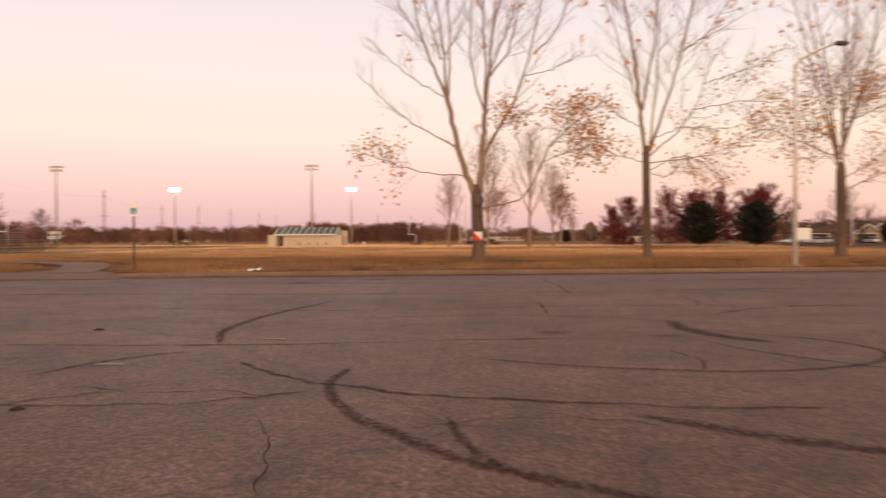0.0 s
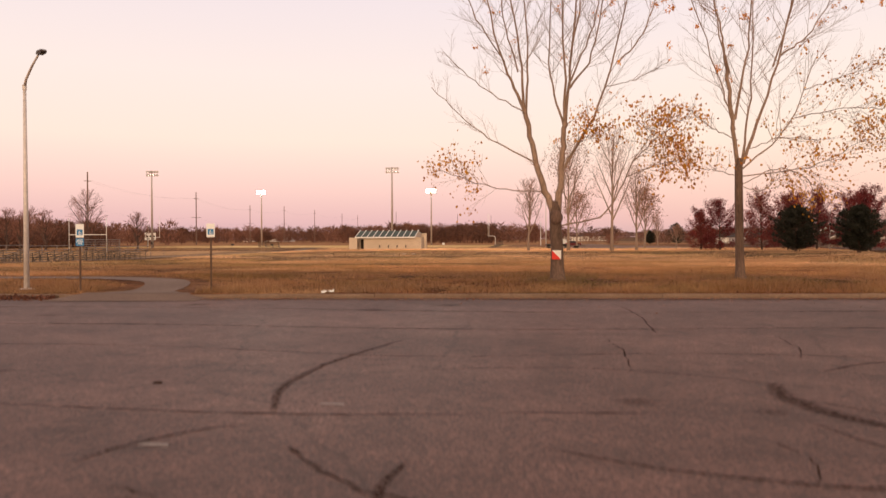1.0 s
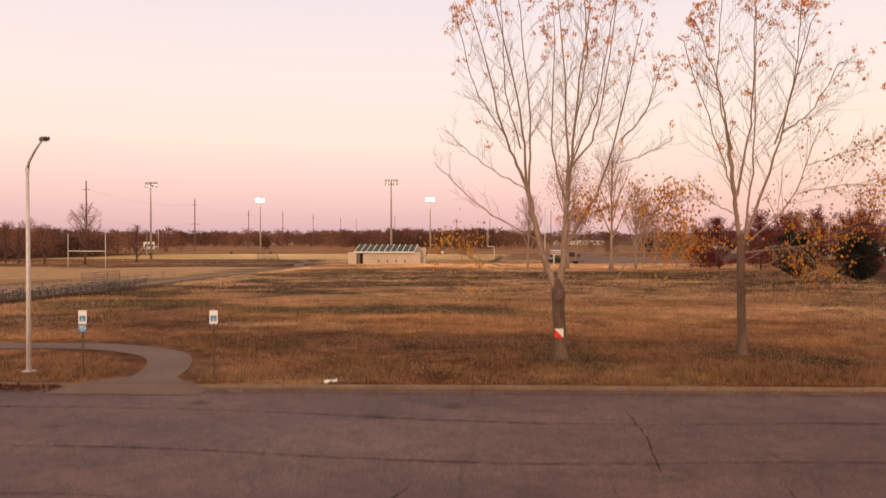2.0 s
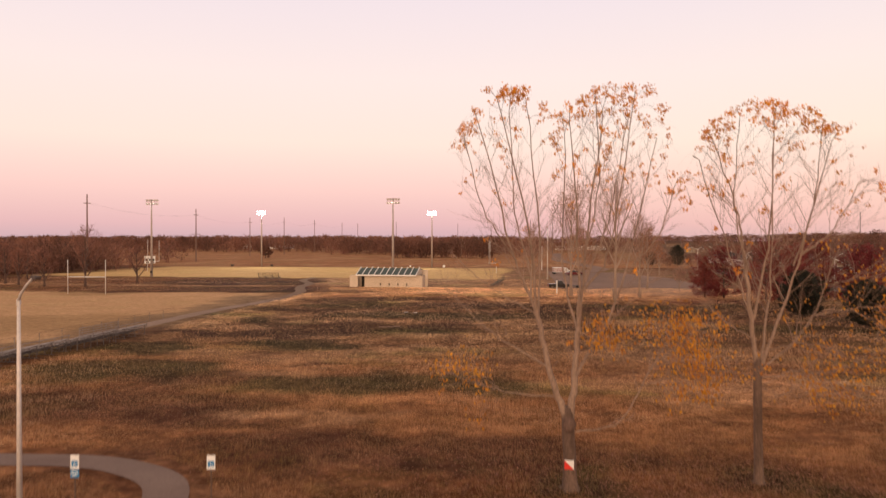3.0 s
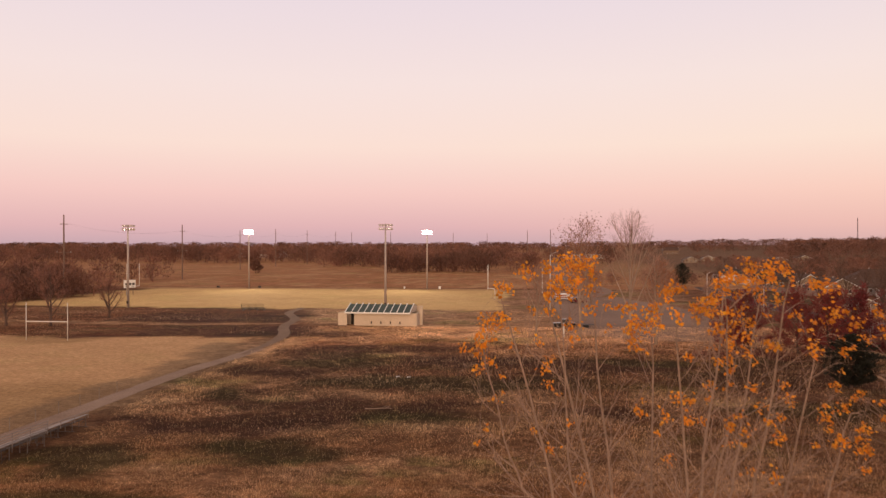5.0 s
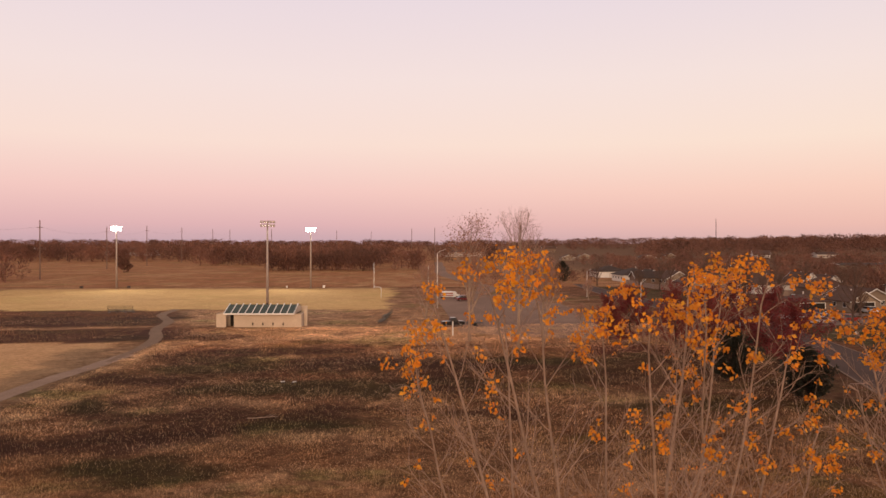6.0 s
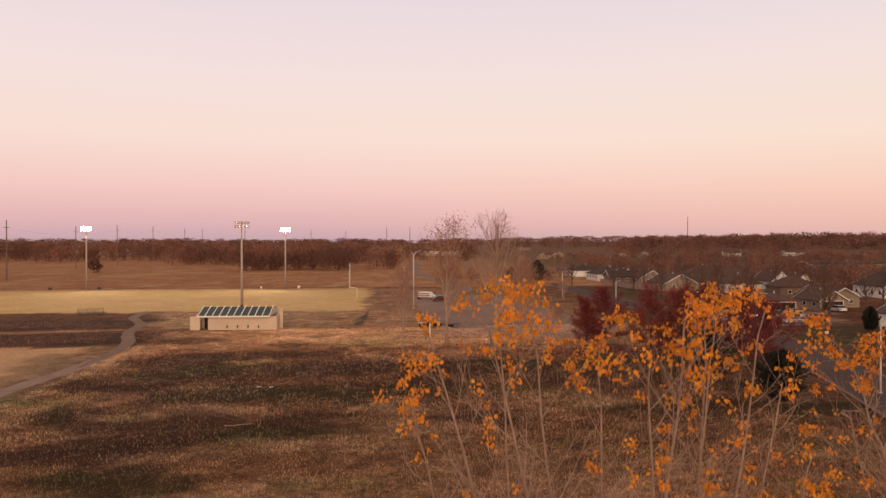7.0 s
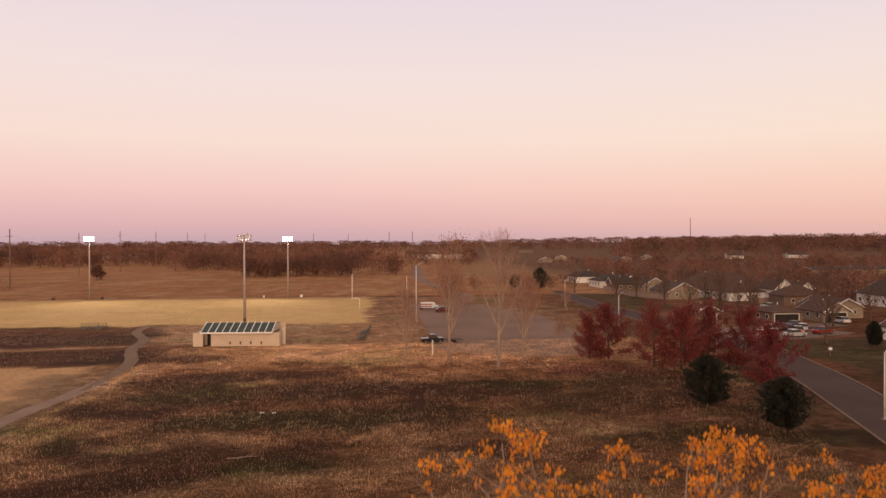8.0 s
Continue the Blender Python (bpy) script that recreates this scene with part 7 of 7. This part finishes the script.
house(94, 342, 4, 14, 13, 2.7, 2.6, "white", "dark", "white ranch house with a dark hipped roof", hip=True, garage=4.0)
house(93.5, 306, 2, 13, 14, 2.7, 2.8, "white", "dark", "white ranch house with a dark hipped roof", hip=True)
house(98.2, 300, 4, 5.2, 8, 2.9, 2.0, "white", "dark", "white house with a gabled wing", garage=3.4)
house(92.5, 285, 88, 8, 12, 2.6, 2.2, "tan", "dark", "tan ranch house with a long dark roof")
house(99.7, 279, 3, 8.8, 10, 2.6, 2.5, "beige", "brown", "beige house with a broad gable")
house(95.2, 246, 6, 10.7, 12, 2.6, 2.7, "beige", "grey", "beige ranch house with a grey gable roof")
house(106.5, 250, 86, 8, 12, 2.6, 2.0, "grey", "grey", "pale ranch house with a grey gable roof")
house(112, 236, 4, 12, 10, 2.7, 2.9, "white", "brown", "pale ranch house with a brown hipped roof", hip=True)
house(121, 268, 82, 13, 25, 2.9, 4.4, "tan", "brown", "long tan house with a wide brown roof", hip=True)
house(128.7, 244, 4, 6.5, 10, 3.2, 2.8, "white", "brown", "white house with a steep gable")
house(133.4, 238, 4, 4.6, 8, 3.6, 1.8, "white", "brown", "white house with a small gable")
house(119.5, 217, 86, 9, 11.5, 2.8, 3.0, "tan", "brown", "tan ranch house with a low brown roof", hip=True)
house(76.2, 186, 10, 5.0, 6, 2.2, 1.1, "beige", "brown", "small beige outbuilding with a shallow gable roof", wins=0)
house(89.2, 175.0, 3, 7.4, 8.5, 2.5, 1.5, "tan", "brown", "tan house with an open white-framed garage", garage=5.8, open_garage=True, hip=True, wins=0)
house(102, 177.0, 4, 6.8, 9, 2.5, 2.0, "beige", "brown", "beige house with an open gabled garage", garage=5.2, open_garage=True, wins=0)
house(109.5, 186, 4, 8.6, 12, 2.6, 2.1, "beige", "brown", "beige house with a brown gable roof")
house(146.5, 211, -2, 15, 14, 3.4, 3.4, "white", "dark", "large white gabled house with a dark roof")
house(97.5, 141, 10, 9, 9, 2.6, 2.2, "white", "grey", "pale house with a grey roof beside the street")
house(222, 325, 88, 10, 62, 6.0, 0.8, "beige", "dark", "long low tan building behind the houses")
# houses far off on the skyline
FAR = [(215, 640, 14, 11, 2.7, 2.4, "beige", "grey", 10), (345, 690, 20, 15, 3, 4, "white", "brown", 70), (396, 670, 15, 18, 3.2, 2, "white", "grey", 80), (150, 660, 12, 10, 2.6, 2.4, "beige", "brown", 0),
       (225, 1100, 12, 22, 6, 4, "tan", "brown", 85), (70, 830, 20, 60, 5, 2, "white", "grey", 85), (-300, 880, 34, 26, 4, 5, "white", "grey", 85), (-345, 900, 14, 14, 3, 3, "white", "grey", 0),
       (255, 690, 12, 10, 2.7, 2.4, "beige", "brown", 0), (-200, 840, 9, 9, 4, 3, "white", "grey", 0), (-115, 760, 14, 10, 3, 2, "white", "grey", 80), (180, 720, 11, 9, 2.7, 2.2, "beige", "grey", 0)]
for x, y, w, d, h, r, wl, rf, t in FAR:
    house(x, y, t, w, d, h, r, wl, rf, "pale house far off among bare woods", group="far houses", wins=3)


M_FENCE = surface("weathered_fence_board", (0.24, 0.165, 0.13), (0.33, 0.235, 0.19), 0.8, 10, 0.9, bump=0.2, stretch=(1, 1, 0.15))


def board_fence(xa, ya, xb, yb, height=1.7):
    top = thing("board_fence", Matrix(), "weathered brown board fence behind gardens", "fence")
    a, b = Vector((xa, ya, 0)), Vector((xb, yb, 0))
    n = max(2, int((b - a).length / 2.4))
    me = None
    for i in range(n):
        p, q = a.lerp(b, i / n), a.lerp(b, (i + 1) / n - 0.02 / n)
        d = (q - p).normalized()
        nr = Vector((-d.y, d.x, 0)) * 0.02
        g = Geo()
        g.add([p - nr, q - nr, q + nr, p + nr, p - nr + UP * height, q - nr + UP * height, q + nr + UP * height, p + nr + UP * height],
              [(0, 1, 2, 3), (4, 7, 6, 5), (0, 4, 5, 1), (1, 5, 6, 2), (2, 6, 7, 3), (3, 7, 4, 0)])
        part("panel", g, M_FENCE, top)
        part("post", Geo().tube([p - UP * 0.1, p + UP * (height + 0.12)], [0.06, 0.06], 4), M_FENCE, top)


board_fence(84, 285, 84, 255)
board_fence(84, 255, 90, 238)
board_fence(108, 222, 128, 222)
mailbox = thing("mailbox", pose(70.5, 127, 0), "white mailbox on a post by the street", "mailbox")
part("post", Geo().box(-0.05, 0.05, -0.05, 0.05, -0.1, 1.0), M_WOODPOLE, mailbox)
part("box", Geo().soft_box(-0.25, 0.25, -0.14, 0.14, 1.0, 1.4, 0.04), M_WHITE, mailbox)
